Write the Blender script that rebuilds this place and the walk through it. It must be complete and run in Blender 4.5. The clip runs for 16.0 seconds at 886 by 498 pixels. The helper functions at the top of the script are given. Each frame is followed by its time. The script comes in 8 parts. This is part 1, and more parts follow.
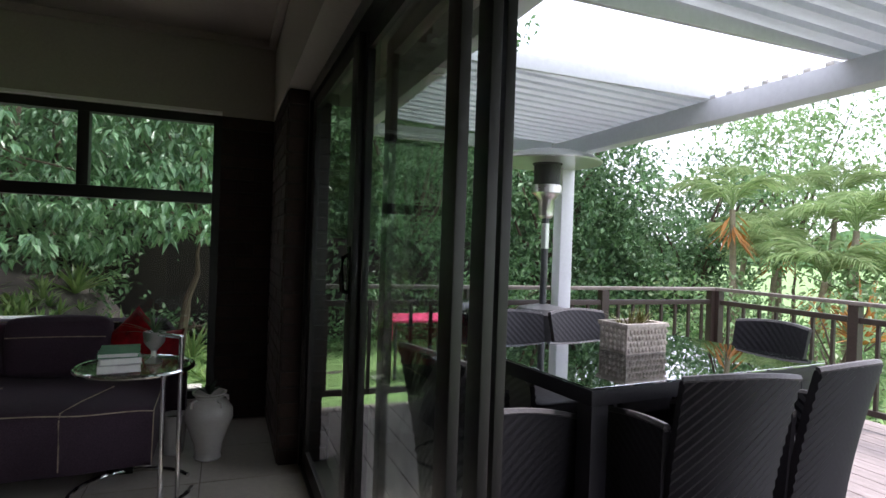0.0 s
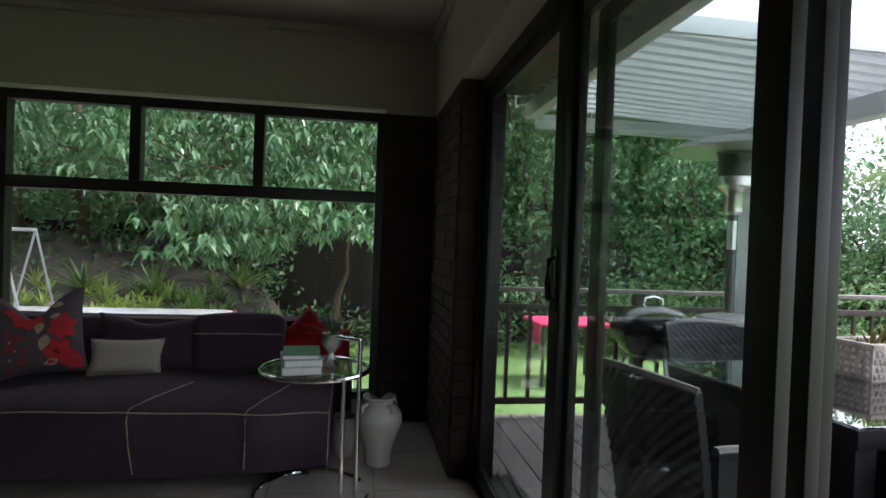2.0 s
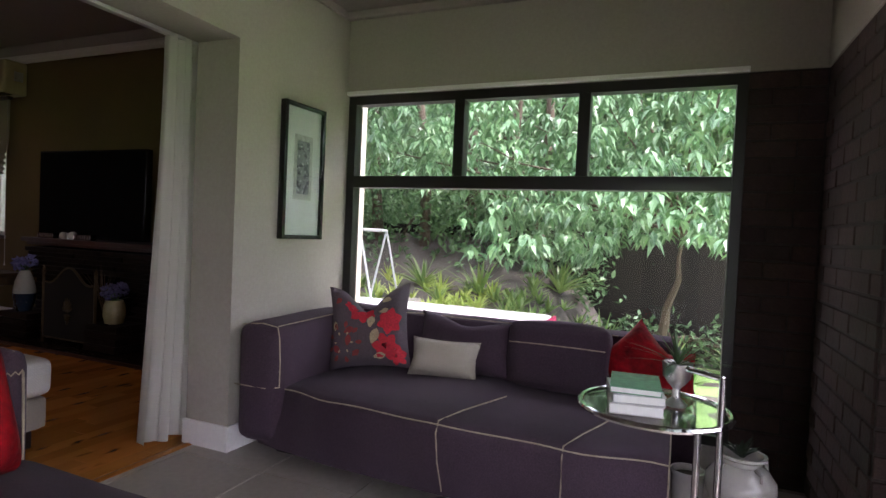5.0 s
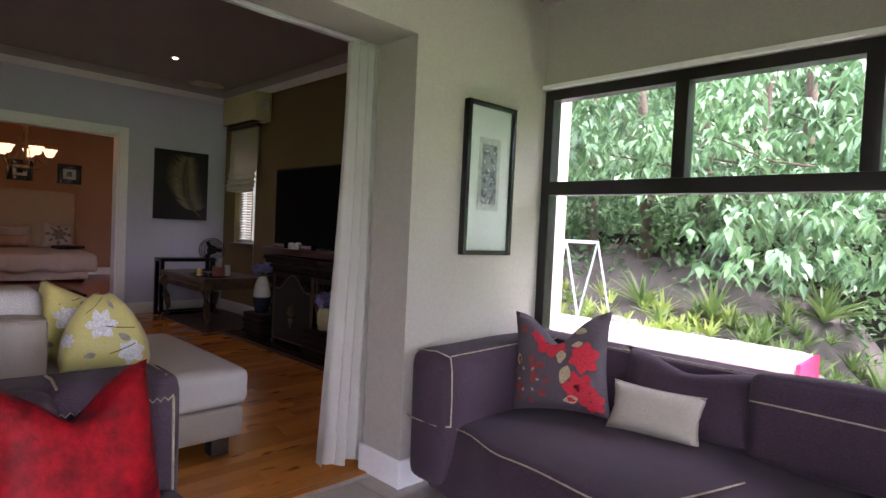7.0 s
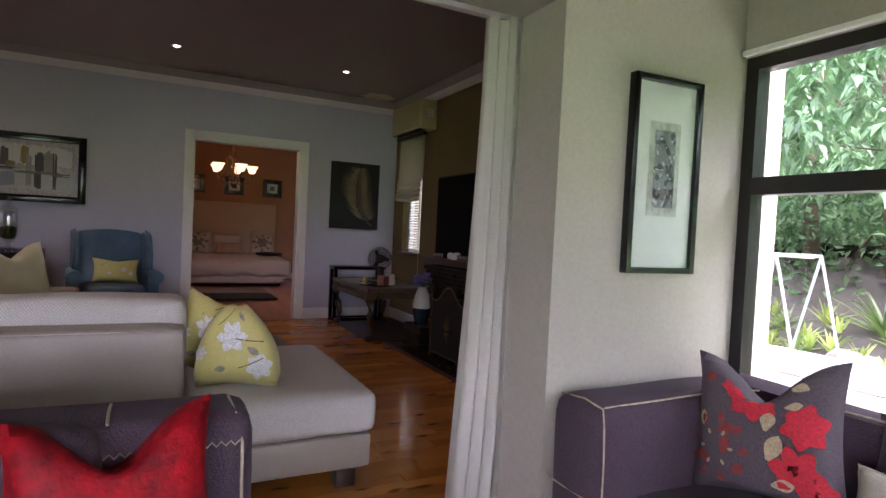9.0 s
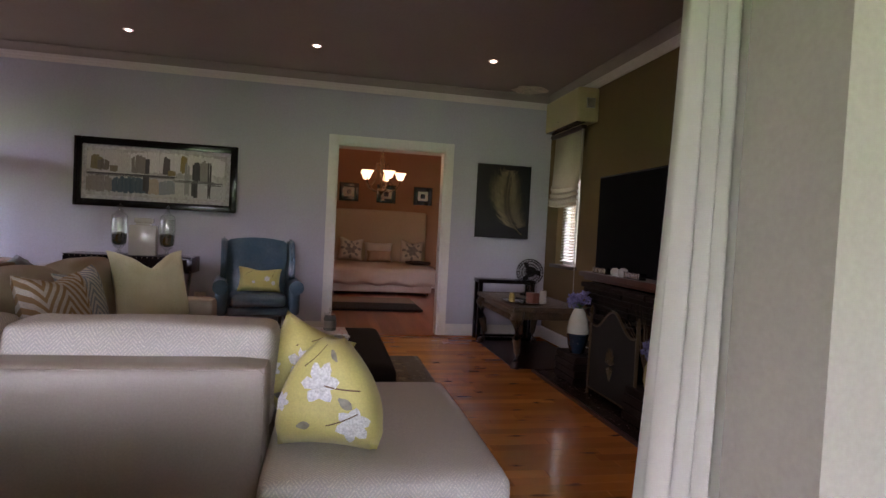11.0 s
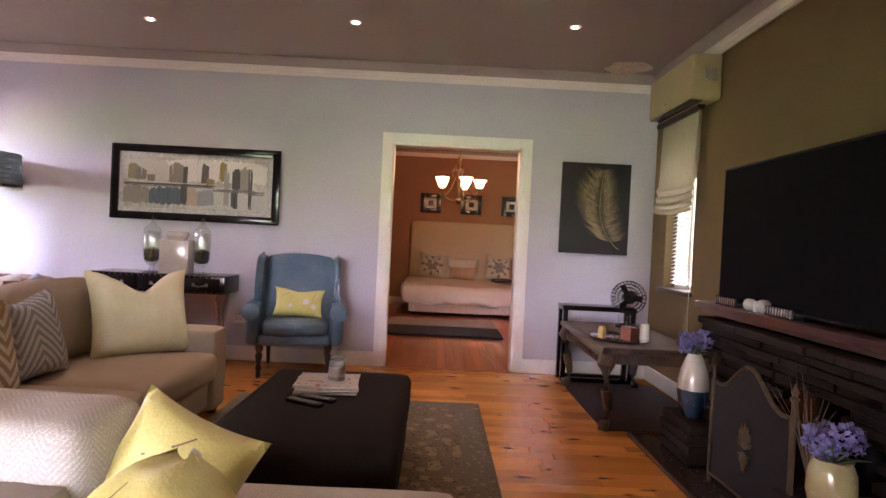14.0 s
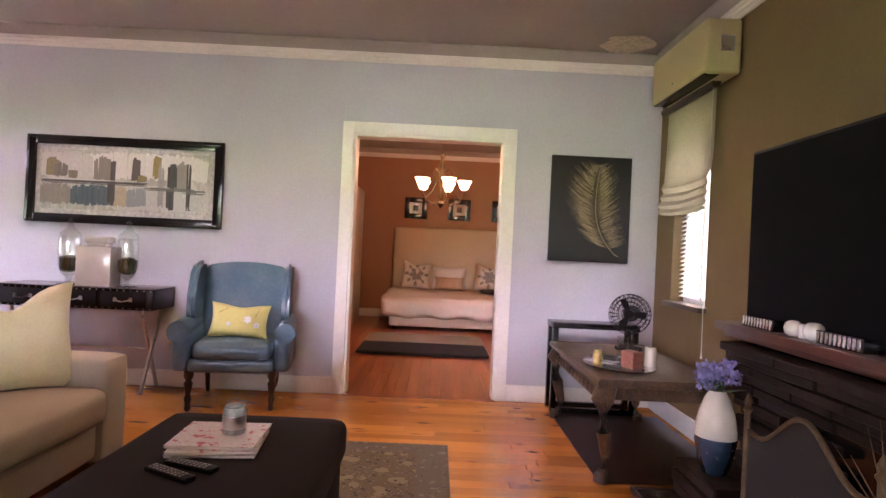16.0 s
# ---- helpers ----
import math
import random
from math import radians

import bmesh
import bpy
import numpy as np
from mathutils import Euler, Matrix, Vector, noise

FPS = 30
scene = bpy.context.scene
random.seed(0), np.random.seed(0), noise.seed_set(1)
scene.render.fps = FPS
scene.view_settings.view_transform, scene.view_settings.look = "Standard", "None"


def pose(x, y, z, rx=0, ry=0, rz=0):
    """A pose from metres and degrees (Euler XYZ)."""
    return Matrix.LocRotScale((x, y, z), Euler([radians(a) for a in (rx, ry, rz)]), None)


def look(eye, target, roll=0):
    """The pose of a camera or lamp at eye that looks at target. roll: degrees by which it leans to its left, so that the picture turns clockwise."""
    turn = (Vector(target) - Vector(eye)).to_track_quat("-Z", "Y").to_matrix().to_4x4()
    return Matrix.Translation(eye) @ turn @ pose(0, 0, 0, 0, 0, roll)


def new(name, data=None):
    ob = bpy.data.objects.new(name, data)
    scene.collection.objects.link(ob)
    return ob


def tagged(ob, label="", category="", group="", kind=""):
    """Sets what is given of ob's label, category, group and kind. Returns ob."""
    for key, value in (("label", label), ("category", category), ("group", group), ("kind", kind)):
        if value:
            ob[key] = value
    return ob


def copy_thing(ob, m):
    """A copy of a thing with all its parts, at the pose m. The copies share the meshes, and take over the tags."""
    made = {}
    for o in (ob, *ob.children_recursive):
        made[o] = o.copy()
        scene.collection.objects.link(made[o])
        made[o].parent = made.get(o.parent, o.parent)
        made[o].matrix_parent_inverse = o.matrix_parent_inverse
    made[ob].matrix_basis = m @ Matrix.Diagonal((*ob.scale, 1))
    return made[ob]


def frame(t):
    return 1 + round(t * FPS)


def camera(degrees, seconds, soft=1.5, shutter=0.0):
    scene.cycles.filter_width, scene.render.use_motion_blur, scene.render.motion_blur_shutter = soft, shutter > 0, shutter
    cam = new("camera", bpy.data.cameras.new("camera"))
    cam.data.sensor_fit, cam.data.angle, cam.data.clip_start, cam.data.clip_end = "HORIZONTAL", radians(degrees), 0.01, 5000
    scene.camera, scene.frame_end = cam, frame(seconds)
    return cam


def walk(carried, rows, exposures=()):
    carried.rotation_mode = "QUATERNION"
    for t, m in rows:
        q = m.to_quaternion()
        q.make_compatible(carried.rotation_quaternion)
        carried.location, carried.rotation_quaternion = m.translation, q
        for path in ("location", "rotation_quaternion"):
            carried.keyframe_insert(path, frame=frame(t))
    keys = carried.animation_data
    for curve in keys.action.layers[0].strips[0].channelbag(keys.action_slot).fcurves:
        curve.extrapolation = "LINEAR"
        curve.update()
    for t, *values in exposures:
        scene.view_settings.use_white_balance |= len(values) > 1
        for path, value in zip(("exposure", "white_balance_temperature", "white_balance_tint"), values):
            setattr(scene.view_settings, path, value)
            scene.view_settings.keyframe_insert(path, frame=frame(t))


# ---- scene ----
cam = camera(76.0, 16.0)
PATH = [
    (0, (0.179, 0.052, 1.213), (0.898, 1.918, 1.202), 2.0),
    (0.5, (0.133, 0.121, 1.246), (0.738, 2.027, 1.212), 2.0),
    (1, (0.04, 0.188, 1.233), (0.573, 2.116, 1.204), 2.1),
    (1.5, (-0.014, 0.245, 1.227), (0.425, 2.196, 1.195), 2.2),
    (2, (-0.022, 0.373, 1.21), (0.28, 2.349, 1.18), 2.1),
    (2.5, (-0.007, 0.496, 1.179), (0.119, 2.492, 1.151), 2.1),
    (3, (-0.017, 0.571, 1.172), (-0.063, 2.57, 1.14), 2.2),
    (3.5, (-0.051, 0.627, 1.171), (-0.258, 2.616, 1.129), 2.3),
    (4, (-0.091, 0.737, 1.139), (-0.467, 2.701, 1.11), 2.4),
    (4.5, (-0.118, 0.84, 1.15), (-0.692, 2.756, 1.11), 2.5),
    (7, (-0.269, 1.445, 1.207), (-1.676, 2.865, 1.145), 2.7),
    (7.5, (-0.366, 1.537, 1.217), (-1.883, 2.838, 1.152), 2.7),
    (8, (-0.424, 1.624, 1.214), (-2.04, 2.8, 1.153), 2.8),
    (8.5, (-0.484, 1.768, 1.22), (-2.179, 2.826, 1.162), 2.9),
    (9, (-0.552, 1.883, 1.219), (-2.332, 2.793, 1.159), 2.8),
    (9.5, (-0.685, 1.95, 1.219), (-2.535, 2.709, 1.158), 2.9),
    (10, (-0.889, 2.018, 1.225), (-2.78, 2.667, 1.162), 2.9),
    (12.5, (-1.81, 2.504, 1.24), (-3.808, 2.586, 1.195), 3.1),
    (13, (-1.977, 2.553, 1.233), (-3.976, 2.604, 1.194), 3.0),
    (13.5, (-2.192, 2.657, 1.245), (-4.192, 2.689, 1.215), 2.9),
    (14, (-2.383, 2.753, 1.255), (-4.383, 2.775, 1.227), 2.8),
    (14.5, (-2.58, 2.803, 1.232), (-4.58, 2.824, 1.219), 2.8),
    (15, (-2.79, 2.841, 1.227), (-4.79, 2.865, 1.224), 2.8),
    (15.5, (-2.939, 2.897, 1.232), (-4.939, 2.924, 1.229), 2.7),
    (16, (-3.164, 3.008, 1.241), (-5.164, 3.03, 1.246), 2.7),
]
EXPOSURES = [(0, 1.08, 6250, 22), (0.5, 0.95, 6250, 22), (1, 1.0, 6250, 22), (2, 1.3, 6200, 20), (3, 1.9, 6250, 25), (4.5, 2.5, 6350, 33), (7, 3.45, 6200, 41), (9, 3.6, 6150, 39), (10, 3.75, 6100, 38),
             (12.5, 4.5, 6700, 39), (13.2, 4.92, 6700, 42), (14, 5.4, 6600, 46), (16, 5.82, 6500, 47)]
walk(cam, [(t, look(eye, target, roll)) for t, eye, target, roll in PATH], EXPOSURES)

# ---- daylight ----
world = bpy.data.worlds.new("sky")
scene.world = world
world.use_nodes = True
wn = world.node_tree
sky = wn.nodes.new("ShaderNodeTexSky")
sky.sky_type = "NISHITA"
sky.sun_disc = False
sky.sun_elevation = radians(62)
sky.sun_rotation = radians(84)
sky.dust_density = 4.0
sky.air_density = 1.2
haze = wn.nodes.new("ShaderNodeMix")
haze.data_type = "RGBA"
haze.inputs[0].default_value = 0.75
haze.inputs[7].default_value = (9.2, 9.7, 10.6, 1)
wn.links.new(sky.outputs[0], haze.inputs[6])
wn.links.new(haze.outputs[2], wn.nodes["Background"].inputs[0])
wn.nodes["Background"].inputs[1].default_value = 0.15
sun = new("sun", bpy.data.lights.new("sun", "SUN"))
sun.data.energy = 2.6
sun.data.angle = radians(14)
sun.data.color = (1.0, 0.96, 0.9)
sun.matrix_world = look((0, 0, 20), (-5, -0.5, 10.5))


# ---- small tools ----
def box(bm, x0, x1, y0, y1, z0, z1, bev=0.0, seg=2):
    vs = [bm.verts.new((x, y, z)) for x in (x0, x1) for y in (y0, y1) for z in (z0, z1)]
    fs = [bm.faces.new([vs[i] for i in q]) for q in ((0, 1, 3, 2), (4, 6, 7, 5), (0, 4, 5, 1), (2, 3, 7, 6), (0, 2, 6, 4), (1, 5, 7, 3))]
    if bev:
        es = list({e for f in fs for e in f.edges})
        bmesh.ops.bevel(bm, geom=es, offset=bev, segments=seg, profile=0.6, affect="EDGES")
    return bm


def tube(bm, pts, r, seg=8, closed=False):
    """A round bar along a list of points; r is a radius or one for each point."""
    pts = [Vector(p) for p in pts]
    n = len(pts)
    rings = []
    up = Vector((0, 0, 1))
    for i, p in enumerate(pts):
        a = pts[(i - 1) % n] if closed or i else p
        b = pts[(i + 1) % n] if closed or i < n - 1 else p
        d = (b - a).normalized()
        side = d.cross(up)
        if side.length < 0.05:
            side = d.cross(Vector((1, 0, 0)))
        side.normalize()
        top = side.cross(d).normalized()
        rad = r[i] if isinstance(r, (list, tuple)) else r
        rings.append([bm.verts.new(p + rad * (math.cos(t) * side + math.sin(t) * top)) for t in [2 * math.pi * k / seg for k in range(seg)]])
    for i in range(n if closed else n - 1):
        a, b = rings[i], rings[(i + 1) % n]
        for k in range(seg):
            bm.faces.new((a[k], a[(k + 1) % seg], b[(k + 1) % seg], b[k]))
    if not closed:
        bm.faces.new(rings[0][::-1])
        bm.faces.new(rings[-1])
    return bm


def lathe(bm, prof, x=0, y=0, z=0, seg=20):
    """A turned body from (radius, height) pairs."""
    rings = [[bm.verts.new((x + r * math.cos(2 * math.pi * k / seg), y + r * math.sin(2 * math.pi * k / seg), z + h)) for k in range(seg)] for r, h in prof]
    for a, b in zip(rings, rings[1:]):
        for k in range(seg):
            bm.faces.new((a[k], a[(k + 1) % seg], b[(k + 1) % seg], b[k]))
    bm.faces.new(rings[0][::-1])
    bm.faces.new(rings[-1])
    return bm


def padded(bm, x0, x1, y0, y1, z0, z1, r=0.05, puff=0.02, n=6, wob=0.0, seed=0):
    """An upholstered block: rounded edges, faces that swell."""
    c = Vector(((x0 + x1) / 2, (y0 + y1) / 2, (z0 + z1) / 2))
    h = Vector(((x1 - x0) / 2, (y1 - y0) / 2, (z1 - z0) / 2))
    tmp = bmesh.new()
    bmesh.ops.create_cube(tmp, size=2)
    bmesh.ops.subdivide_edges(tmp, edges=tmp.edges[:], cuts=n * 2 - 1, use_grid_fill=True)
    made = {}
    for v in tmp.verts:
        q = v.co.copy()
        # crowd the rows of points towards the edges
        q = Vector([math.copysign(1 - (1 - abs(k)) ** 1.6, k) for k in q])
        p = Vector([q[i] * h[i] for i in range(3)])
        inner = Vector([max(-(h[i] - r), min(h[i] - r, p[i])) for i in range(3)])
        d = p - inner
        if d.length > 1e-6:
            p = inner + d.normalized() * r
        for i in range(3):
            j, k = (i + 1) % 3, (i + 2) % 3
            if abs(abs(q[i]) - 1) < 1e-4:
                p[i] += math.copysign(puff * (1 - q[j] ** 2) * (1 - q[k] ** 2), q[i])
        if wob:
            p += Vector(noise.noise_vector(c + p * 3 + Vector((seed, seed, 0)))) * wob
        made[v] = bm.verts.new(c + p)
    for f in tmp.faces:
        bm.faces.new([made[v] for v in f.verts])
    tmp.free()
    return bm


def pillow(bm, w, h, d, n=14, chop=0.0, seed=0):
    """A scatter cushion standing on its lower edge, facing -y; chop: the dent in its upper edge."""
    sides = []
    for s in (1, -1):
        g = []
        for i in range(n + 1):
            row = []
            for j in range(n + 1):
                u, v = 2 * i / n - 1, 2 * j / n - 1
                pinch = 1 - 0.10 * (1 - u * u) * abs(v) ** 3 * 1.0
                pinch_x = 1 - 0.10 * (1 - v * v) * abs(u) ** 3
                x = u * w / 2 * pinch_x
                z = v * h / 2 * pinch
                if v > 0 and chop:
                    z -= chop * math.exp(-((u / 0.42) ** 2)) * v ** 1.5
                y = s * d / 2 * ((1 - u ** 4) * (1 - v ** 4)) ** 0.55
                wr = noise.noise(Vector((x * 7 + seed, s * 2.3, z * 7))) * 0.012 * (1 - max(abs(u), abs(v)) ** 4)
                row.append(None if s < 0 and (i in (0, n) or j in (0, n)) else bm.verts.new((x, -y + wr * s, z + h / 2)))
            g.append(row)
        sides.append(g)
    for i in range(n + 1):
        for j in range(n + 1):
            if sides[1][i][j] is None:
                sides[1][i][j] = sides[0][i][j]
    for k, g in enumerate(sides):
        for i in range(n):
            for j in range(n):
                q = (g[i][j], g[i + 1][j], g[i + 1][j + 1], g[i][j + 1])
                bm.faces.new(q if k == 0 else q[::-1])
    return bm


def slab(bm, outline, z0, z1):
    """A flat plate with any outline in x and y."""
    lo = [bm.verts.new((x, y, z0)) for x, y in outline]
    hi = [bm.verts.new((x, y, z1)) for x, y in outline]
    bm.faces.new(lo[::-1])
    bm.faces.new(hi)
    n = len(lo)
    for i in range(n):
        bm.faces.new((lo[i], lo[(i + 1) % n], hi[(i + 1) % n], hi[i]))
    return bm


def mesh_of(name, bm, material, smooth=False):
    me = bpy.data.meshes.new(name)
    bmesh.ops.recalc_face_normals(bm, faces=bm.faces[:])
    bm.to_mesh(me)
    bm.free()
    if material:
        me.materials.append(material)
    if smooth:
        me.polygons.foreach_set("use_smooth", [True] * len(me.polygons))
        me.set_sharp_from_angle(angle=radians(40))
    return me


def part(name, bm, material, parent, label="", smooth=True):
    ob = new(name, mesh_of(name, bm, material, smooth))
    ob.parent = parent
    if label:
        tagged(ob, label)
    return ob


def share(name, mesh, parent, m):
    """One more piece on a mesh that is already there."""
    ob = new(name, mesh)
    ob.parent = parent
    ob.matrix_local = m
    return ob


def thing(name, label, category, m=None, group="", kind=""):
    ob = new(name)
    ob.empty_display_size = 0.1
    if m is not None:
        ob.matrix_world = m
    return tagged(ob, label, category, group, kind)


def single(name, bm, material, label, category, m=None, group="", kind="", smooth=True):
    ob = new(name, mesh_of(name, bm, material, smooth))
    if m is not None:
        ob.matrix_world = m
    return tagged(ob, label, category, group, kind)


def structure(name, bm, material, label, category, smooth=False):
    return single(name, bm, material, label, category, kind="structure", smooth=smooth)


B = bmesh.new


# ---- materials ----
def material(name, col, rough=0.6, metal=0.0, col2=None, big=1.5, small=40.0, amount=0.35, bump=0.15, stretch=(1, 1, 1), coat=0.0, each=0.0, sheen=0.0, trans=0.0, spec=0.5, grain=0.25):
    """A surface with stains at a large scale and grain at a small one."""
    m = bpy.data.materials.new(name)
    m.use_nodes = True
    t = m.node_tree
    n, l = t.nodes, t.links
    p = n["Principled BSDF"]
    co = n.new("ShaderNodeTexCoord")
    mp = n.new("ShaderNodeMapping")
    mp.inputs["Scale"].default_value = stretch
    l.new(co.outputs["Object"], mp.inputs[0])
    a, b = n.new("ShaderNodeTexNoise"), n.new("ShaderNodeTexNoise")
    a.inputs["Scale"].default_value, a.inputs["Detail"].default_value = big, 6
    b.inputs["Scale"].default_value, b.inputs["Detail"].default_value = small, 4
    l.new(mp.outputs[0], a.inputs[0])
    l.new(mp.outputs[0], b.inputs[0])
    c2 = col2 or tuple(c * 0.62 for c in col)
    ramp = n.new("ShaderNodeMapRange")
    ramp.inputs[1].default_value, ramp.inputs[2].default_value = 0.35, 0.7
    ramp.inputs[4].default_value = amount
    l.new(a.outputs[0], ramp.inputs[0])
    mix = n.new("ShaderNodeMix")
    mix.data_type = "RGBA"
    mix.inputs[6].default_value, mix.inputs[7].default_value = (*col, 1), (*c2, 1)
    l.new(ramp.outputs[0], mix.inputs[0])
    fine = n.new("ShaderNodeMapRange")
    fine.inputs[1].default_value, fine.inputs[2].default_value = 0.3, 0.7
    fine.inputs[3].default_value, fine.inputs[4].default_value = 1 - grain, 1 + grain
    l.new(b.outputs[0], fine.inputs[0])
    val = fine.outputs[0]
    if each:
        info = n.new("ShaderNodeObjectInfo")
        r = n.new("ShaderNodeMapRange")
        r.inputs[3].default_value, r.inputs[4].default_value = 1 - each, 1 + each
        l.new(info.outputs["Random"], r.inputs[0])
        mul = n.new("ShaderNodeMath")
        mul.operation = "MULTIPLY"
        l.new(val, mul.inputs[0])
        l.new(r.outputs[0], mul.inputs[1])
        val = mul.outputs[0]
    hsv = n.new("ShaderNodeHueSaturation")
    l.new(mix.outputs[2], hsv.inputs["Color"])
    l.new(val, hsv.inputs["Value"])
    l.new(hsv.outputs[0], p.inputs["Base Color"])
    rr = n.new("ShaderNodeMapRange")
    rr.inputs[3].default_value, rr.inputs[4].default_value = max(0.02, rough - 0.08), min(1, rough + 0.08)
    l.new(b.outputs[0], rr.inputs[0])
    l.new(rr.outputs[0], p.inputs["Roughness"])
    p.inputs["Metallic"].default_value = metal
    p.inputs["Specular IOR Level"].default_value = spec
    p.inputs["Coat Weight"].default_value = coat
    p.inputs["Sheen Weight"].default_value = sheen
    p.inputs["Transmission Weight"].default_value = trans
    if bump:
        bp = n.new("ShaderNodeBump")
        bp.inputs["Strength"].default_value = bump
        bp.inputs["Distance"].default_value = 0.01
        l.new(b.outputs[0], bp.inputs["Height"])
        l.new(bp.outputs[0], p.inputs["Normal"])
    return m


def glow(name, col, strength):
    m = bpy.data.materials.new(name)
    m.use_nodes = True
    p = m.node_tree.nodes["Principled BSDF"]
    p.inputs["Base Color"].default_value = (*col, 1)
    p.inputs["Emission Color"].default_value = (*col, 1)
    p.inputs["Emission Strength"].default_value = strength
    return m


def clear(name, tint=(1, 1, 1), rough=0.0):
    m = bpy.data.materials.new(name)
    m.use_nodes = True
    p = m.node_tree.nodes["Principled BSDF"]
    p.inputs["Base Color"].default_value = (*tint, 1)
    p.inputs["Roughness"].default_value = rough
    p.inputs["Transmission Weight"].default_value = 1.0
    p.inputs["IOR"].default_value = 1.45
    return m


def pane_glass(name, tint=(0.93, 0.96, 0.94), low=0.03):
    """Thin flat glass: seen straight through, with a reflection that grows at a slant."""
    m = bpy.data.materials.new(name)
    m.use_nodes = True
    n, l = m.node_tree.nodes, m.node_tree.links
    n.remove(n["Principled BSDF"])
    tr, gl, lw, mx = n.new("ShaderNodeBsdfTransparent"), n.new("ShaderNodeBsdfGlossy"), n.new("ShaderNodeLayerWeight"), n.new("ShaderNodeMixShader")
    pw, mr = n.new("ShaderNodeMath"), n.new("ShaderNodeMapRange")
    pw.operation = "POWER"
    pw.inputs[1].default_value = 4.5
    tr.inputs[0].default_value = (*tint, 1)
    gl.inputs["Roughness"].default_value = 0.0
    lw.inputs[0].default_value = 0.5
    mr.inputs[3].default_value, mr.inputs[4].default_value = low, 0.8
    l.new(lw.outputs["Facing"], pw.inputs[0])
    l.new(pw.outputs[0], mr.inputs[0])
    l.new(mr.outputs[0], mx.inputs[0])
    l.new(tr.outputs[0], mx.inputs[1])
    l.new(gl.outputs[0], mx.inputs[2])
    l.new(mx.outputs[0], n["Material Output"].inputs[0])
    return m


PLASTER = material("warm_plaster", (0.375, 0.345, 0.29), 0.85, big=0.8, small=60, amount=0.15, bump=0.06, grain=0.05)
LILAC = material("pale_grey_plaster", (0.50, 0.50, 0.58), 0.85, big=0.8, small=60, amount=0.15, bump=0.06, grain=0.05)
OLIVE = material("olive_plaster", (0.165, 0.108, 0.042), 0.8, big=1.4, small=60, amount=0.4, bump=0.06, grain=0.06)
WHITE = material("white_paint", (0.78, 0.77, 0.74), 0.45, amount=0.12, bump=0.03, grain=0.04)
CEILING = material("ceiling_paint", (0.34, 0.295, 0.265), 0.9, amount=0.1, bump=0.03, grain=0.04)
TERRACOTTA = material("rust_plaster", (0.36, 0.19, 0.10), 0.85, amount=0.25, bump=0.05, grain=0.05)
TILE = material("cream_tile", (0.38, 0.345, 0.295), 0.35, big=3, small=30, amount=0.25, bump=0.02, each=0.05, grain=0.08)
GROUT = material("grout", (0.25, 0.22, 0.19), 0.9)
PLANK = material("honey_board", (0.60, 0.235, 0.042), 0.24, col2=(0.37, 0.11, 0.02), big=1.6, small=7, amount=0.45, bump=0.0, stretch=(1.6, 0.5, 1), each=0.26, coat=0.35, grain=0.07)
def knots(m, col, scale, lim):
    """Dark knots and streaks scattered along the boards."""
    n, l = m.node_tree.nodes, m.node_tree.links
    p = n["Principled BSDF"]
    base = p.inputs["Base Color"].links[0].from_socket
    co, mp, v, w = n.new("ShaderNodeNewGeometry"), n.new("ShaderNodeMapping"), n.new("ShaderNodeTexVoronoi"), n.new("ShaderNodeTexNoise")
    mp.inputs["Scale"].default_value = scale
    l.new(co.outputs["Position"], mp.inputs[0])
    w.inputs["Scale"].default_value, w.inputs["Detail"].default_value = 2.2, 5
    l.new(mp.outputs[0], w.inputs[0])
    add = n.new("ShaderNodeMix"); add.data_type = "RGBA"; add.blend_type = "ADD"; add.inputs[0].default_value = 0.5
    l.new(mp.outputs[0], add.inputs[6]); l.new(w.outputs["Color"], add.inputs[7])
    v.inputs["Scale"].default_value = 1.0
    l.new(add.outputs[2], v.inputs["Vector"])
    r = n.new("ShaderNodeMapRange")
    r.inputs[1].default_value, r.inputs[2].default_value, r.inputs[3].default_value, r.inputs[4].default_value = lim * 0.4, lim, 0.85, 0.0
    l.new(v.outputs["Distance"], r.inputs[0])
    mx = n.new("ShaderNodeMix"); mx.data_type = "RGBA"; mx.inputs[7].default_value = (*col, 1)
    l.new(r.outputs[0], mx.inputs[0]); l.new(base, mx.inputs[6]); l.new(mx.outputs[2], p.inputs["Base Color"])
    return m


PLANK_RED = material("red_board", (0.40, 0.13, 0.045), 0.3, col2=(0.22, 0.06, 0.02), big=2.2, small=22, amount=0.6, bump=0.05, stretch=(0.6, 5, 1), each=0.15, coat=0.3, grain=0.2)
knots(PLANK, (0.10, 0.032, 0.010), (11.0, 3.2, 1.0), 0.22)
DECKWOOD = material("weathered_deck_board", (0.27, 0.23, 0.22), 0.55, col2=(0.085, 0.065, 0.06), big=2, small=30, amount=0.6, bump=0.2, stretch=(6, 0.5, 1), each=0.15)
FRAME = material("bronze_aluminium", (0.012, 0.010, 0.009), 0.4, metal=0.1, amount=0.2, bump=0.02, grain=0.05)
BRICK = material("dark_brick", (0.042, 0.023, 0.018), 0.8, big=8, small=60, amount=0.5, bump=0.5, each=0.3)
MORTAR = material("mortar", (0.040, 0.033, 0.030), 0.95, small=80, bump=0.4)
PANE = pane_glass("window_glass")
CLEAR = pane_glass("clear_glass", (0.97, 0.98, 0.975))
JARGLASS = pane_glass("jar_glass", (0.93, 0.95, 0.94), 0.14)
GRASS = material("lawn", (0.16, 0.28, 0.085), 0.9, col2=(0.11, 0.20, 0.06), big=0.6, small=30, amount=0.6, bump=0.5)
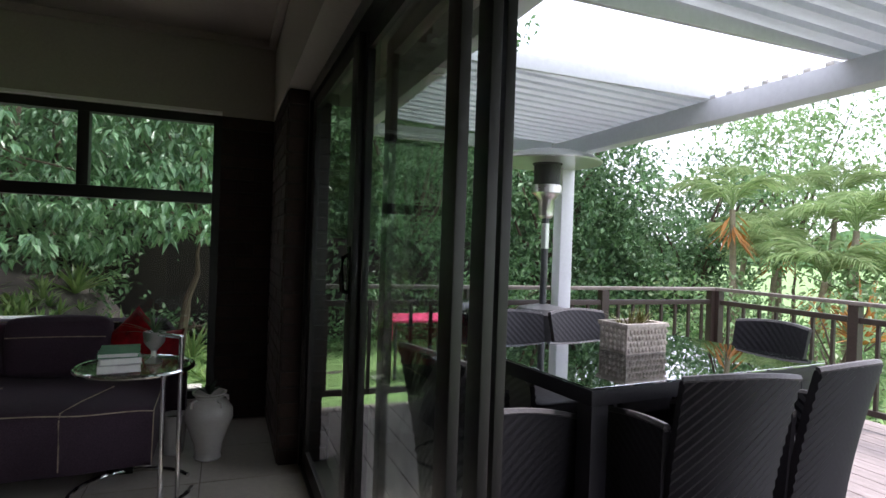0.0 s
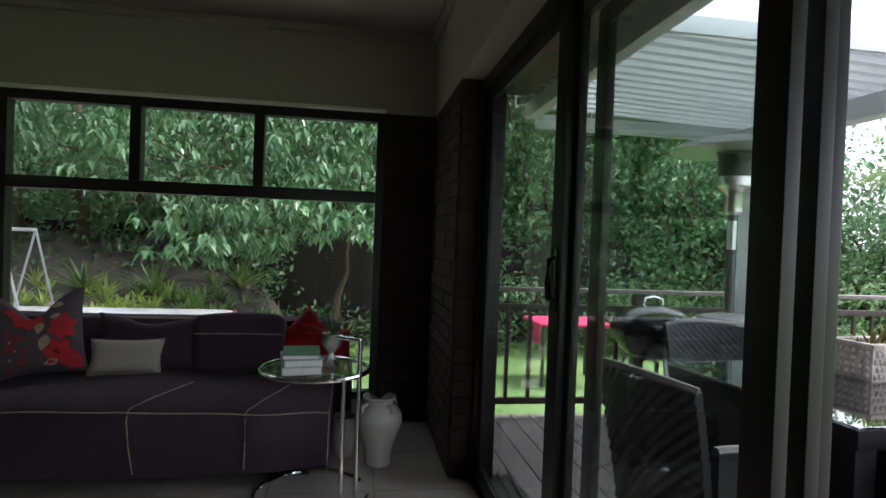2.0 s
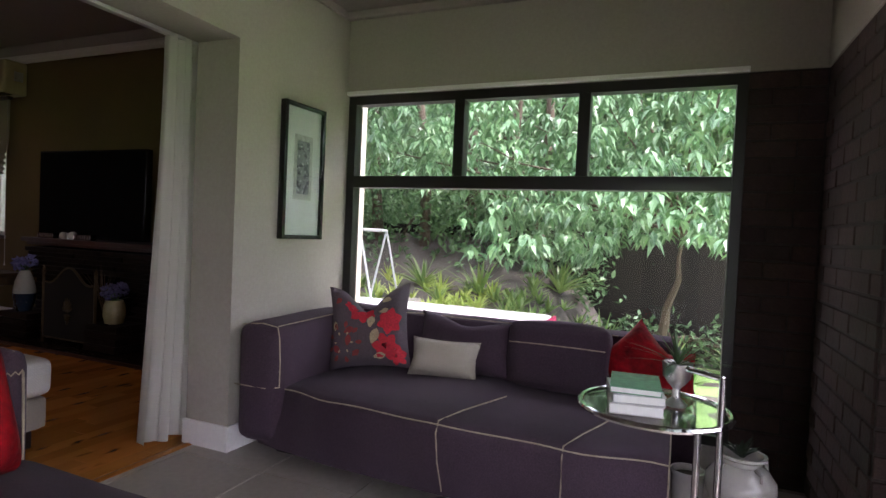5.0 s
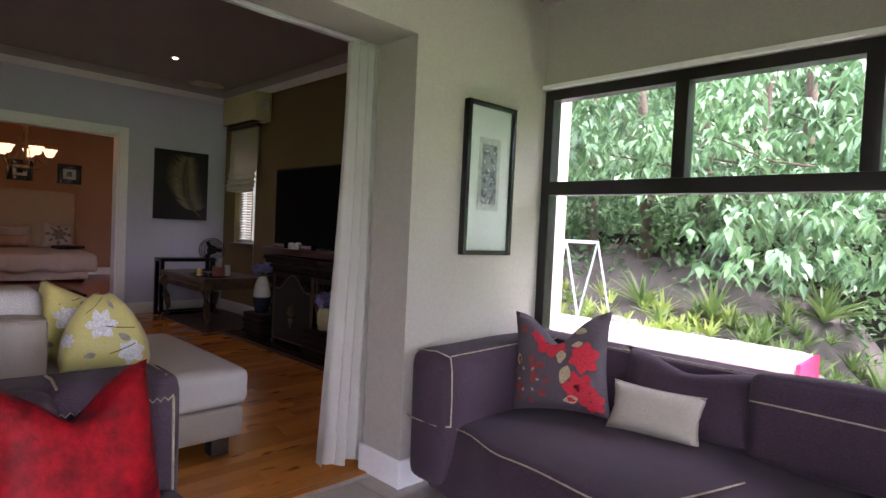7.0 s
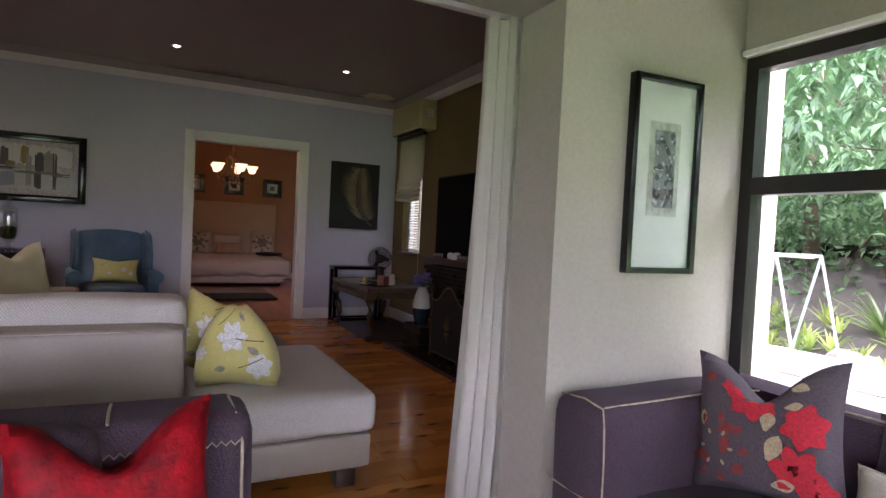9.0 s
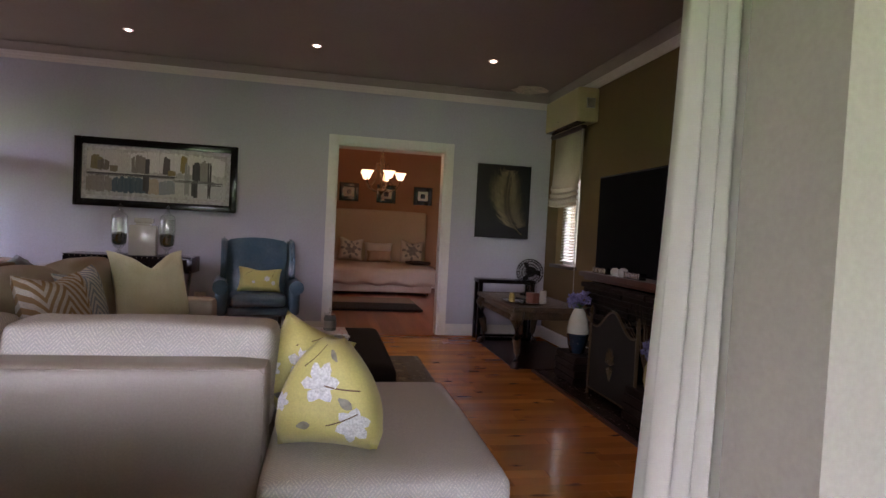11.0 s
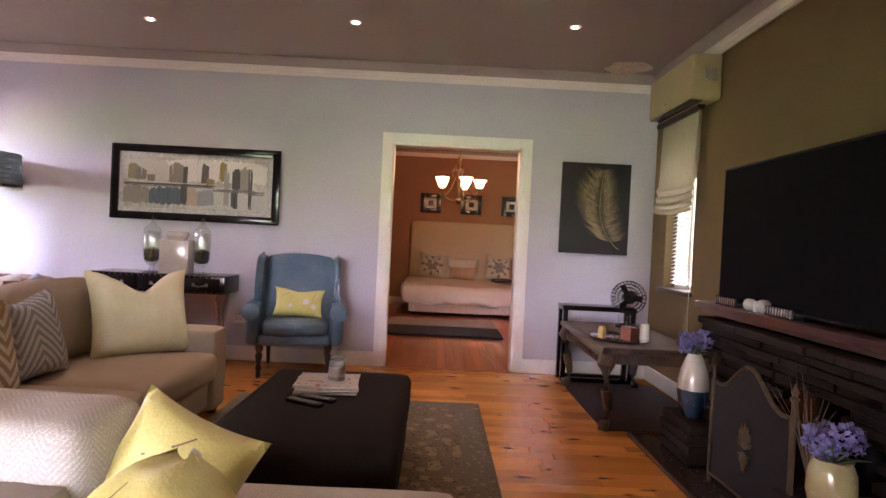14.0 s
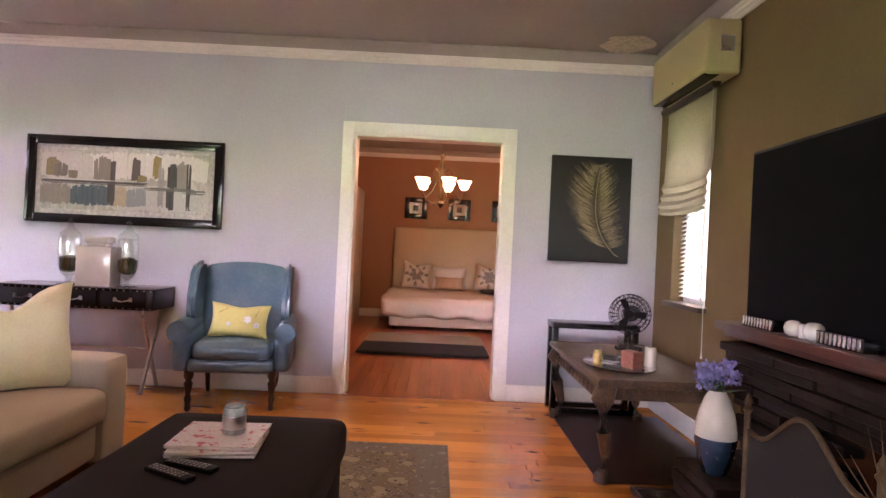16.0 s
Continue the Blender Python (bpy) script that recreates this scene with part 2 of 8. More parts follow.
SOIL = material("soil", (0.07, 0.055, 0.04), 0.95, amount=0.5, bump=0.5)
METALWHITE = material("white_steel", (0.62, 0.64, 0.66), 0.4, metal=0.0, amount=0.15, bump=0.02, grain=0.04)
LOUVRE = material("painted_louvre", (0.50, 0.53, 0.53), 0.38, amount=0.12, bump=0.02, grain=0.04)
PURPLE = material("aubergine_linen", (0.060, 0.038, 0.052), 0.95, col2=(0.038, 0.024, 0.034), big=3, small=180, amount=0.5, bump=0.3, sheen=0.06, spec=0.2)
THREAD = material("cream_thread", (0.40, 0.33, 0.23), 0.9, bump=0.2)
GREYSOFA = material("taupe_leather", (0.31, 0.27, 0.215), 0.42, big=2, small=120, amount=0.25, bump=0.05, grain=0.06)
DARKOTT = material("black_brown_leather", (0.012, 0.008, 0.007), 0.85, big=3, small=120, amount=0.4, bump=0.1, spec=0.15)
WICKER = material("dark_wicker", (0.015, 0.014, 0.017), 0.5, amount=0.4, small=90, bump=0.1, spec=0.3)
BLACK = material("black_gloss", (0.008, 0.008, 0.009), 0.18, amount=0.2, bump=0.0, grain=0.1)
DARKWOOD = material("dark_wood", (0.035, 0.018, 0.011), 0.38, col2=(0.016, 0.008, 0.005), stretch=(1, 6, 6), big=3, small=24, amount=0.6, bump=0.1, coat=0.2)
CHROME = material("chrome", (0.75, 0.75, 0.76), 0.1, metal=1.0, amount=0.1, bump=0.0, grain=0.03)
STEEL = material("brushed_steel", (0.55, 0.54, 0.52), 0.3, metal=1.0, amount=0.1, bump=0.02, grain=0.05)
CORNICE = material("cornice_paint", (0.74, 0.70, 0.67), 0.7, amount=0.15, bump=0.03, grain=0.04)
CURTAIN = material("cream_curtain", (0.74, 0.715, 0.64), 0.9, big=2, small=220, amount=0.06, bump=0.01, sheen=0.1, grain=0.02)

# ---- setting: levels and walls ----
GX, PX0, PX1 = 0.47, -2.50, -2.22      # brick face beside the sliding door; the wall with the wide opening
WY, SY = 4.13, -2.6                    # window wall, wall behind the walk
FX, LY0, TY = -7.93, -1.78, 4.86       # far wall of the living room, its two side walls
CS, CL = 2.56, 2.94                    # ceilings
OY0, OY1, OZ = 0.2, 3.19, 2.10         # the wide opening
DY0, DY1, DZ = 2.27, 3.55, 2.195        # doorway to the bedroom
BX, BY0, BY1 = -13.4, 1.0, 5.6         # bedroom

bm = B(); box(bm, -2.46, 0.70, SY, WY, -0.2, -0.006)
floor_sun = structure("floor_sunroom", bm, GROUT, "cream stone tile floor of the sunroom", "floor")
bm = B(); box(bm, FX, -2.46, LY0, TY, -0.2, -0.006)
floor_living = structure("floor_living_room", bm, DARKWOOD, "honey coloured strip floorboards with dark knots", "floor")
bm = B(); box(bm, BX, FX, BY0, BY1, -0.2, -0.006)
floor_bed = structure("floor_bedroom", bm, DARKWOOD, "reddish polished floorboards of the bedroom", "floor")

bm = B()
slab(bm, [(PX0, OY1), (PX1, OY1), (-2.18, WY), (-2.18, WY + 0.11), (-2.30, WY + 0.25), (PX0, WY + 0.25)], -0.2, 3.2)
box(bm, PX0, PX1, OY0, OY1, OZ, 3.2)
box(bm, PX0, PX1, SY, OY0, -0.2, 3.2)
wall_opening = structure("wall_opening", bm, PLASTER, "warm beige plaster wall with a wide opening", "wall")

WX0, WX1, WZ0, WZ1 = -2.179, 0.14, 0.14, 2.03
bm = B()
box(bm, -2.179, GX + 0.23, WY, WY + 0.25, WZ1, 3.2)
box(bm, WX0, WX1, WY, WY + 0.25, -0.9, WZ0)
wall_window = structure("wall_window", bm, PLASTER, "beige plaster wall above a large garden window", "wall")
bm = B(); box(bm, -2.17, WX1, WY - 0.03, WY, WZ1, WZ1 + 0.022, 0.003)
structure("trim_lintel", bm, WHITE, "pale plaster edge along the window head", "trim")
bm = B(); box(bm, WX1, GX + 0.012, WY + 0.012, WY + 0.25, -0.2, WZ1 + 0.001)
pier = structure("wall_brick_pier", bm, MORTAR, "dark face brick pier beside the garden window", "wall")
bm = B()
box(bm, GX + 0.012, 0.70, 3.20, WY + 0.25, -0.9, 2.03)
brick_return = structure("wall_brick_return", bm, MORTAR, "dark face brick return beside the sliding door", "wall")
bm = B()
box(bm, GX, 0.70, SY, WY, 2.032, 3.2)
structure("wall_slider_head", bm, PLASTER, "beige plaster bulkhead above the sliding door", "wall")
bm = B(); box(bm, GX, 0.70, SY, -1.4, -0.2, 2.03)
structure("wall_slider_end", bm, PLASTER, "beige plaster wall at the end of the sliding door", "wall")
bm = B(); box(bm, PX0, 0.82, SY - 0.2, SY, -0.2, 3.2)
structure("wall_sunroom_south", bm, PLASTER, "beige plaster wall of the sunroom", "wall")
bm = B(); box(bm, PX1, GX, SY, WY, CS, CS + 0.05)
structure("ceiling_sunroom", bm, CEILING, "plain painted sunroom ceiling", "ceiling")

bm = B()
box(bm, FX - 0.16, FX, LY0 - 0.2, DY0, -0.2, 3.2)
box(bm, FX - 0.16, FX, DY1, TY + 0.25, -0.2, 3.2)
box(bm, FX - 0.16, FX, DY0, DY1, DZ, 3.2)
structure("wall_far", bm, LILAC, "pale grey-lilac plaster wall with a doorway", "wall")
SX0, SX1 = -7.65, -6.95               # side window
NX0, NX1, NZ0, NZ1 = -7.60, -7.03, 0.93, 2.38
bm = B()
box(bm, FX, NX0, TY, TY + 0.25, -0.2, 3.2)
box(bm, NX1, -3.6, TY, TY + 0.25, -0.2, 3.2)
box(bm, -3.6, PX0 - 0.01, TY, TY + 0.05, -0.2, 3.2)
box(bm, NX0, NX1, TY, TY + 0.25, 0, NZ0)
box(bm, NX0, NX1, TY, TY + 0.25, NZ1, 3.2)
structure("wall_fireplace", bm, OLIVE, "olive brown painted wall behind the fireplace", "wall")
bm = B()
box(bm, FX, SX0, LY0 - 0.2, LY0, -0.2, 3.2)
box(bm, SX1, PX0, LY0 - 0.2, LY0, -0.2, 3.2)
box(bm, SX0, SX1, LY0 - 0.2, LY0, -0.2, 0.9)
box(bm, SX0, SX1, LY0 - 0.2, LY0, 2.25, 3.2)
structure("wall_living_south", bm, LILAC, "pale grey-lilac plaster wall", "wall")
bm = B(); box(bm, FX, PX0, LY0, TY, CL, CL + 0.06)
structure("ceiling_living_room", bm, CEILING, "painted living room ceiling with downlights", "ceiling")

bm = B()
box(bm, BX - 0.15, BX, BY0, BY1, -0.2, 3.2)
structure("wall_bedroom_far", bm, TERRACOTTA, "rust brown bedroom wall", "wall")
bm = B(); box(bm, BX, FX - 0.16, BY1, BY1 + 0.15, -0.2, 3.2)
structure("wall_bedroom_north", bm, TERRACOTTA, "rust brown bedroom wall", "wall")
bm = B(); box(bm, BX, FX - 0.16, BY0 - 0.15, BY0, -0.2, 3.2)
structure("wall_bedroom_south", bm, TERRACOTTA, "rust brown bedroom wall", "wall")
bm = B(); box(bm, BX, FX - 0.16, BY0, BY1, 3.02, 3.08)
structure("ceiling_bedroom", bm, CEILING, "painted bedroom ceiling", "ceiling")

# ---- outside ----
bm = B()
g = [[bm.verts.new((x, y, -0.46)) for y in (-900, -60, -12, 0, 12, 60, 900)] for x in (-900, -60, -12, 0, 12, 60, 900)]
for i in range(6):
    for k in range(6):
        bm.faces.new((g[i][k], g[i + 1][k], g[i + 1][k + 1], g[i][k + 1]))
structure("ground", bm, GRASS, "green mown garden lawn", "lawn")
DK, DKX, DKY = -0.05, 5.6, 4.40

# ---- sunroom: window, sliding door, bricks, tiles ----
win = thing("window_1", "dark bronze aluminium garden window with three top lights", "window", kind="structure")
TR, M1, M2 = 1.44, -1.40, -0.66
bm = B(); box(bm, WX0, WX0 + 0.055, WY + 0.02, WY + 0.10, WZ0, WZ1); box(bm, WX1 - 0.05, WX1, WY + 0.02, WY + 0.10, WZ0, WZ1)
box(bm, WX0 + 0.055, WX1 - 0.05, WY + 0.02, WY + 0.10, WZ1 - 0.055, WZ1); box(bm, WX0 + 0.055, WX1 - 0.05, WY + 0.02, WY + 0.10, WZ0, WZ0 + 0.05)
part("window_frame", bm, FRAME, win, smooth=False)
bm = B(); box(bm, WX0 + 0.055, WX1 - 0.05, WY + 0.012, WY + 0.105, TR, TR + 0.075, 0.004)
part("transom", bm, FRAME, win)
for mx in (M1, M2):
    bm = B(); box(bm, mx - 0.032, mx + 0.032, WY + 0.016, WY + 0.10, TR + 0.075, WZ1 - 0.055, 0.003)
    part("mullion", bm, FRAME, win)
for x0, x1, z0, z1 in ((WX0 + 0.055, M1 - 0.032, TR + 0.075, WZ1 - 0.055), (M1 + 0.032, M2 - 0.032, TR + 0.075, WZ1 - 0.055), (M2 + 0.032, WX1 - 0.05, TR + 0.075, WZ1 - 0.055), (WX0 + 0.055, WX1 - 0.05, WZ0 + 0.05, TR)):
    bm = B(); box(bm, x0, x1, WY + 0.055, WY + 0.06, z0, z1)
    ob = part("pane", bm, PANE, win, smooth=False)
    ob.visible_shadow = False

bm = B(); box(bm, -2.509, -2.501, WY + 0.25, TY + 0.06, -0.45, 3.2)
structure("wall_outer_end", bm, PLASTER, "beige plastered outside corner of the house", "wall")

# the sliding door: three leaves stacked at the far half, the near half open
slider = thing("door_1", "dark bronze aluminium sliding door, half open to the deck", "sliding door", kind="structure")
bm = B(); box(bm, 0.59, 0.82, -1.4, 3.2, -0.05, 0.012, 0.003)
for tx in (0.615, 0.645, 0.735, 0.79):
    box(bm, tx - 0.004, tx + 0.004, -1.4, 3.2, 0.012, 0.024)
part("sill_track", bm, FRAME, slider)
bm = B(); box(bm, 0.585, 0.82, -1.4, 3.2, 1.965, 2.03, 0.003)
part("head_track", bm, FRAME, slider)
bm = B(); box(bm, 0.585, 0.698, 3.15, 3.2, 0.012, 1.965, 0.003)
box(bm, 0.583, 0.590, 3.138, 3.15, 0.012, 1.965)
part("jamb", bm, FRAME, slider)


def leaf(tx, y0, y1, wide=0.075):
    lf = new("leaf")
    lf.parent = slider
    bm = B()
    box(bm, tx - 0.0135, tx + 0.0135, y0, y0 + wide, 0.026, 1.964, 0.004)
    box(bm, tx - 0.0135, tx + 0.0135, y1 - wide, y1, 0.026, 1.964, 0.004)
    box(bm, tx - 0.012, tx + 0.012, y0 + wide, y1 - wide, 0.026, 0.115)
    box(bm, tx - 0.012, tx + 0.012, y0 + wide, y1 - wide, 1.90, 1.964)
    part("leaf_frame", bm, FRAME, lf)
    bm = B(); box(bm, tx - 0.003, tx + 0.003, y0 + wide, y1 - wide, 0.115, 1.90)
    g = part("pane", bm, PANE, lf, smooth=False)
    g.visible_shadow = False
    return lf


leaf(0.615, 2.045, 3.14, 0.095)
leaf(0.645, 1.165, 2.10, 0.08)
leaf(0.735, 1.20, 2.11, 0.08)
bm = B(); box(bm, 0.7765, 0.8035, 1.235, 1.315, 0.026, 1.964, 0.004)
part("interlock_stile", bm, FRAME, slider)
bm = B(); tube(bm, [(0.602, 2.085, 1.03), (0.578, 2.085, 1.04), (0.574, 2.085, 1.10), (0.578, 2.085, 1.16), (0.602, 2.085, 1.17)], 0.009)
box(bm, 0.595, 0.602, 2.065, 2.105, 1.0, 1.2, 0.003)
part("door_handle", bm, BLACK, slider, "black pull handle")

# bricks with recessed joints
bm = B(); box(bm, -0.008, 0.008, -0.108, 0.108, -0.036, 0.036, 0.003, 1)
brick_side = mesh_of("brick", bm, BRICK)
bm = B(); box(bm, -0.008, 0.008, -0.052, 0.052, -0.036, 0.036, 0.003, 1)
brick_half = mesh_of("brick_half", bm, BRICK)
rb = random.Random(4)
for c in range(24):
    z = 0.042 + c * 0.0845
    y = 3.212 + (0.0 if c % 2 else -0.112)
    while y < WY - 0.02:
        a, b = max(y, 3.206), min(y + 0.213, WY + 0.008)
        if b - a > 0.17:
            share("brick", brick_side, brick_return, pose(GX + 0.011 + rb.uniform(-0.002, 0.002), (a + b) / 2, z))
        elif b - a > 0.06:
            share("brick", brick_half, brick_return, pose(GX + 0.011 + rb.uniform(-0.002, 0.002), (a + b) / 2, z))
        y += 0.224
    x = WX1 + (0.0 if c % 2 else -0.112)
    while x < GX - 0.03:
        a, b = max(x, WX1 + 0.004), min(x + 0.213, GX)
        if b - a > 0.17:
            share("brick", brick_side, pier, pose((a + b) / 2, WY + 0.011, z, 0, 0, 90))
        elif b - a > 0.06:
            share("brick", brick_half, pier, pose((a + b) / 2, WY + 0.011, z, 0, 0, 90))
        x += 0.224
    share("brick", brick_half, brick_return, pose(GX + 0.065, 3.199, z, 0, 0, 90))
    share("brick", brick_half, brick_return, pose(0.70, 3.26, z, 0, 0, 0))

# skirting at the jamb of the opening and along the picture wall
bm = B()
box(bm, PX0 - 0.012, PX1 + 0.004, OY1 - 0.014, OY1, 0, 0.13, 0.003)
structure("baseboard_opening", bm, WHITE, "white painted skirting on the opening's jamb", "skirting")
bm = B(); slab(bm, [(PX1, OY1 - 0.014), (PX1 + 0.014, OY1 - 0.014), (-2.166, WY), (-2.18, WY)], 0, 0.13)
structure("baseboard_picture_wall", bm, WHITE, "white painted skirting below the picture", "skirting")
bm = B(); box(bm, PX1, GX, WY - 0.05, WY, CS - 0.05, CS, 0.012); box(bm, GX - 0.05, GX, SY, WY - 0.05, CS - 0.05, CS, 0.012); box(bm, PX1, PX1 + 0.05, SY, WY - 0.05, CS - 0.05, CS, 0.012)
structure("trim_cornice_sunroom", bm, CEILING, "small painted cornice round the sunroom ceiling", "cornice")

# floor tiles
bm = B(); box(bm, -0.2475, 0.2475, -0.2475, 0.2475, -0.005, 0.0, 0.0015, 1)
tile_mesh = mesh_of("tile", bm, TILE)
for i in range(6):
    for j in range(13):
        x, y = 0.35 - 0.5 * i, 3.83 - 0.5 * j
        if x - 0.25 > -2.45:
            share("tile", tile_mesh, floor_sun, pose(x, y, 0))
bm = B(); box(bm, -2.46, -2.405, SY, WY, -0.005, 0.0)
tagged(part("tile_edge", bm, TILE, floor_sun, smooth=False), kind="stuff")

# ---- purple sofa under the window ----
SEAT = [(-2.02, 3.30), (-1.90, 3.21), (-1.50, 3.07), (-1.0, 2.99), (-0.5, 3.07), (-0.13, 3.23)]


def front_y(x):
    for (a, p), (b, q) in zip(SEAT, SEAT[1:]):
        if x <= b:
            u = max(0, (x - a) / (b - a))
            u = u * u * (3 - 2 * u)
            return p + (q - p) * u
    return SEAT[-1][1]


def top_z(x):
    """Height of the seat's front edge along the wave."""
    return float(np.interp(x, (-2.03, -1.9, -1.5, -1.0, -0.5, -0.13), (0.38, 0.38, 0.41, 0.43, 0.39, 0.345)))


def seat_block(bm, x0, x1, back, z0, z1, r=0.05, n=26):
    """A seat whose front follows the sofa's wave."""
    rows = []
    for i in range(n + 1):
        x = x0 + (x1 - x0) * i / n
        f = front_y(x)
        z1 = top_z(x)
        sag = 0.012 * math.sin(math.pi * ((i / n * 3) % 1))
        foot = f + 0.7 * (3.15 - f)          # the skirt runs straight while the seat swells
        row = [(back, z0), (foot + 0.012, z0), (foot, z0 + 0.02), (f + 0.3 * (foot - f) - 0.006, (z0 + z1) / 2), (f, z1 - r)]
        row += [(f + r * (1 - math.cos(t)), z1 - r + r * math.sin(t)) for t in (0.5, 1.0, 1.4)]
        row += [(f + 0.20, z1 + sag), (f + 0.45, z1 + sag * 0.8 - 0.01), (back, z1 - 0.02)]
        rows.append([bm.verts.new((x, y, z)) for y, z in row])
    for a, b in zip(rows, rows[1:]):
        for k in range(len(a)):
            m = (k + 1) % len(a)
            bm.faces.new((a[k], b[k], b[m], a[m]))
    bm.faces.new(rows[0])
    bm.faces.new(rows[-1][::-1])


sofa = thing("purple_sofa", "aubergine fabric sofa with cream contrast stitching under the window", "sofa", pose(-1.1, 3.6, 0))
inv = Matrix.Translation((1.1, -3.6, 0))


def sofa_part(name, bm, mat, label=""):
    bm.transform(inv)
    return part(name, bm, mat, sofa, label)


bm = B(); seat_block(bm, -2.03, -0.13, 4.05, 0.075, 0.40)
sofa_part("seat", bm, PURPLE)
bm = B()
rows = []
N = 30
for i in range(N + 1):
    # a back that wraps from the arm round to the free end
    u = i / N
    x = -2.00 + 1.98 * u
    yb = 4.095 - 0.03 * math.sin(u * 6)
    top = 0.715 - 0.02 * u - (0.30 * max(0, (u - 0.93) / 0.07) ** 2)
    th = 0.21 - 0.05 * u
    row = [(yb, 0.06), (yb - th, 0.06), (yb - th, top - 0.07), (yb - th + 0.02, top - 0.02), (yb - th / 2, top), (yb - 0.02, top - 0.02), (yb, top - 0.07)]
    rows.append([bm.verts.new((x, y, z)) for y, z in row])
for a, b in zip(rows, rows[1:]):
    for k in range(len(a)):
        m = (k + 1) % len(a)
        bm.faces.new((a[k], b[k], b[m], a[m]))
bm.faces.new(rows[0]); bm.faces.new(rows[-1][::-1])
sofa_part("backrest", bm, PURPLE)
bm = B(); padded(bm, -2.165, -1.89, 3.17, 3.98, 0.085, 0.675, 0.06, 0.015, 5, 0.008)
sofa_part("armrest", bm, PURPLE)
for q in ((-1.95, 3.35), (-0.28, 3.32), (-1.95, 3.95), (-0.28, 3.95)):
    bm = B(); box(bm, q[0] - 0.06, q[0] + 0.06, q[1] - 0.03, q[1] + 0.03, 0, 0.09, 0.004)
    sofa_part("foot", bm, BLACK)
for xm in (-0.98, -0.50):
    z = top_z(xm)
    fy = front_y(xm)
    bm = B(); tube(bm, [(xm - 0.01, fy + 0.7 * (3.15 - fy) - 0.002, 0.10), (xm, fy + 0.21 * (3.15 - fy) - 0.009, (0.075 + z) / 2), (xm, fy - 0.003, z - 0.05), (xm, fy + 0.02, z - 0.006), (xm + 0.05, fy + 0.16, z + 0.006), (xm + 0.10, fy + 0.32, z + 0.004), (xm + 0.14, fy + 0.5, z - 0.006)], 0.0032, 6)
    sofa_part("stitching", bm, THREAD)
bm = B(); tube(bm, [(x, front_y(x) + 0.008, top_z(x) - 0.016) for x in [-1.90 + 1.77 * k / 30 for k in range(31)]], 0.0032, 6)
sofa_part("stitching", bm, THREAD)
bm = B(); tube(bm, [(-0.128, front_y(-0.13) - 0.05, 0.09), (-0.128, front_y(-0.13), 0.31), (-0.128, front_y(-0.13) + 0.02, 0.338), (-0.128, 3.6, 0.35), (-0.128, 3.9, 0.345)], 0.003, 6)
sofa_part("stitching", bm, THREAD)
bm = B(); tube(bm, [(-2.18, 3.19, 0.36), (-2.12, 3.158, 0.37), (-1.96, 3.158, 0.372), (-1.895, 3.18, 0.38)], 0.0032, 6)
tube(bm, [(-1.893, 3.18, 0.38), (-1.893, 3.18, 0.5), (-1.905, 3.185, 0.62), (-1.93, 3.20, 0.668), (-2.02, 3.20, 0.68), (-2.15, 3.21, 0.662)], 0.0032, 6)
tube(bm, [(-1.935, 3.21, 0.670), (-1.92, 3.5, 0.68), (-1.92, 3.8, 0.685), (-1.86, 3.90, 0.69), (-1.5, 3.905, 0.70), (-0.9, 3.925, 0.695), (-0.4, 3.94, 0.685)], 0.0032, 6)
sofa_part("stitching", bm, THREAD)

# patterned fabrics
def blooms(name, ground, colours, scale=7.0, cover=0.42, rough=0.85):
    """Printed cloth: large soft-edged motifs on a plain ground."""
    m = material(name, ground, rough, amount=0.15, small=160, bump=0.2)
    n, l = m.node_tree.nodes, m.node_tree.links
    p = n["Principled BSDF"]
    base = p.inputs["Base Color"].links[0].from_socket
    co = n.new("ShaderNodeTexCoord")
    warp = n.new("ShaderNodeTexNoise")
    warp.inputs["Scale"].default_value = scale * 1.3
    wm = n.new("ShaderNodeMix"); wm.data_type = "RGBA"; wm.blend_type = "ADD"; wm.inputs[0].default_value = 0.13
    l.new(co.outputs["Object"], warp.inputs[0]); l.new(co.outputs["Object"], wm.inputs[6]); l.new(warp.outputs["Color"], wm.inputs[7])
    for k, (c, sc, lim) in enumerate(colours):
        v = n.new("ShaderNodeTexVoronoi")
        v.inputs["Scale"].default_value = scale * sc
        off = n.new("ShaderNodeMapping"); off.inputs[1].default_value = (k * 3.7, k * 1.9, k * 2.3)
        l.new(wm.outputs[2], off.inputs[0]); l.new(off.outputs[0], v.inputs["Vector"])
        th = n.new("ShaderNodeMath"); th.operation = "LESS_THAN"; th.inputs[1].default_value = lim
        l.new(v.outputs["Distance"], th.inputs[0])
        mx = n.new("ShaderNodeMix"); mx.data_type = "RGBA"; mx.inputs[7].default_value = (*c, 1)
        l.new(th.outputs[0], mx.inputs[0]); l.new(base, mx.inputs[6])
        base = mx.outputs[2]
    l.new(base, p.inputs["Base Color"])
    return m


FLORAL = material("plum_floral_ground", (0.085, 0.065, 0.075), 0.85, small=160, bump=0.2)
REDV = material("crimson_velvet", (0.30, 0.003, 0.008), 0.62, col2=(0.10, 0.001, 0.003), big=11, small=35, amount=0.95, bump=0.5, sheen=0.0, spec=0.2)
REDPRINT = material("red_print", (0.52, 0.02, 0.035), 0.85, small=120, bump=0.2)
CREAMPRINT = material("sand_print", (0.42, 0.34, 0.20), 0.85, small=120, bump=0.2)
LINEN = material("cream_linen", (0.45, 0.41, 0.33), 0.9, big=4, small=220, amount=0.2, bump=0.35, stretch=(1, 1, 3))
YELLOW = material("yellow_satin", (0.58, 0.54, 0.17), 0.5, col2=(0.52, 0.46, 0.13), big=5, small=130, amount=0.4, bump=0.15, sheen=0.2, grain=0.08)
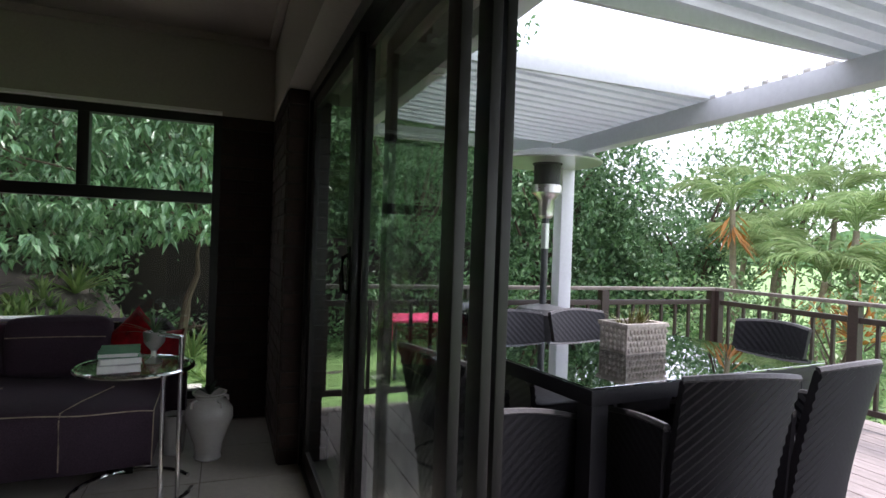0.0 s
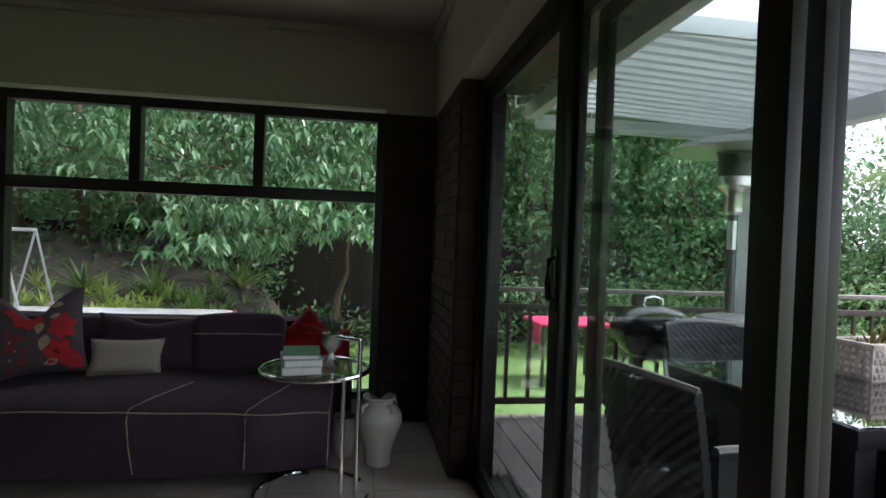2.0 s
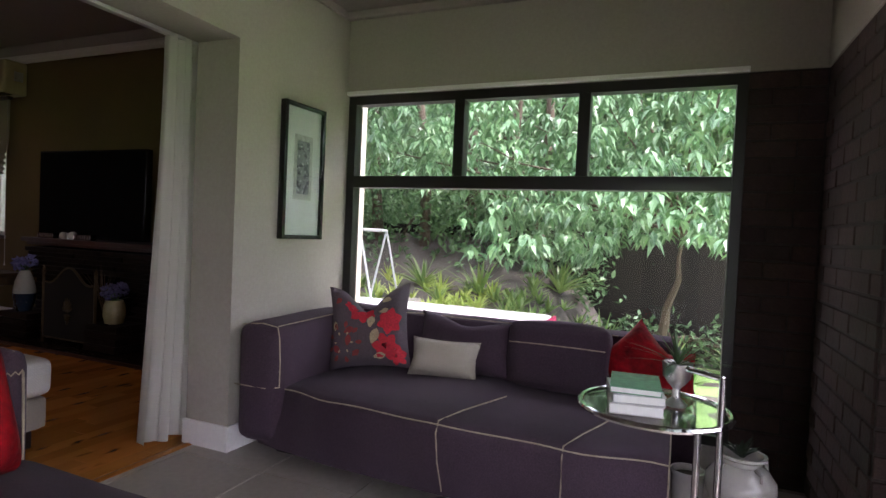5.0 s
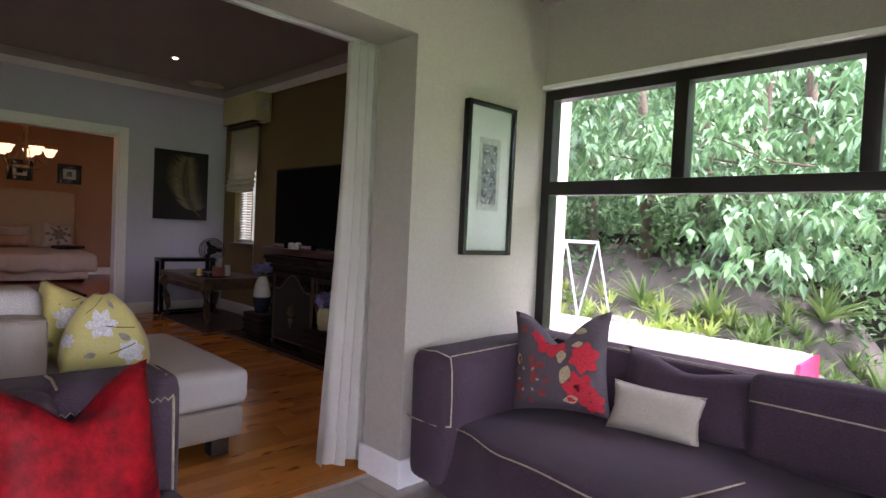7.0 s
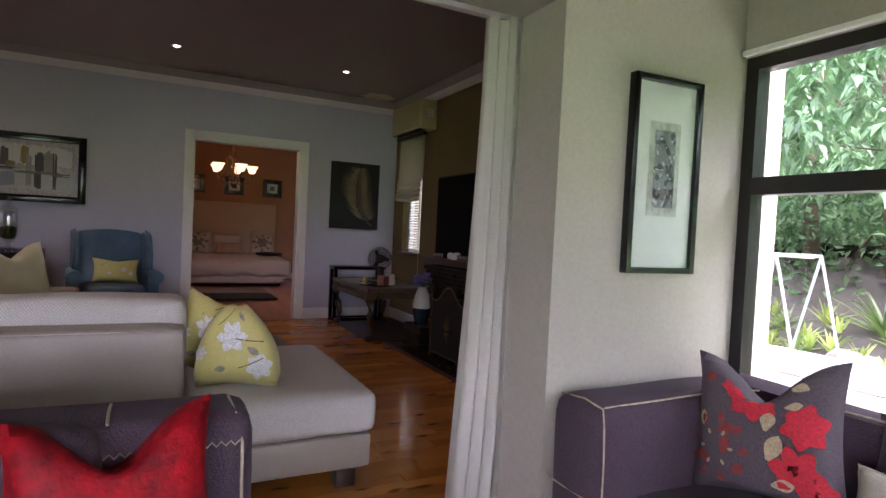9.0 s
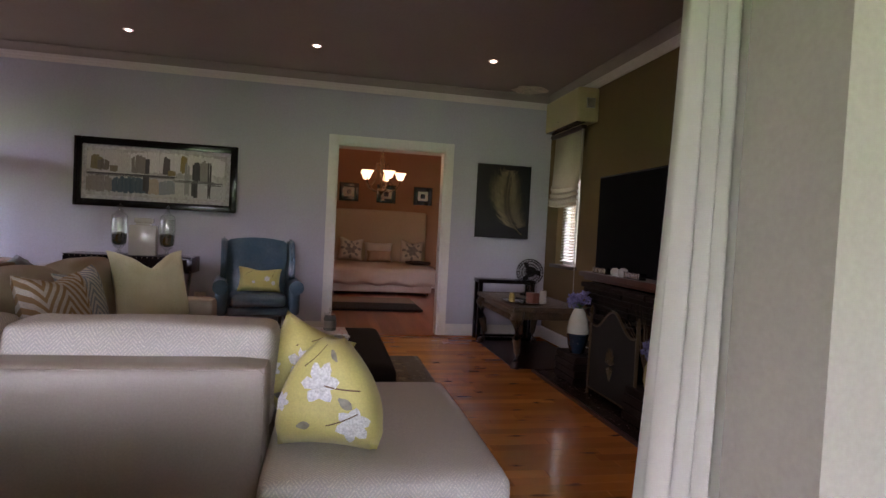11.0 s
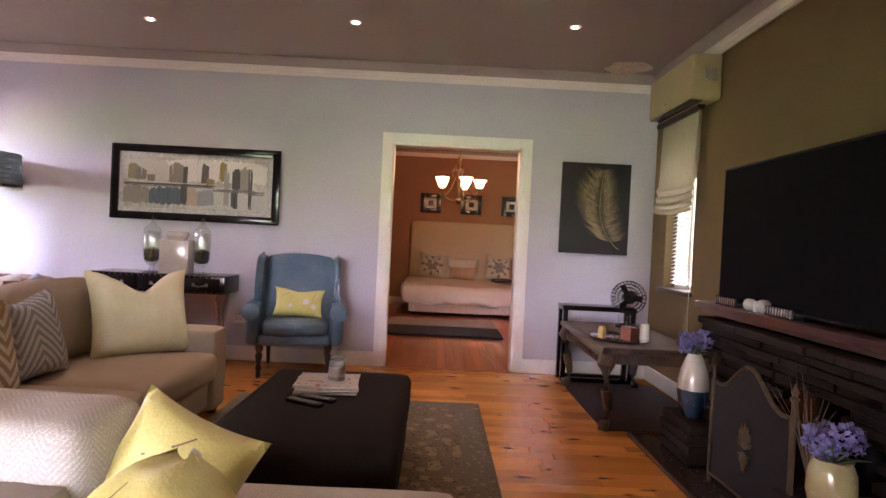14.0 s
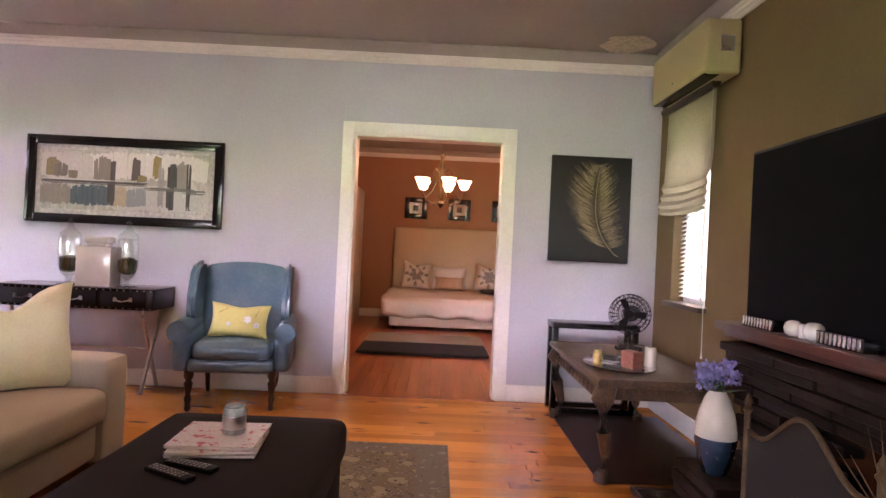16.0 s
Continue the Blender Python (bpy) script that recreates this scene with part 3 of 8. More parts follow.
WHITEPRINT = material("pale_petal_print", (0.70, 0.72, 0.70), 0.75, small=120, bump=0.15)
BROWNPRINT = material("brown_twig_print", (0.16, 0.10, 0.05), 0.8, small=120, bump=0.1)
GOLD = material("gold_green_satin", (0.68, 0.64, 0.40), 0.30, col2=(0.54, 0.48, 0.24), big=5, small=90, amount=0.6, bump=0.04, sheen=0.1, grain=0.04)


def printed(ob_parent, w, h, d, shapes, mat_of, y_off=0.004, chop=0.0):
    """Flat printed motifs laid over a pillow's face: (u, v, size, turn, kind)."""
    for u, v, size, turn, kind in shapes:
        bm = B()
        n = 8
        def face_pt(a, b):
            q, r = max(-0.97, min(0.97, a)), max(-0.97, min(0.97, b))
            yy = d / 2 * ((1 - q ** 4) * (1 - r ** 4)) ** 0.55
            z = r * h / 2 * (1 - 0.10 * (1 - q * q) * abs(r) ** 3)
            if r > 0 and chop:
                z -= chop * math.exp(-((q / 0.42) ** 2)) * r ** 1.5
            return Vector((q * w / 2 * (1 - 0.10 * (1 - r * r) * abs(q) ** 3), -yy - y_off, z + h / 2))
        size = size * (0.66 if kind == "flower" else 0.85)
        petals = 6 if kind == "flower" else 1
        for k in range(petals):
            ang = turn + k * 2 * math.pi / petals * (1 if kind == "flower" else 0)
            lo, hi = [], []
            for i in range(n + 1):
                s = i / n
                wd = size * (0.33 if kind == "flower" else 0.30) * math.sin(math.pi * min(1, 0.05 + 0.95 * s ** 1.25)) ** 0.8 if kind != "stem" else size * 0.02
                ca, sa = math.cos(ang), math.sin(ang)
                bend = 0.15 * size * s * s if kind == "stem" else 0
                cx, cz = u + (ca * s * size - sa * bend) * 2 / w, v + (sa * s * size + ca * bend) * 2 / h
                lo.append(bm.verts.new(face_pt(cx - sa * -wd * 2 / w, cz - ca * wd * 2 / h)))
                hi.append(bm.verts.new(face_pt(cx + sa * -wd * 2 / w, cz + ca * wd * 2 / h)))
            for i in range(n):
                try:
                    bm.faces.new((lo[i], lo[i + 1], hi[i + 1], hi[i]))
                except ValueError:
                    pass
        if kind == "flower":
            bmesh.ops.remove_doubles(bm, verts=bm.verts[:], dist=size * 0.17)
        part("printed_motif", bm, mat_of[kind] if kind in mat_of else mat_of["leaf"], ob_parent, smooth=True)


def cushion(label, w, h, d, mat, m, chop=0.0, seed=0, shapes=(), mats=None, piping=None, group=""):
    c = thing("cushion", label, "cushion", m, group)
    bm = B(); pillow(bm, w, h, d, 16, chop, seed)
    part("cover", bm, mat, c)
    if shapes:
        printed(c, w, h, d, shapes, mats, 0.005, chop)
    if piping:
        n = 40
        pts = []
        for k in range(n):
            t = k / n * 4
            s, f = int(t), t - int(t)
            u, v = ((2 * f - 1, -1), (1, 2 * f - 1), (1 - 2 * f, 1), (-1, 1 - 2 * f))[s]
            z = v * h / 2 * (1 - 0.10 * (1 - u * u) * abs(v) ** 3)
            if v > 0 and chop:
                z -= chop * math.exp(-((u / 0.42) ** 2)) * v ** 1.5
            pts.append((u * w / 2 * (1 - 0.10 * (1 - v * v) * abs(u) ** 3), 0, z + h / 2))
        bm = B(); tube(bm, pts, 0.005, 6, True)
        part("piping", bm, piping, c)
    return c


cushion("plum cushion printed with red flowers, dented at the top", 0.47, 0.47, 0.18, FLORAL, pose(-1.66, 3.64, 0.405, -14, -6, 14), 0.15, 1,
        [(0.60, 0.08, 0.115, 0.3, "flower"), (0.50, -0.50, 0.12, 0.9, "flower"), (-0.05, 0.38, 0.12, 0.6, "flower"), (-0.3, 0.62, 0.07, 0.2, "flower"), (0.75, -0.72, 0.09, 1.3, "flower"),
         (0.12, -0.05, 0.09, 1.4, "leaf"), (0.16, -0.42, 0.10, 1.2, "leaf"), (0.2, -0.75, 0.08, 0.2, "leaf"), (0.62, 0.6, 0.07, 2.6, "leaf"), (0.35, 0.35, 0.06, 0.1, "leaf"), (-0.75, -0.1, 0.06, 1.6, "leaf"),
         (-0.5, -0.15, 0.07, 0.4, "dot"), (-0.42, -0.45, 0.07, 1.4, "dot"), (-0.6, -0.62, 0.07, 2.4, "dot"), (-0.3, -0.7, 0.06, 0.7, "dot"), (-0.72, 0.55, 0.06, 0.9, "dot")] + [(-0.52 + 0.30 * math.cos(0.7 * k), -0.38 + 0.34 * math.sin(0.7 * k), 0.045, 0.7 * k, "dot") for k in range(9)]
        + [(-0.52 + 0.17 * math.cos(1.05 * k), -0.38 + 0.19 * math.sin(1.05 * k), 0.022, 1.05 * k, "leaf") for k in range(6)],
        {"flower": REDPRINT, "leaf": CREAMPRINT, "dot": material("dull_red_print", (0.24, 0.035, 0.03), 0.85)})
cushion("small cream linen cushion with piped edge", 0.38, 0.20, 0.13, LINEN, pose(-1.26, 3.70, 0.405, -20, 0, 4), 0.0, 2, piping=LINEN)
cushion("slouched aubergine back cushion with cream stitching", 0.62, 0.33, 0.20, PURPLE, pose(-1.19, 3.82, 0.40, -20, 2, 0), 0.05, 3)
bm = B(); padded(bm, -0.245, 0.245, -0.09, 0.09, 0, 0.325, 0.035, 0.02, 6, 0.010)
cu = thing("cushion", "square aubergine back cushion with a cream seam", "cushion", pose(-0.68, 3.84, 0.40, -8, 0, 0))
part("cover", bm, PURPLE, cu)
bm = B(); tube(bm, [(-0.24, -0.098, 0.215), (-0.1, -0.110, 0.218), (0.1, -0.110, 0.218), (0.24, -0.098, 0.215)], 0.0035, 6)
part("seam", bm, THREAD, cu)
cushion("crimson velvet cushion standing on its corner", 0.32, 0.32, 0.13, REDV, pose(-0.41, 3.85, 0.455, -10, 0, -6) @ pose(0, 0, 0, 0, 45, 0), 0.0, 4)
cushion("crimson velvet cushion leaning behind the side table", 0.25, 0.29, 0.12, REDV, pose(-0.145, 3.84, 0.36, -10, 0, 14), 0.0, 5)

# ---- second purple sofa, at the opening ----
sofb = thing("purple_sofa", "aubergine fabric sofa with zigzag cream stitching, seen from its end", "sofa", pose(-1.75, 1.2, 0))


def sb(name, bm, mat, label=""):
    bm.transform(Matrix.Translation((1.75, -1.2, 0)))
    return part(name, bm, mat, sofb, label)


bm = B(); padded(bm, -2.27, -2.04, 0.25, 2.125, 0.05, 0.735, 0.05, 0.012, 6, 0.006); sb("backrest", bm, PURPLE)
bm = B(); padded(bm, -2.06, -1.42, 0.25, 2.115, 0.05, 0.40, 0.05, 0.012, 5, 0.005); sb("seat", bm, PURPLE)
bm = B(); padded(bm, -2.07, -1.93, 0.35, 1.78, 0.38, 0.755, 0.05, 0.02, 5, 0.006); sb("back_cushion", bm, PURPLE)
for q in ((-2.2, 0.4), (-1.5, 0.4), (-2.2, 1.9), (-1.5, 1.9)):
    bm = B(); box(bm, q[0] - 0.03, q[0] + 0.03, q[1] - 0.05, q[1] + 0.05, 0, 0.055, 0.004); sb("foot", bm, BLACK)
bm = B()
zig = [(-2.036, 0.30 + 0.011 * k, 0.665 + (0.006 if k % 2 else -0.006)) for k in range(164)]
tube(bm, zig, 0.0026, 5)
tube(bm, [(-2.045, 2.10, 0.10), (-2.043, 2.105, 0.4), (-2.044, 2.10, 0.66), (-2.07, 2.085, 0.728), (-2.2, 2.08, 0.738)], 0.004, 6)
tube(bm, [(-2.06, 1.80, 0.733), (-2.12, 1.80, 0.748), (-2.2, 1.80, 0.74)], 0.004, 6)
tube(bm, [(-1.915, 0.36 + 0.011 * k, 0.46 + (0.006 if k % 2 else -0.006)) for k in range(126)], 0.0026, 5)
sb("stitching", bm, THREAD)
cushion("large crimson velvet cushion, dented at the top", 0.43, 0.42, 0.18, REDV, pose(-1.90, 1.835, 0.385, -15, 0, 102), 0.12, 7)

# ---- side table with books and plant ----
st = thing("side_table", "round chrome side table with a clear glass top", "side table", pose(-0.19, 3.03, 0))
bm = B(); tube(bm, [(0.245 * math.cos(t), 0.245 * math.sin(t), 0.60) for t in [2 * math.pi * k / 40 for k in range(40)]], 0.011, 8, True)
part("top_ring", bm, CHROME, st)
bm = B(); lathe(bm, [(0.238, 0.596), (0.238, 0.604)], seg=40); g = part("glass_top", bm, CLEAR, st, smooth=False); g.visible_shadow = False
bm = B(); tube(bm, [(0.26 * math.cos(t), 0.02 + 0.26 * math.sin(t), 0.012) for t in [2 * math.pi * k / 40 for k in range(3, 40)]], 0.011, 8)
part("base_ring", bm, CHROME, st)
for x, y, top in ((0.135, -0.215, 0.60), (0.20, -0.14, 0.76)):
    bm = B(); tube(bm, [(x, y, 0.012), (x, y, top)], 0.011, 10); part("post", bm, CHROME, st)
bm = B(); tube(bm, [(0.20, -0.14, 0.755), (0.10, -0.05, 0.755)], 0.010, 8); part("handle", bm, CHROME, st)
for k, (w, h, z, rz, c) in enumerate(((0.17, 0.035, 0.605, 8, (0.55, 0.53, 0.50)), (0.165, 0.03, 0.641, 12, (0.5, 0.5, 0.5)), (0.16, 0.022, 0.672, 5, (0.10, 0.30, 0.16)))):
    bk = thing("book", ("white-covered book in a pile on the side table", "grey-white book in a pile on the side table", "green-covered book on top of the pile")[k], "book", pose(-0.25, 2.98, z, 0, 0, rz), "books on the side table")
    m = material("book_cover", c, 0.5)
    bm = B(); box(bm, -w / 2, w / 2, -0.11, 0.11, 0, 0.003); box(bm, -w / 2, w / 2, -0.11, 0.11, h - 0.003, h); box(bm, -w / 2, -w / 2 + 0.003, -0.11, 0.11, 0.003, h - 0.003)
    part("cover", bm, m, bk, smooth=False)
    bm = B(); box(bm, -w / 2 + 0.003, w / 2 - 0.004, -0.106, 0.106, 0.003, h - 0.003); part("page_block", bm, WHITE, bk, smooth=False)
GREENLEAF = material("succulent_leaf", (0.07, 0.14, 0.05), 0.5, each=0.2)
pot = thing("potted_plant", "grey footed pot with a spiky air plant on the side table", "plant", pose(-0.12, 3.07, 0.605))
bm = B(); lathe(bm, [(0.035, 0), (0.038, 0.006), (0.014, 0.03), (0.012, 0.06), (0.03, 0.08), (0.045, 0.10), (0.05, 0.15), (0.046, 0.152), (0.04, 0.11)]); part("pot", bm, STEEL, pot)


def tuft(bm, n, length, spread, width, x=0, y=0, z=0, seed=0, droop=0.4):
    r = random.Random(seed)
    for k in range(n):
        a = r.uniform(0, 2 * math.pi)
        t = r.uniform(0.15, spread)
        L = length * r.uniform(0.7, 1.15)
        d = Vector((math.cos(a), math.sin(a), 0))
        s = d.cross(Vector((0, 0, 1)))
        pts = []
        for i in range(5):
            u = i / 4
            pts.append(Vector((x, y, z)) + d * (math.sin(t) * L * u + droop * L * u * u * math.sin(t)) + Vector((0, 0, 1)) * (math.cos(t) * L * u - droop * L * u * u * 0.6 * math.sin(t)))
        w = [width * q for q in (0.7, 1.0, 0.85, 0.5, 0.03)]
        lo = [bm.verts.new(p - s * ww / 2) for p, ww in zip(pts, w)]
        mid = [bm.verts.new(p + Vector((0, 0, -ww * 0.22))) for p, ww in zip(pts, w)]
        hi = [bm.verts.new(p + s * ww / 2) for p, ww in zip(pts, w)]
        for i in range(4):
            bm.faces.new((lo[i], mid[i], mid[i + 1], lo[i + 1]))
            bm.faces.new((mid[i], hi[i], hi[i + 1], mid[i + 1]))


bm = B(); tuft(bm, 34, 0.15, 1.3, 0.007, z=0.14, seed=3); part("leaves", bm, GREENLEAF, pot)

# ---- white vase by the brick corner ----
CERAMIC = material("crackle_white_glaze", (0.50, 0.48, 0.44), 0.22, big=6, small=50, amount=0.2, bump=0.015, coat=0.5, grain=0.03)
vs = thing("floor_vase", "white glazed shoulder vase with a small succulent", "vase", pose(0.128, 3.42, 0) @ Matrix.Diagonal((0.9, 0.9, 0.88, 1)))
bm = B(); lathe(bm, [(0.075, 0), (0.082, 0.01), (0.075, 0.03), (0.085, 0.10), (0.115, 0.18), (0.142, 0.26), (0.138, 0.31), (0.105, 0.355), (0.082, 0.375), (0.085, 0.395), (0.10, 0.405), (0.10, 0.415), (0.085, 0.415), (0.07, 0.37), (0.09, 0.30)], seg=28)
part("body", bm, CERAMIC, vs)
for a in (0.6, 2.2, 3.8, 5.3):
    bm = B(); tube(bm, [(0.088 * math.cos(a), 0.088 * math.sin(a), 0.375), (0.125 * math.cos(a), 0.125 * math.sin(a), 0.365), (0.128 * math.cos(a), 0.128 * math.sin(a), 0.335)], 0.010, 6); part("lug", bm, CERAMIC, vs)
bm = B(); tuft(bm, 16, 0.09, 1.1, 0.035, z=0.40, seed=8); part("leaves", bm, material("dark_succulent", (0.025, 0.04, 0.02), 0.6), vs)

wp = thing("flower_pot", "small plain white glazed pot beside the vase", "pot", pose(-0.055, 3.545, 0))
bm = B(); lathe(bm, [(0.048, 0), (0.052, 0.006), (0.062, 0.12), (0.066, 0.20), (0.070, 0.205), (0.070, 0.22), (0.062, 0.22), (0.058, 0.19)], seg=24); part("body", bm, CERAMIC, wp)
bm = B(); lathe(bm, [(0.003, 0.185), (0.058, 0.188), (0.058, 0.194)], seg=20); part("soil", bm, SOIL, wp)

# ---- picture by the opening ----
wall_turn = math.degrees(math.atan2(0.04, 0.94))
pic = thing("framed_picture", "tall black frame with white mount and small grey street print", "picture", pose(-2.187, 3.685, 1.095, 0, 0, -wall_turn) @ Matrix.Diagonal((1.25, 0.975, 0.97, 1)))
MOUNT = material("white_mount", (0.58, 0.60, 0.57), 0.7, amount=0.05, bump=0.02, grain=0.02)
bm = B(); box(bm, -0.012, 0.020, -0.185, -0.16, 0, 0.80, 0.003); box(bm, -0.012, 0.020, 0.16, 0.185, 0, 0.80, 0.003); box(bm, -0.012, 0.020, -0.16, 0.16, 0, 0.025, 0.003); box(bm, -0.012, 0.020, -0.16, 0.16, 0.775, 0.80, 0.003)
part("frame", bm, BLACK, pic)
bm = B(); box(bm, -0.010, 0.004, -0.16, 0.16, 0.025, 0.775); part("mount", bm, MOUNT, pic, smooth=False)
PRINT = blooms("street_print", (0.20, 0.205, 0.22), [((0.07, 0.07, 0.085), 3.0, 0.4), ((0.45, 0.46, 0.48), 4.0, 0.25), ((0.04, 0.04, 0.05), 7.0, 0.16)], 8)
bm = B(); box(bm, 0.004, 0.006, -0.082, 0.082, 0.235, 0.62); part("inner_mount", bm, material("grey_mount", (0.42, 0.42, 0.38), 0.7), pic, smooth=False)
bm = B(); box(bm, 0.006, 0.008, -0.055, 0.055, 0.27, 0.585); part("print", bm, PRINT, pic, smooth=False)
bm = B(); box(bm, 0.014, 0.016, -0.16, 0.16, 0.025, 0.775); g = part("glazing", bm, CLEAR, pic, smooth=False); g.visible_shadow = False

# ---- curtain at the opening ----
cur = thing("curtain", "cream full-length curtain drawn aside on a hidden track", "curtain", pose(-2.60, 3.04, 0))
bm = B()
cols = []
N, R = 140, 14
for i in range(N + 1):
    u = i / N
    col = []
    for j in range(R + 1):
        v = j / R
        wide = 0.215 + 0.085 * (1 - v) ** 1.6
        y = 0.26 - u * wide
        fold = u * 2 * math.pi * 5 + 0.35 * math.sin(2.2 * v + u * 9)
        x = (0.056 + 0.016 * (1 - v)) * (1 - 0.55 * u ** 2) * (math.sin(fold) + 0.25 * math.sin(2 * fold + 0.8)) + 0.008 * math.sin(u * 31 + v * 4)
        col.append(bm.verts.new((x, y + 0.012 * math.cos(fold), 0.03 + 0.01 * math.sin(u * 17) + v * 2.09)))
    cols.append(col)
for a, b in zip(cols, cols[1:]):
    for j in range(R):
        bm.faces.new((a[j], b[j], b[j + 1], a[j + 1]))
bmesh.ops.solidify(bm, geom=bm.faces[:], thickness=0.004)
part("cloth", bm, CURTAIN, cur)
bm = B(); box(bm, -0.02, 0.02, -2.6, 0.26, 2.115, 2.14, 0.003); part("track", bm, WHITE, cur)

# ---- deck ----
deck = thing("deck", "weathered grey-brown timber deck outside the sliding door", "deck", kind="structure")
bm = B(); box(bm, -0.068, 0.068, -3.5, 3.5, -0.022, 0, 0.003, 1)
board = mesh_of("board", bm, DECKWOOD)
for k in range(30):
    share("board", board, deck, pose(0.775 + 0.1425 * k, 0.90, DK + random.uniform(-0.001, 0.001)))
bm = B()
for y in (-2.4, -1.4, -0.4, 0.6, 1.6, 2.6, 3.6, 4.3):
    box(bm, 0.71, 4.95, y, y + 0.05, -0.22, DK - 0.024)
box(bm, 0.83, 5.0, 4.36, 4.40, -0.25, DK - 0.024)
part("joists", bm, SOIL, deck, smooth=False)

RAILM = material("dark_stained_timber", (0.040, 0.026, 0.020), 0.5, amount=0.4, stretch=(1, 1, 5), bump=0.15)
RAILTOP = material("worn_rail_cap", (0.20, 0.17, 0.15), 0.35, amount=0.5, col2=(0.06, 0.04, 0.03), bump=0.12)
NY, EX = 4.33, 4.74


def railing(name, x0, y0, x1, y1, label):
    rl = thing(name, label, "railing", pose(x0, y0, DK))
    L = math.hypot(x1 - x0, y1 - y0)
    rl.matrix_world = pose(x0, y0, DK, 0, 0, math.degrees(math.atan2(y1 - y0, x1 - x0)))
    bm = B(); box(bm, 0, L, -0.04, 0.04, 0.915, 0.945, 0.006); part("top_rail", bm, RAILTOP, rl)
    bm = B(); box(bm, 0, L, -0.02, 0.02, 0.78, 0.825, 0.004); part("mid_rail", bm, RAILM, rl)
    bm = B(); box(bm, 0, L, -0.02, 0.02, 0.10, 0.145, 0.004); part("bottom_rail", bm, RAILM, rl)
    bm = B(); box(bm, -0.013, 0.013, -0.013, 0.013, 0.145, 0.78, 0.002, 1); bal = mesh_of("baluster", bm, RAILM)
    bm = B(); box(bm, -0.04, 0.04, -0.035, 0.035, 0, 0.915, 0.004, 1); post = mesh_of("post", bm, RAILM)
    n = max(1, round(L / 1.3))
    for k in range(n + 1):
        share("post", post, rl, pose(min(L - 0.04, max(0.04, L * k / n)), 0, 0))
    m = int(L / 0.165)
    for k in range(1, m):
        x = L * k / m
        if min(abs(x - L * q / n) for q in range(n + 1)) > 0.06:
            share("baluster", bal, rl, pose(x, 0, 0))
    return rl


railing("deck_railing", 0.74, NY, EX, NY, "dark timber balustrade along the garden edge of the deck")
railing("deck_railing", EX, NY, EX, -2.4, "dark timber balustrade along the open side of the deck")

# ---- pergola roof over the deck ----
RZ, BXX = 2.20, 2.88
pg = thing("pergola", "white steel pergola with ribbed opening roof panels", "pergola", pose(BXX, 4.3, DK))


def pgp(name, bm, mat, label="", smooth=True):
    bm.transform(Matrix.Translation((-BXX, -4.3, -DK)))
    return part(name, bm, mat, pg, label, smooth)


bm = B(); box(bm, BXX - 0.06, BXX + 0.06, 4.16, 4.28, DK, 2.0, 0.006); pgp("post", bm, METALWHITE)
bm = B(); box(bm, BXX - 0.06, BXX + 0.06, -3.0, 4.40, 2.0, 2.13, 0.006); pgp("beam", bm, METALWHITE)
bm = B(); box(bm, 1.16, 1.24, -3.0, 4.40, 2.12, 2.32, 0.006); pgp("beam", bm, METALWHITE)
bm = B(); box(bm, 1.24, BXX - 0.06, 4.34, 4.40, 2.05, 2.15, 0.006); pgp("beam", bm, METALWHITE)


def ribbed(bm, y0, y1):
    """A folded roof sheet with raised ribs running from the house to the beam."""
    n = round((y1 - y0) / 0.115)
    pitch = (y1 - y0) / n
    pts = []
    for k in range(n):
        y = y0 + k * pitch
        pts += [(y, 2.145), (y + pitch * 0.62, 2.145), (y + pitch * 0.70, 2.192), (y + pitch * 0.92, 2.192)]
    pts.append((y1, 2.145))
    for x0, x1 in ((1.10, BXX + 0.10),):
        a = [bm.verts.new((x0, y, z + 0.08)) for y, z in pts]
        b = [bm.verts.new((x1, y, z)) for y, z in pts]
        for i in range(len(pts) - 1):
            bm.faces.new((a[i], b[i], b[i + 1], a[i + 1]))
    bmesh.ops.solidify(bm, geom=bm.faces[:], thickness=0.004)


bm = B(); ribbed(bm, 2.66, 4.42); pgp("roof_panel", bm, LOUVRE, smooth=False)
bm = B(); ribbed(bm, -3.0, 1.84); pgp("roof_panel", bm, LOUVRE, smooth=False)
for y in (2.64, 1.84):
    bm = B(); box(bm, 1.25, BXX + 0.08, y - 0.012, y + 0.012, 2.135, 2.215, 0.003); pgp("panel_edge", bm, METALWHITE)
for k in range(7):
    bm = B(); box(bm, BXX - 0.05, BXX + 0.10, 1.90 + 0.115 * k, 1.94 + 0.115 * k, 2.13, 2.155, 0.004); pgp("clip", bm, STEEL)
# eave of the house above the sliding door
TIMBER = material("brown_eave_timber", (0.10, 0.065, 0.045), 0.7, amount=0.4, bump=0.15, stretch=(1, 6, 1))
ev = thing("eave", "brown timber house eave with exposed rafters", "eave", kind="structure")
bm = B(); box(bm, 0.70, 1.14, -3, 4.6, 2.38, 2.41); part("soffit", bm, TIMBER, ev, smooth=False)
for k in range(11):
    bm = B(); box(bm, 0.70, 1.14, -2.8 + 0.7 * k, -2.75 + 0.7 * k, 2.26, 2.38, 0.003); part("rafter", bm, TIMBER, ev)
bm = B(); box(bm, 1.14, 1.158, -3, 4.6, 2.24, 2.45, 0.003); part("fascia", bm, WHITE, ev)

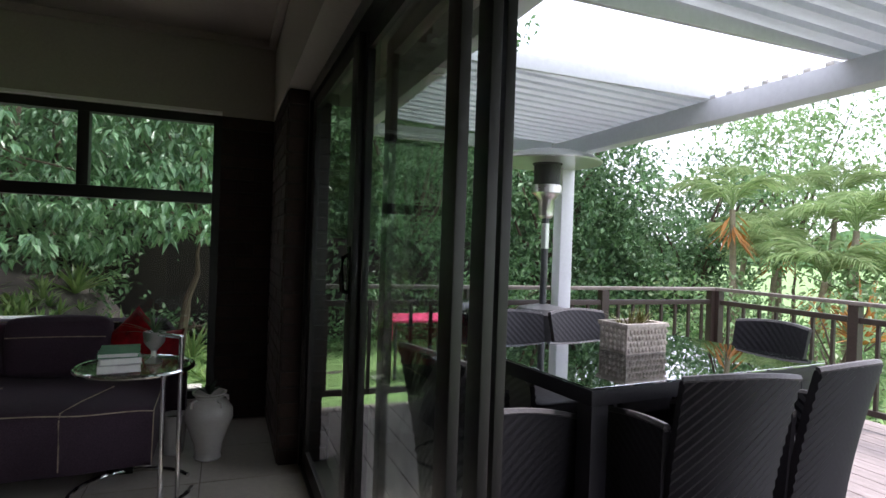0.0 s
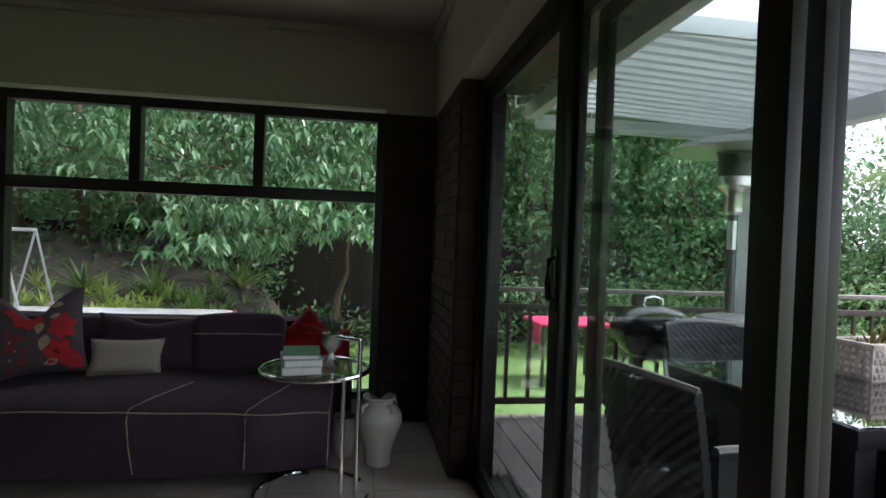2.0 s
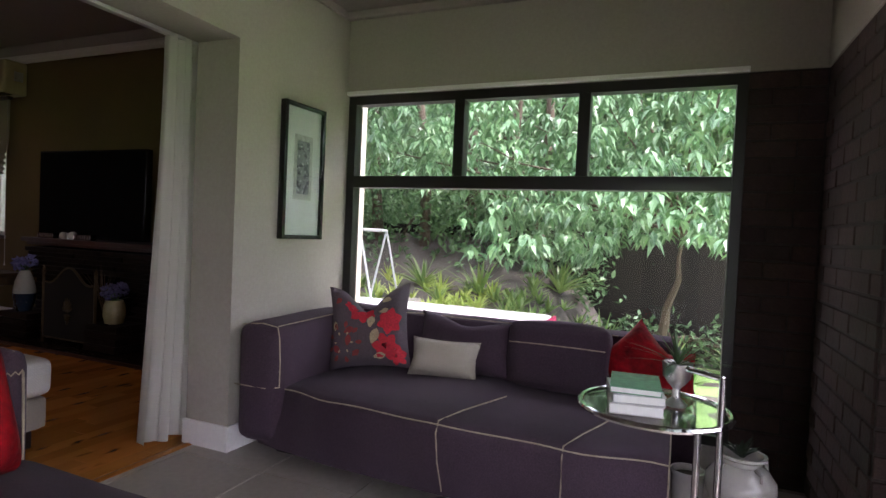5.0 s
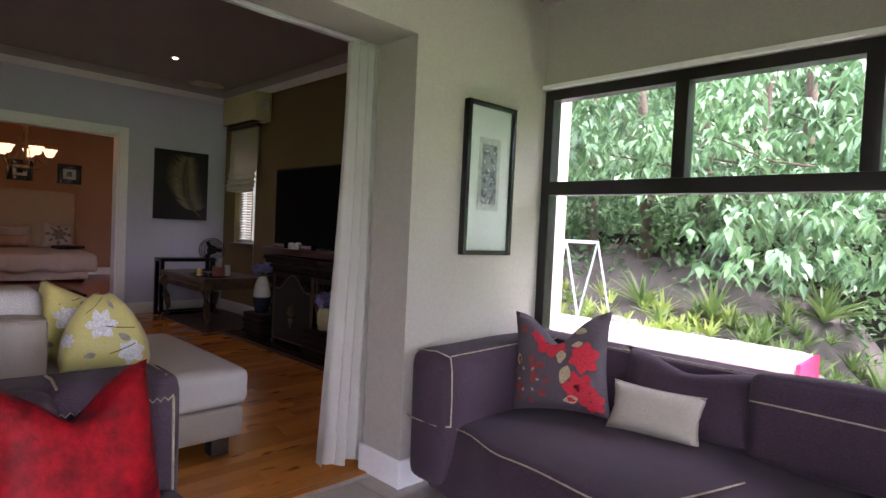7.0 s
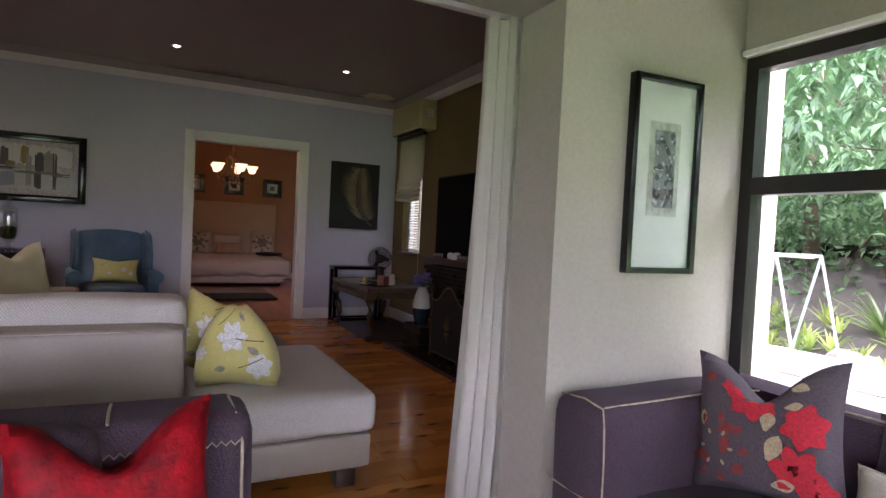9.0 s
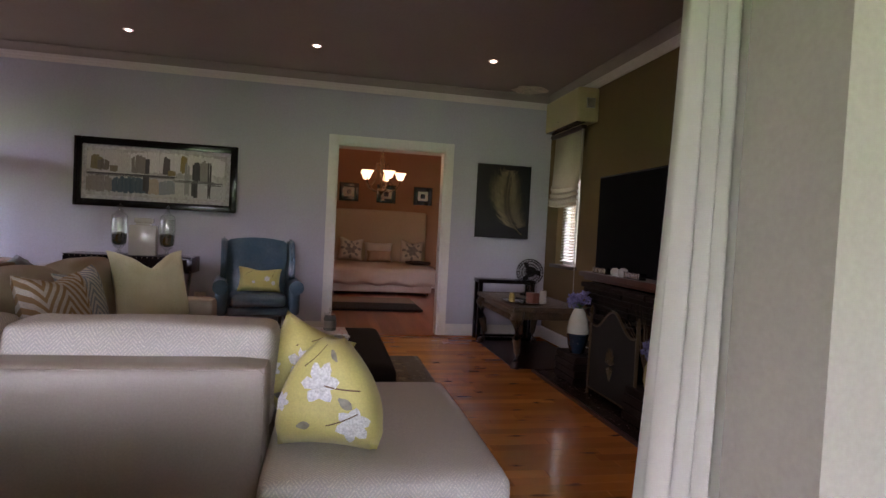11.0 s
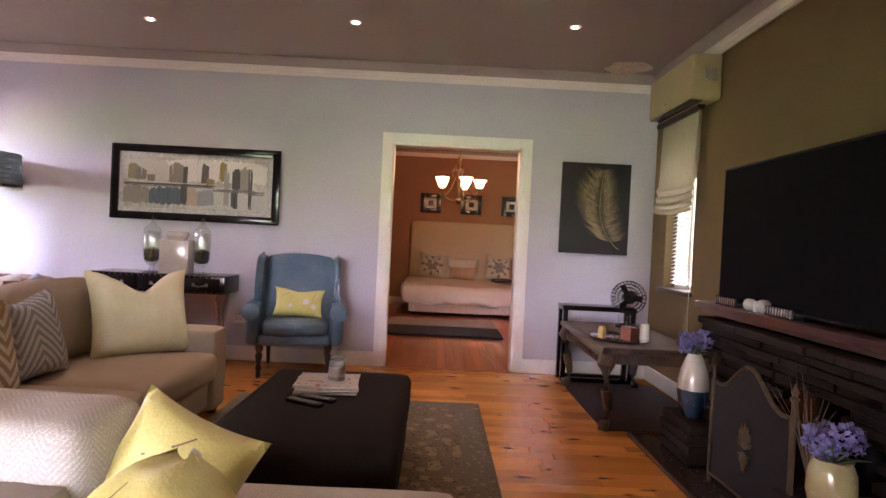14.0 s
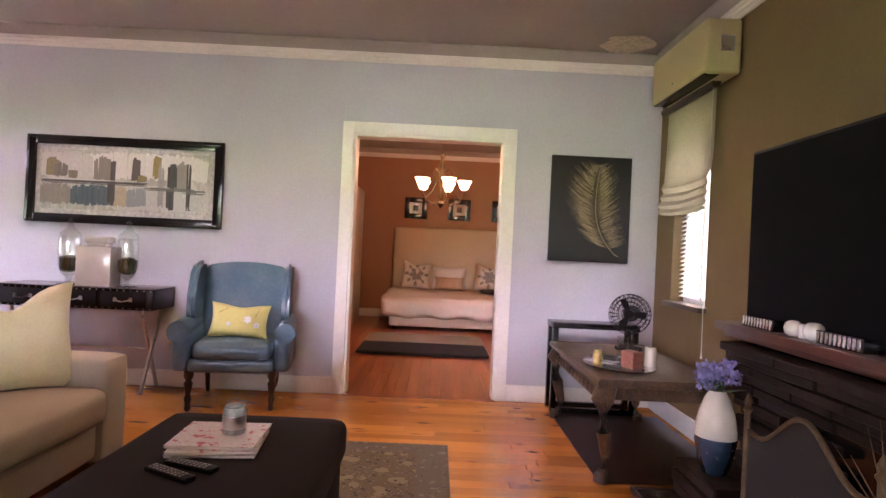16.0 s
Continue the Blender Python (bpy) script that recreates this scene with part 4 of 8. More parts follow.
# ---- outdoor dining set ----
GLASSTOP = pane_glass("table_glass", (0.55, 0.62, 0.62), 0.5)
tb = thing("dining_table", "square woven wicker outdoor table with a glass top", "table", pose(2.27, 2.46, DK, 0, 0, 6))
bm = B(); box(bm, -0.775, 0.775, -0.465, 0.465, 0.645, 0.712, 0.01)
part("apron", bm, WICKER, tb)
bm = B(); box(bm, -0.785, 0.785, -0.475, 0.475, 0.716, 0.726, 0.002); part("glass_top", bm, GLASSTOP, tb, smooth=False)
for x in (-0.70, 0.70):
    for y in (-0.39, 0.39):
        bm = B(); box(bm, x - 0.045, x + 0.045, y - 0.045, y + 0.045, 0, 0.645, 0.008); part("leg", bm, WICKER, tb)


def woven(bm, fn, nu, nv, thick):
    """A panel of woven strips: fn(u, v) gives a point; every other strip lies over."""
    g = []
    for i in range(nu + 1):
        row = []
        for j in range(nv + 1):
            p, q = fn(i / nu, j / nv)
            row.append(bm.verts.new(p + q * (0.0007 if (i + j) % 2 else -0.0007)))
        g.append(row)
    back = []
    for i in range(nu + 1):
        row = []
        for j in range(nv + 1):
            p, q = fn(i / nu, j / nv)
            row.append(bm.verts.new(p - q * (thick + (0.005 if (i + j) % 2 else -0.003))))
        back.append(row)
    for i in range(nu):
        for j in range(nv):
            bm.faces.new((g[i][j], g[i + 1][j], g[i + 1][j + 1], g[i][j + 1]))
            bm.faces.new((back[i][j], back[i][j + 1], back[i + 1][j + 1], back[i + 1][j]))
    for i in range(nu):
        for j in (0, nv):
            bm.faces.new((g[i][j], g[i + 1][j], back[i + 1][j], back[i][j]))
    for j in range(nv):
        for i in (0, nu):
            bm.faces.new((g[i][j], g[i][j + 1], back[i][j + 1], back[i][j]))


CANE = material("plaited_edge", (0.085, 0.080, 0.082), 0.5, amount=0.4, small=90, bump=0.3)


def garden_chair():
    """Woven chair that faces +y: sides run down to the ground, flared back."""
    ch = thing("dining_chair", "dark woven wicker outdoor armchair with a flared back", "chair", group="chairs round the outdoor table")
    bm = B()
    def back(u, v):
        x = (u - 0.5) * (0.42 + 0.06 * v)
        y = -0.25 - 0.13 * v ** 1.6 + 0.05 * (1 - (2 * u - 1) ** 2) * -1
        return Vector((x, y, 0.02 + 0.82 * v - 0.02 * (2 * u - 1) ** 2 * v)), Vector((0, 1, 0.2))
    woven(bm, back, 22, 36, 0.03); part("backrest", bm, WICKER, ch, smooth=False)
    bm = B(); tube(bm, [back(k / 20, 1.0)[0] + Vector((0, -0.015, 0.0)) for k in range(21)], 0.016, 6); part("plaited_edge", bm, CANE, ch)
    bm = B(); padded(bm, -0.215, 0.215, -0.24, 0.27, 0.30, 0.42, 0.02, 0.008, 4); part("seat", bm, WICKER, ch)
    for s in (-1, 1):
        bm = B()
        def side(u, v):
            top = 0.62 - 0.10 * u ** 2
            return Vector((s * (0.222 + 0.03 * v + 0.03 * u * v), -0.26 - 0.05 * (1 - u) * v + 0.52 * u, 0.02 + (top - 0.02) * v)), Vector((s, 0, 0))
        woven(bm, side, 20, 26, 0.03); part("side", bm, WICKER, ch, smooth=False)
        bm = B(); tube(bm, [side(k / 12, 1.0)[0] + Vector((-s * 0.015, 0, 0.006)) for k in range(13)], 0.017, 6); part("armrest", bm, CANE, ch)
    return ch


gc = garden_chair()
gc.matrix_world = pose(1.99, 1.95, DK, 0, 0, -9)
for x, y, rz in ((2.00, 3.00, 184), (2.55, 3.04, 186), (3.12, 2.66, 98), (2.57, 2.03, 8), (1.36, 2.30, -76)):
    copy_thing(gc, pose(x, y, DK, 0, 0, rz))

STONE = material("carved_limestone", (0.42, 0.38, 0.33), 0.85, amount=0.35, bump=0.3)
pl = thing("planter", "carved limestone trough planter with bromeliads on the table", "planter", pose(2.29, 2.58, DK + 0.726, 0, 0, 7) @ Matrix.Diagonal((0.82, 0.9, 0.95, 1)))
bm = B()
for (x0, x1, y0, y1) in ((-0.18, 0.18, -0.11, -0.085), (-0.18, 0.18, 0.085, 0.11), (-0.18, -0.155, -0.085, 0.085), (0.155, 0.18, -0.085, 0.085)):
    box(bm, x0, x1, y0, y1, 0, 0.145)
box(bm, -0.155, 0.155, -0.085, 0.085, 0, 0.11)
part("trough", bm, STONE, pl, smooth=False)
bm = B(); box(bm, -0.192, 0.192, -0.122, -0.082, 0.145, 0.168, 0.005); box(bm, -0.192, 0.192, 0.082, 0.122, 0.145, 0.168, 0.005); box(bm, -0.192, -0.152, -0.082, 0.082, 0.145, 0.168, 0.005); box(bm, 0.152, 0.192, -0.082, 0.082, 0.145, 0.168, 0.005)
part("rim", bm, STONE, pl)
bm = B()
for i in range(11):
    for j in range(4):
        x, z = -0.16 + 0.0315 * i + (0.016 if j % 2 else 0), 0.022 + 0.033 * j
        if x < 0.172:
            lathe(bm, [(0.002, -0.015), (0.012, -0.007), (0.0135, 0.0), (0.010, 0.009), (0.001, 0.015)], x, -0.112, z, 5)
for i in range(6):
    for j in range(4):
        lathe(bm, [(0.002, -0.015), (0.012, -0.007), (0.0135, 0.0), (0.010, 0.009), (0.001, 0.015)], -0.182, -0.085 + 0.034 * i, 0.022 + 0.033 * j, 5)
part("carved_relief", bm, STONE, pl)
BROM = material("bromeliad_leaf", (0.16, 0.20, 0.05), 0.45, col2=(0.20, 0.09, 0.05), amount=0.7, big=6)
bm = B(); tuft(bm, 26, 0.18, 1.35, 0.016, -0.03, 0, 0.11, 5); tuft(bm, 22, 0.15, 1.3, 0.014, 0.09, 0.02, 0.11, 6); tuft(bm, 12, 0.10, 1.2, 0.025, -0.12, 0, 0.11, 7); part("leaves", bm, BROM, pl)

# ---- patio heater ----
GREYSTEEL = material("grey_painted_steel", (0.05, 0.052, 0.055), 0.4, amount=0.3, bump=0.05)
ALU = material("bright_aluminium", (0.62, 0.64, 0.62), 0.32, metal=0.7, amount=0.15, bump=0.02, grain=0.05)
ht = thing("patio_heater", "mushroom patio heater with a round aluminium reflector", "patio heater", pose(2.56, 3.98, DK))
bm = B(); lathe(bm, [(0.23, 0), (0.23, 0.03), (0.21, 0.045), (0.20, 0.72), (0.22, 0.76), (0.19, 0.80), (0.04, 0.83)], seg=24); part("tank_housing", bm, GREYSTEEL, ht)
bm = B(); tube(bm, [(0, 0, 0.82), (0, 0, 1.530)], 0.028, 12); part("pole", bm, GREYSTEEL, ht)
bm = B(); tube(bm, [(0, 0, 1.270), (0, 0, 1.470)], 0.031, 12); part("sleeve", bm, ALU, ht)
bm = B(); lathe(bm, [(0.04, 1.510), (0.06, 1.530), (0.06, 1.650), (0.10, 1.700), (0.12, 1.710), (0.12, 1.770), (0.108, 1.775)], seg=20); part("burner", bm, STEEL, ht)
bm = B(); lathe(bm, [(0.105, 1.775), (0.105, 1.930), (0.12, 1.940), (0.12, 1.955)], seg=24); part("emitter_mesh", bm, material("perforated_steel", (0.05, 0.05, 0.05), 0.45, metal=0.6, small=200, bump=0.5), ht)
bm = B(); lathe(bm, [(0.42, 1.945), (0.425, 1.955), (0.36, 2.000), (0.20, 2.040), (0.04, 2.060), (0.02, 2.050), (0.20, 2.025), (0.36, 1.985)], seg=36); part("reflector", bm, ALU, ht)

# ---- kettle barbecue ----
bq = thing("barbecue", "black kettle barbecue with a chrome lid handle", "barbecue", pose(2.02, 4.02, DK))
bm = B(); lathe(bm, [(0.05, 0.48), (0.20, 0.54), (0.275, 0.66), (0.28, 0.70)], seg=28); part("bowl", bm, BLACK, bq)
bm = B(); lathe(bm, [(0.285, 0.70), (0.287, 0.715), (0.26, 0.78), (0.18, 0.84), (0.06, 0.87), (0.01, 0.873)], seg=28); part("lid", bm, BLACK, bq)
bm = B(); tube(bm, [(-0.07, 0, 0.855), (-0.06, 0, 0.91), (0, 0, 0.925), (0.06, 0, 0.91), (0.07, 0, 0.855)], 0.008, 8); part("lid_handle", bm, CHROME, bq)
for a in (0.5, 2.6, 4.7):
    bm = B(); tube(bm, [(0.16 * math.cos(a), 0.16 * math.sin(a), 0.56), (0.30 * math.cos(a), 0.30 * math.sin(a), 0.012)], 0.011, 8); part("leg", bm, STEEL, bq)

# ---- red table on the lawn ----
REDC = material("red_cloth", (0.55, 0.03, 0.11), 0.7, amount=0.2, bump=0.1)
rt = thing("garden_table", "small garden table with a bright red cloth", "table", pose(2.55, 7.0, -0.45))
bm = B(); padded(bm, -0.45, 0.45, -0.35, 0.35, 0.70, 0.745, 0.015, 0.004, 3); box(bm, -0.452, -0.435, -0.34, -0.10, 0.50, 0.72, 0.004); part("cloth", bm, REDC, rt)
for x in (-0.38, 0.38):
    for y in (-0.28, 0.28):
        bm = B(); tube(bm, [(x, y, 0), (x, y, 0.71)], 0.02, 8); part("leg", bm, GREYSTEEL, rt)

# ---- planting ----
def leaves(name, pos, axis, normal, length, width, mat, parent=None, fold=0.25, droop=0.0):
    """Many small folded leaves in one mesh, from arrays."""
    n = len(pos)
    ax = axis / np.linalg.norm(axis, axis=1, keepdims=True)
    sd = np.cross(ax, normal)
    sd /= np.linalg.norm(sd, axis=1, keepdims=True) + 1e-9
    nm = np.cross(sd, ax)
    L, W = length[:, None], width[:, None]
    dz = np.array([0, 0, -1.0]) * droop
    v = np.stack([pos, pos + ax * L * 0.45 + sd * W / 2 + nm * W * fold, pos + ax * L * 0.5 + dz * L * 0.12, pos + ax * L * 0.45 - sd * W / 2 + nm * W * fold, pos + ax * L + dz * L * 0.5], axis=1).reshape(-1, 3)
    k = np.arange(n)[:, None] * 5
    tri = np.concatenate([k + np.array([[0, 1, 2]]), k + np.array([[0, 2, 3]]), k + np.array([[2, 1, 4]]), k + np.array([[3, 2, 4]])])
    me = bpy.data.meshes.new(name)
    me.from_pydata(v.tolist(), [], tri.tolist())
    me.materials.append(mat)
    ob = new(name, me)
    ob.parent = parent
    return ob


def foliage(name, col, col2, rough=0.45, trans=0.25):
    """Leaf surface whose tone changes from leaf to leaf, thin enough to let light through."""
    m = bpy.data.materials.new(name)
    m.use_nodes = True
    n, l = m.node_tree.nodes, m.node_tree.links
    p = n["Principled BSDF"]
    g = n.new("ShaderNodeNewGeometry")
    mx = n.new("ShaderNodeMix"); mx.data_type = "RGBA"
    mx.inputs[6].default_value, mx.inputs[7].default_value = (*col, 1), (*col2, 1)
    l.new(g.outputs["Random Per Island"], mx.inputs[0])
    no = n.new("ShaderNodeTexNoise"); no.inputs["Scale"].default_value = 0.9
    co = n.new("ShaderNodeTexCoord"); l.new(co.outputs["Object"], no.inputs[0])
    hv = n.new("ShaderNodeHueSaturation")
    mr = n.new("ShaderNodeMapRange"); mr.inputs[1].default_value, mr.inputs[2].default_value, mr.inputs[3].default_value, mr.inputs[4].default_value = 0.3, 0.7, 0.65, 1.35
    l.new(no.outputs[0], mr.inputs[0]); l.new(mr.outputs[0], hv.inputs["Value"]); l.new(mx.outputs[2], hv.inputs["Color"])
    l.new(hv.outputs[0], p.inputs["Base Color"])
    p.inputs["Roughness"].default_value = rough
    tr = n.new("ShaderNodeBsdfTranslucent"); l.new(hv.outputs[0], tr.inputs[0])
    ms = n.new("ShaderNodeMixShader"); ms.inputs[0].default_value = trans
    l.new(p.outputs[0], ms.inputs[1]); l.new(tr.outputs[0], ms.inputs[2]); l.new(ms.outputs[0], n["Material Output"].inputs[0])
    return m


BIGLEAF = foliage("broad_leaf", (0.07, 0.17, 0.075), (0.23, 0.40, 0.20), 0.30, 0.22)
SMALLLEAF = foliage("small_leaf", (0.05, 0.12, 0.05), (0.18, 0.31, 0.14), 0.45, 0.3)
PALELEAF = foliage("pale_leaf", (0.12, 0.24, 0.09), (0.28, 0.40, 0.18), 0.45, 0.35)
PALMLEAF = foliage("palm_leaf", (0.17, 0.28, 0.10), (0.36, 0.46, 0.22), 0.45, 0.35)
DRYLEAF = foliage("dry_frond", (0.35, 0.14, 0.03), (0.45, 0.22, 0.06), 0.7, 0.3)
SPIKE = foliage("lily_leaf", (0.13, 0.24, 0.07), (0.30, 0.42, 0.14), 0.4, 0.3)
BARK = material("bark", (0.09, 0.065, 0.045), 0.9, small=25, bump=0.6, stretch=(3, 3, 0.6))
rng = np.random.default_rng(5)


def limbs(bm, base, tips, r0, rng2):
    """A tapered, slightly crooked limb to each tip."""
    for tip in tips:
        a, b = np.array(base, float), np.array(tip, float)
        pts, n = [], 6
        for i in range(n + 1):
            u = i / n
            wob = rng2.normal(0, 0.035, 3) * math.sin(math.pi * u)
            pts.append(Vector(a + (b - a) * np.array([u, u, u ** 0.8]) + wob))
        tube(bm, pts, [r0 * (1 - 0.85 * i / n) for i in range(n + 1)], 7)


def clumps(lo, hi, count, per, spread, rng2):
    c = rng2.uniform(lo, hi, (count, 3))
    p = np.repeat(c, per, axis=0) + rng2.normal(0, spread, (count * per, 3)) * np.array([1, 1, 0.75])
    return c, p


def small_tree(name, label, base, lo, hi, count, per, spread, size, mat, r0=0.12, thickness=1.0):
    """Trunk, limbs and a crown of many small leaves with gaps."""
    t = thing(name, label, "tree" if "tree" in name else "shrub", pose(*base))
    r = np.random.default_rng(int(abs(base[0] * 97 + base[1] * 31)) + 1)
    off = np.array(base)
    c, p = clumps(np.array(lo) - off, np.array(hi) - off, count, per, spread, r)
    bm = B()
    mid = (0, 0, (lo[2] - base[2]) * 0.7 + 0.3)
    limbs(bm, (0, 0, -0.1), [mid], r0, r)
    limbs(bm, mid, c[:: max(1, count // 14)], r0 * 0.6, r)
    part("trunk", bm, BARK, t)
    ax = r.normal(0, 1, (len(p), 3)); ax[:, 2] -= 0.25
    nm = r.normal(0, 0.6, (len(p), 3)); nm[:, 2] += 1
    s = r.uniform(0.7, 1.3, len(p)) * size
    leaves("crown", p, ax, nm, s, s * 0.5, mat, t)
    return t


# the broad-leaved tree before the window: whorls of drooping leaves
bt = thing("broad_leaf_tree", "broad-leaved garden tree with drooping glossy green leaves", "tree", pose(-0.35, 8.0, -0.45))
r = np.random.default_rng(11)
W = 1700
cx = r.uniform(-5.0, 1.5, W); cy = r.uniform(-1.9, 0.9, W)
low = 1.45 + 0.28 * np.sin(cx * 1.9 + 1) - 0.14 * cx + np.where(cx < -1.9, 0.35, 0)
cz = low + (4.9 - low) * r.uniform(0, 1, W) ** 1.15
ctr = np.stack([cx, cy, cz], 1)
per = 11
pos = np.repeat(ctr, per, 0) + r.normal(0, 0.035, (W * per, 3))
ang = r.uniform(0, 2 * math.pi, W * per)
ax = np.stack([np.cos(ang), np.sin(ang), r.uniform(-1.5, -0.15, W * per)], 1)
nm = np.stack([np.cos(ang) * 0.7, np.sin(ang) * 0.7, np.ones(W * per)], 1)
s = r.uniform(0.09, 0.165, W * per)
leaves("crown", pos, ax, nm, s, s * 0.46, BIGLEAF, bt, 0.18, 0.5)
bm = B()
limbs(bm, (0, 0, -0.1), [(0.25, 0.1, 1.7)], 0.08, r)
limbs(bm, (0.9, 0.3, -0.1), [(1.15, 0.2, 2.0)], 0.05, r)
limbs(bm, (0.25, 0.1, 1.7), [q - np.array([0, 0, 0.05]) for q in ctr[::130] if q[2] > 2.3], 0.022, r)
part("trunk", bm, BARK, bt)

small_tree("garden_shrub_tree", "dense dark evergreen tree behind the garden fence", (-3.5, 11.5, -0.45), (-7.5, 10.2, 0.2), (-0.5, 12.6, 6.5), 420, 40, 0.30, 0.18, SMALLLEAF)
small_tree("garden_shrub_tree", "dense dark evergreen tree behind the garden fence", (1.6, 12.0, -0.45), (-1.0, 10.6, 1.2), (3.6, 12.8, 6.5), 400, 40, 0.30, 0.18, PALELEAF)
small_tree("garden_tree", "tall leafy garden tree beyond the lawn", (3.4, 10.2, -0.45), (1.0, 9.2, -0.2), (5.6, 11.4, 5.2), 460, 44, 0.22, 0.13, SMALLLEAF)
small_tree("garden_tree", "tall leafy garden tree beyond the lawn", (6.4, 9.8, -0.45), (4.6, 8.8, -0.2), (8.0, 11.2, 4.2), 420, 44, 0.22, 0.13, SMALLLEAF)
small_tree("garden_tree", "light green leafy garden tree beyond the deck", (8.6, 8.6, -0.45), (7.0, 7.6, -0.3), (9.8, 10.0, 2.9), 260, 40, 0.20, 0.12, SMALLLEAF)
small_tree("garden_tree", "thin-crowned tree against the white sky", (12.8, 9.6, -0.45), (11.0, 8.2, 1.6), (15.2, 11.5, 5.0), 260, 26, 0.24, 0.14, PALELEAF, 0.06)
small_tree("garden_tree", "thin-crowned tree against the white sky", (15.5, 6.0, -0.45), (14.0, 4.2, 0.5), (17.5, 8.2, 3.6), 130, 26, 0.25, 0.15, PALELEAF)
small_tree("hedge_shrub", "low green shrub beside the deck rail", (6.6, 6.0, -0.45), (5.6, 5.2, -0.4), (7.6, 7.0, 0.75), 70, 34, 0.16, 0.09, PALELEAF, 0.04)
small_tree("hedge_shrub", "bright low shrub outside the deck rail", (5.6, 3.6, -0.5), (5.3, 3.2, -0.4), (6.0, 4.1, 0.95), 26, 30, 0.10, 0.08, PALELEAF, 0.03)
small_tree("hedge_shrub", "leafy shrub on the slope beside the deck", (9.5, 4.6, -0.5), (7.6, 2.0, -0.4), (12.8, 6.8, 1.3), 240, 34, 0.2, 0.11, PALELEAF, 0.05)
small_tree("hedge_shrub", "leafy shrub at the foot of the trees", (4.4, 8.6, -0.45), (1.6, 8.3, -0.4), (7.4, 9.0, 0.7), 110, 34, 0.18, 0.10, SMALLLEAF, 0.04)
small_tree("hedge_shrub", "leafy shrub behind the lawn", (-0.2, 9.2, -0.45), (-1.0, 9.1, -0.4), (1.6, 9.4, 0.0), 40, 34, 0.15, 0.10, SMALLLEAF, 0.04)


def palm(x, y, h, seed, dry=0):
    r = np.random.default_rng(seed)
    t = thing("palm_tree", "slender ringed-trunk palm with arching feathery fronds", "palm", pose(x, y, -0.45), "palms beside the deck")
    lean = r.uniform(-0.25, 0.25, 2)
    bm = B(); tube(bm, [(lean[0] * u * u, lean[1] * u * u, h * u) for u in [k / 8 for k in range(9)]], [0.06 - 0.02 * k / 8 for k in range(9)], 9)
    part("trunk", bm, material("palm_trunk", (0.26, 0.22, 0.15), 0.8, stretch=(1, 1, 8), big=3, amount=0.6, bump=0.3), t)
    P, A, N, L = [], [], [], []
    stem = B()
    top = np.array([lean[0], lean[1], h])
    for f in range(9):
        a = 2 * math.pi * (f + r.uniform(-0.4, 0.4)) / 9
        rise = r.uniform(0.85, 1.5)
        ln = r.uniform(0.9, 1.4)
        d = np.array([math.cos(a), math.sin(a), 0])
        side = np.array([-math.sin(a), math.cos(a), 0])
        q = [top + d * ln * (0.75 * u * math.cos(rise) + 0.45 * u * u) + np.array([0, 0, ln * (u * math.sin(rise) - 0.62 * u ** 2.4)]) for u in [k / 10 for k in range(11)]]
        tube(stem, [Vector(p) for p in q], [0.012 * (1 - 0.08 * k) for k in range(11)], 5)
        for k in range(24):
            u = 0.14 + 0.86 * k / 24
            i = min(9, int(u * 10)); w = u * 10 - i
            p = q[i] * (1 - w) + q[i + 1] * w
            tang = q[i + 1] - q[i]; tang /= np.linalg.norm(tang)
            for sg in (-1, 1):
                P.append(p); A.append(side * sg * 0.75 + tang * 0.9 + np.array([0, 0, -0.12 + r.normal(0, 0.25)])); N.append(np.array([0, 0, 1.0]) + 0.3 * d); L.append(0.34 * math.sin(math.pi * (0.15 + 0.8 * u)) + 0.06)
    part("crown_stem", stem, PALMLEAF, t)
    L = np.array(L)
    leaves("fronds", np.array(P), np.array(A), np.array(N), L, np.full(len(L), 0.016), PALMLEAF, t, 0.2, 0.6)
    if dry:
        m = len(P)
        n = 24
        a = r.uniform(0, 2 * math.pi, n)
        ps = top + np.stack([0.05 * np.cos(a), 0.05 * np.sin(a), r.uniform(-0.4, -0.05, n)], 1)
        leaves("dry_fronds", ps, np.stack([np.cos(a), np.sin(a), np.full(n, -1.0)], 1), np.stack([np.cos(a), np.sin(a), np.ones(n)], 1), r.uniform(0.3, 0.6, n), np.full(n, 0.05), DRYLEAF, t)


for k, (x, y, h, dry) in enumerate(((7.2, 6.3, 2.55, 1), (8.2, 6.5, 2.2, 0), (8.6, 5.6, 2.6, 0), (9.4, 6.0, 2.3, 1), (10.2, 5.2, 2.1, 0), (7.8, 5.5, 1.7, 1), (9.9, 6.8, 2.9, 0), (8.0, 7.0, 2.5, 0), (8.9, 6.9, 2.4, 1), (10.6, 5.9, 2.4, 0), (9.0, 4.9, 2.0, 0))):
    palm(x, y, h * (0.92, 0.66, 0.80)[k % 3], 20 + k, dry)
bm = B(); tuft(bm, 40, 0.8, 1.3, 0.05, seed=31)
single("croton_plant", bm, DRYLEAF, "orange-leaved plant outside the deck rail", "plant", pose(7.4, 4.6, 0.2))

# garden bed: raised soil, earth bank, lilies, aloe, stones
ROCK = material("pale_garden_stone", (0.42, 0.38, 0.33), 0.9, amount=0.4, bump=0.5, each=0.2)
EARTH = material("grey_earth", (0.095, 0.08, 0.07), 0.95, col2=(0.045, 0.045, 0.035), big=4, small=22, amount=0.6, bump=0.6)
LIME = foliage("lime_leaf", (0.32, 0.46, 0.09), (0.52, 0.60, 0.18), 0.45, 0.3)


def ease(v):
    v = min(1, max(0, v))
    return v * v * (3 - 2 * v)


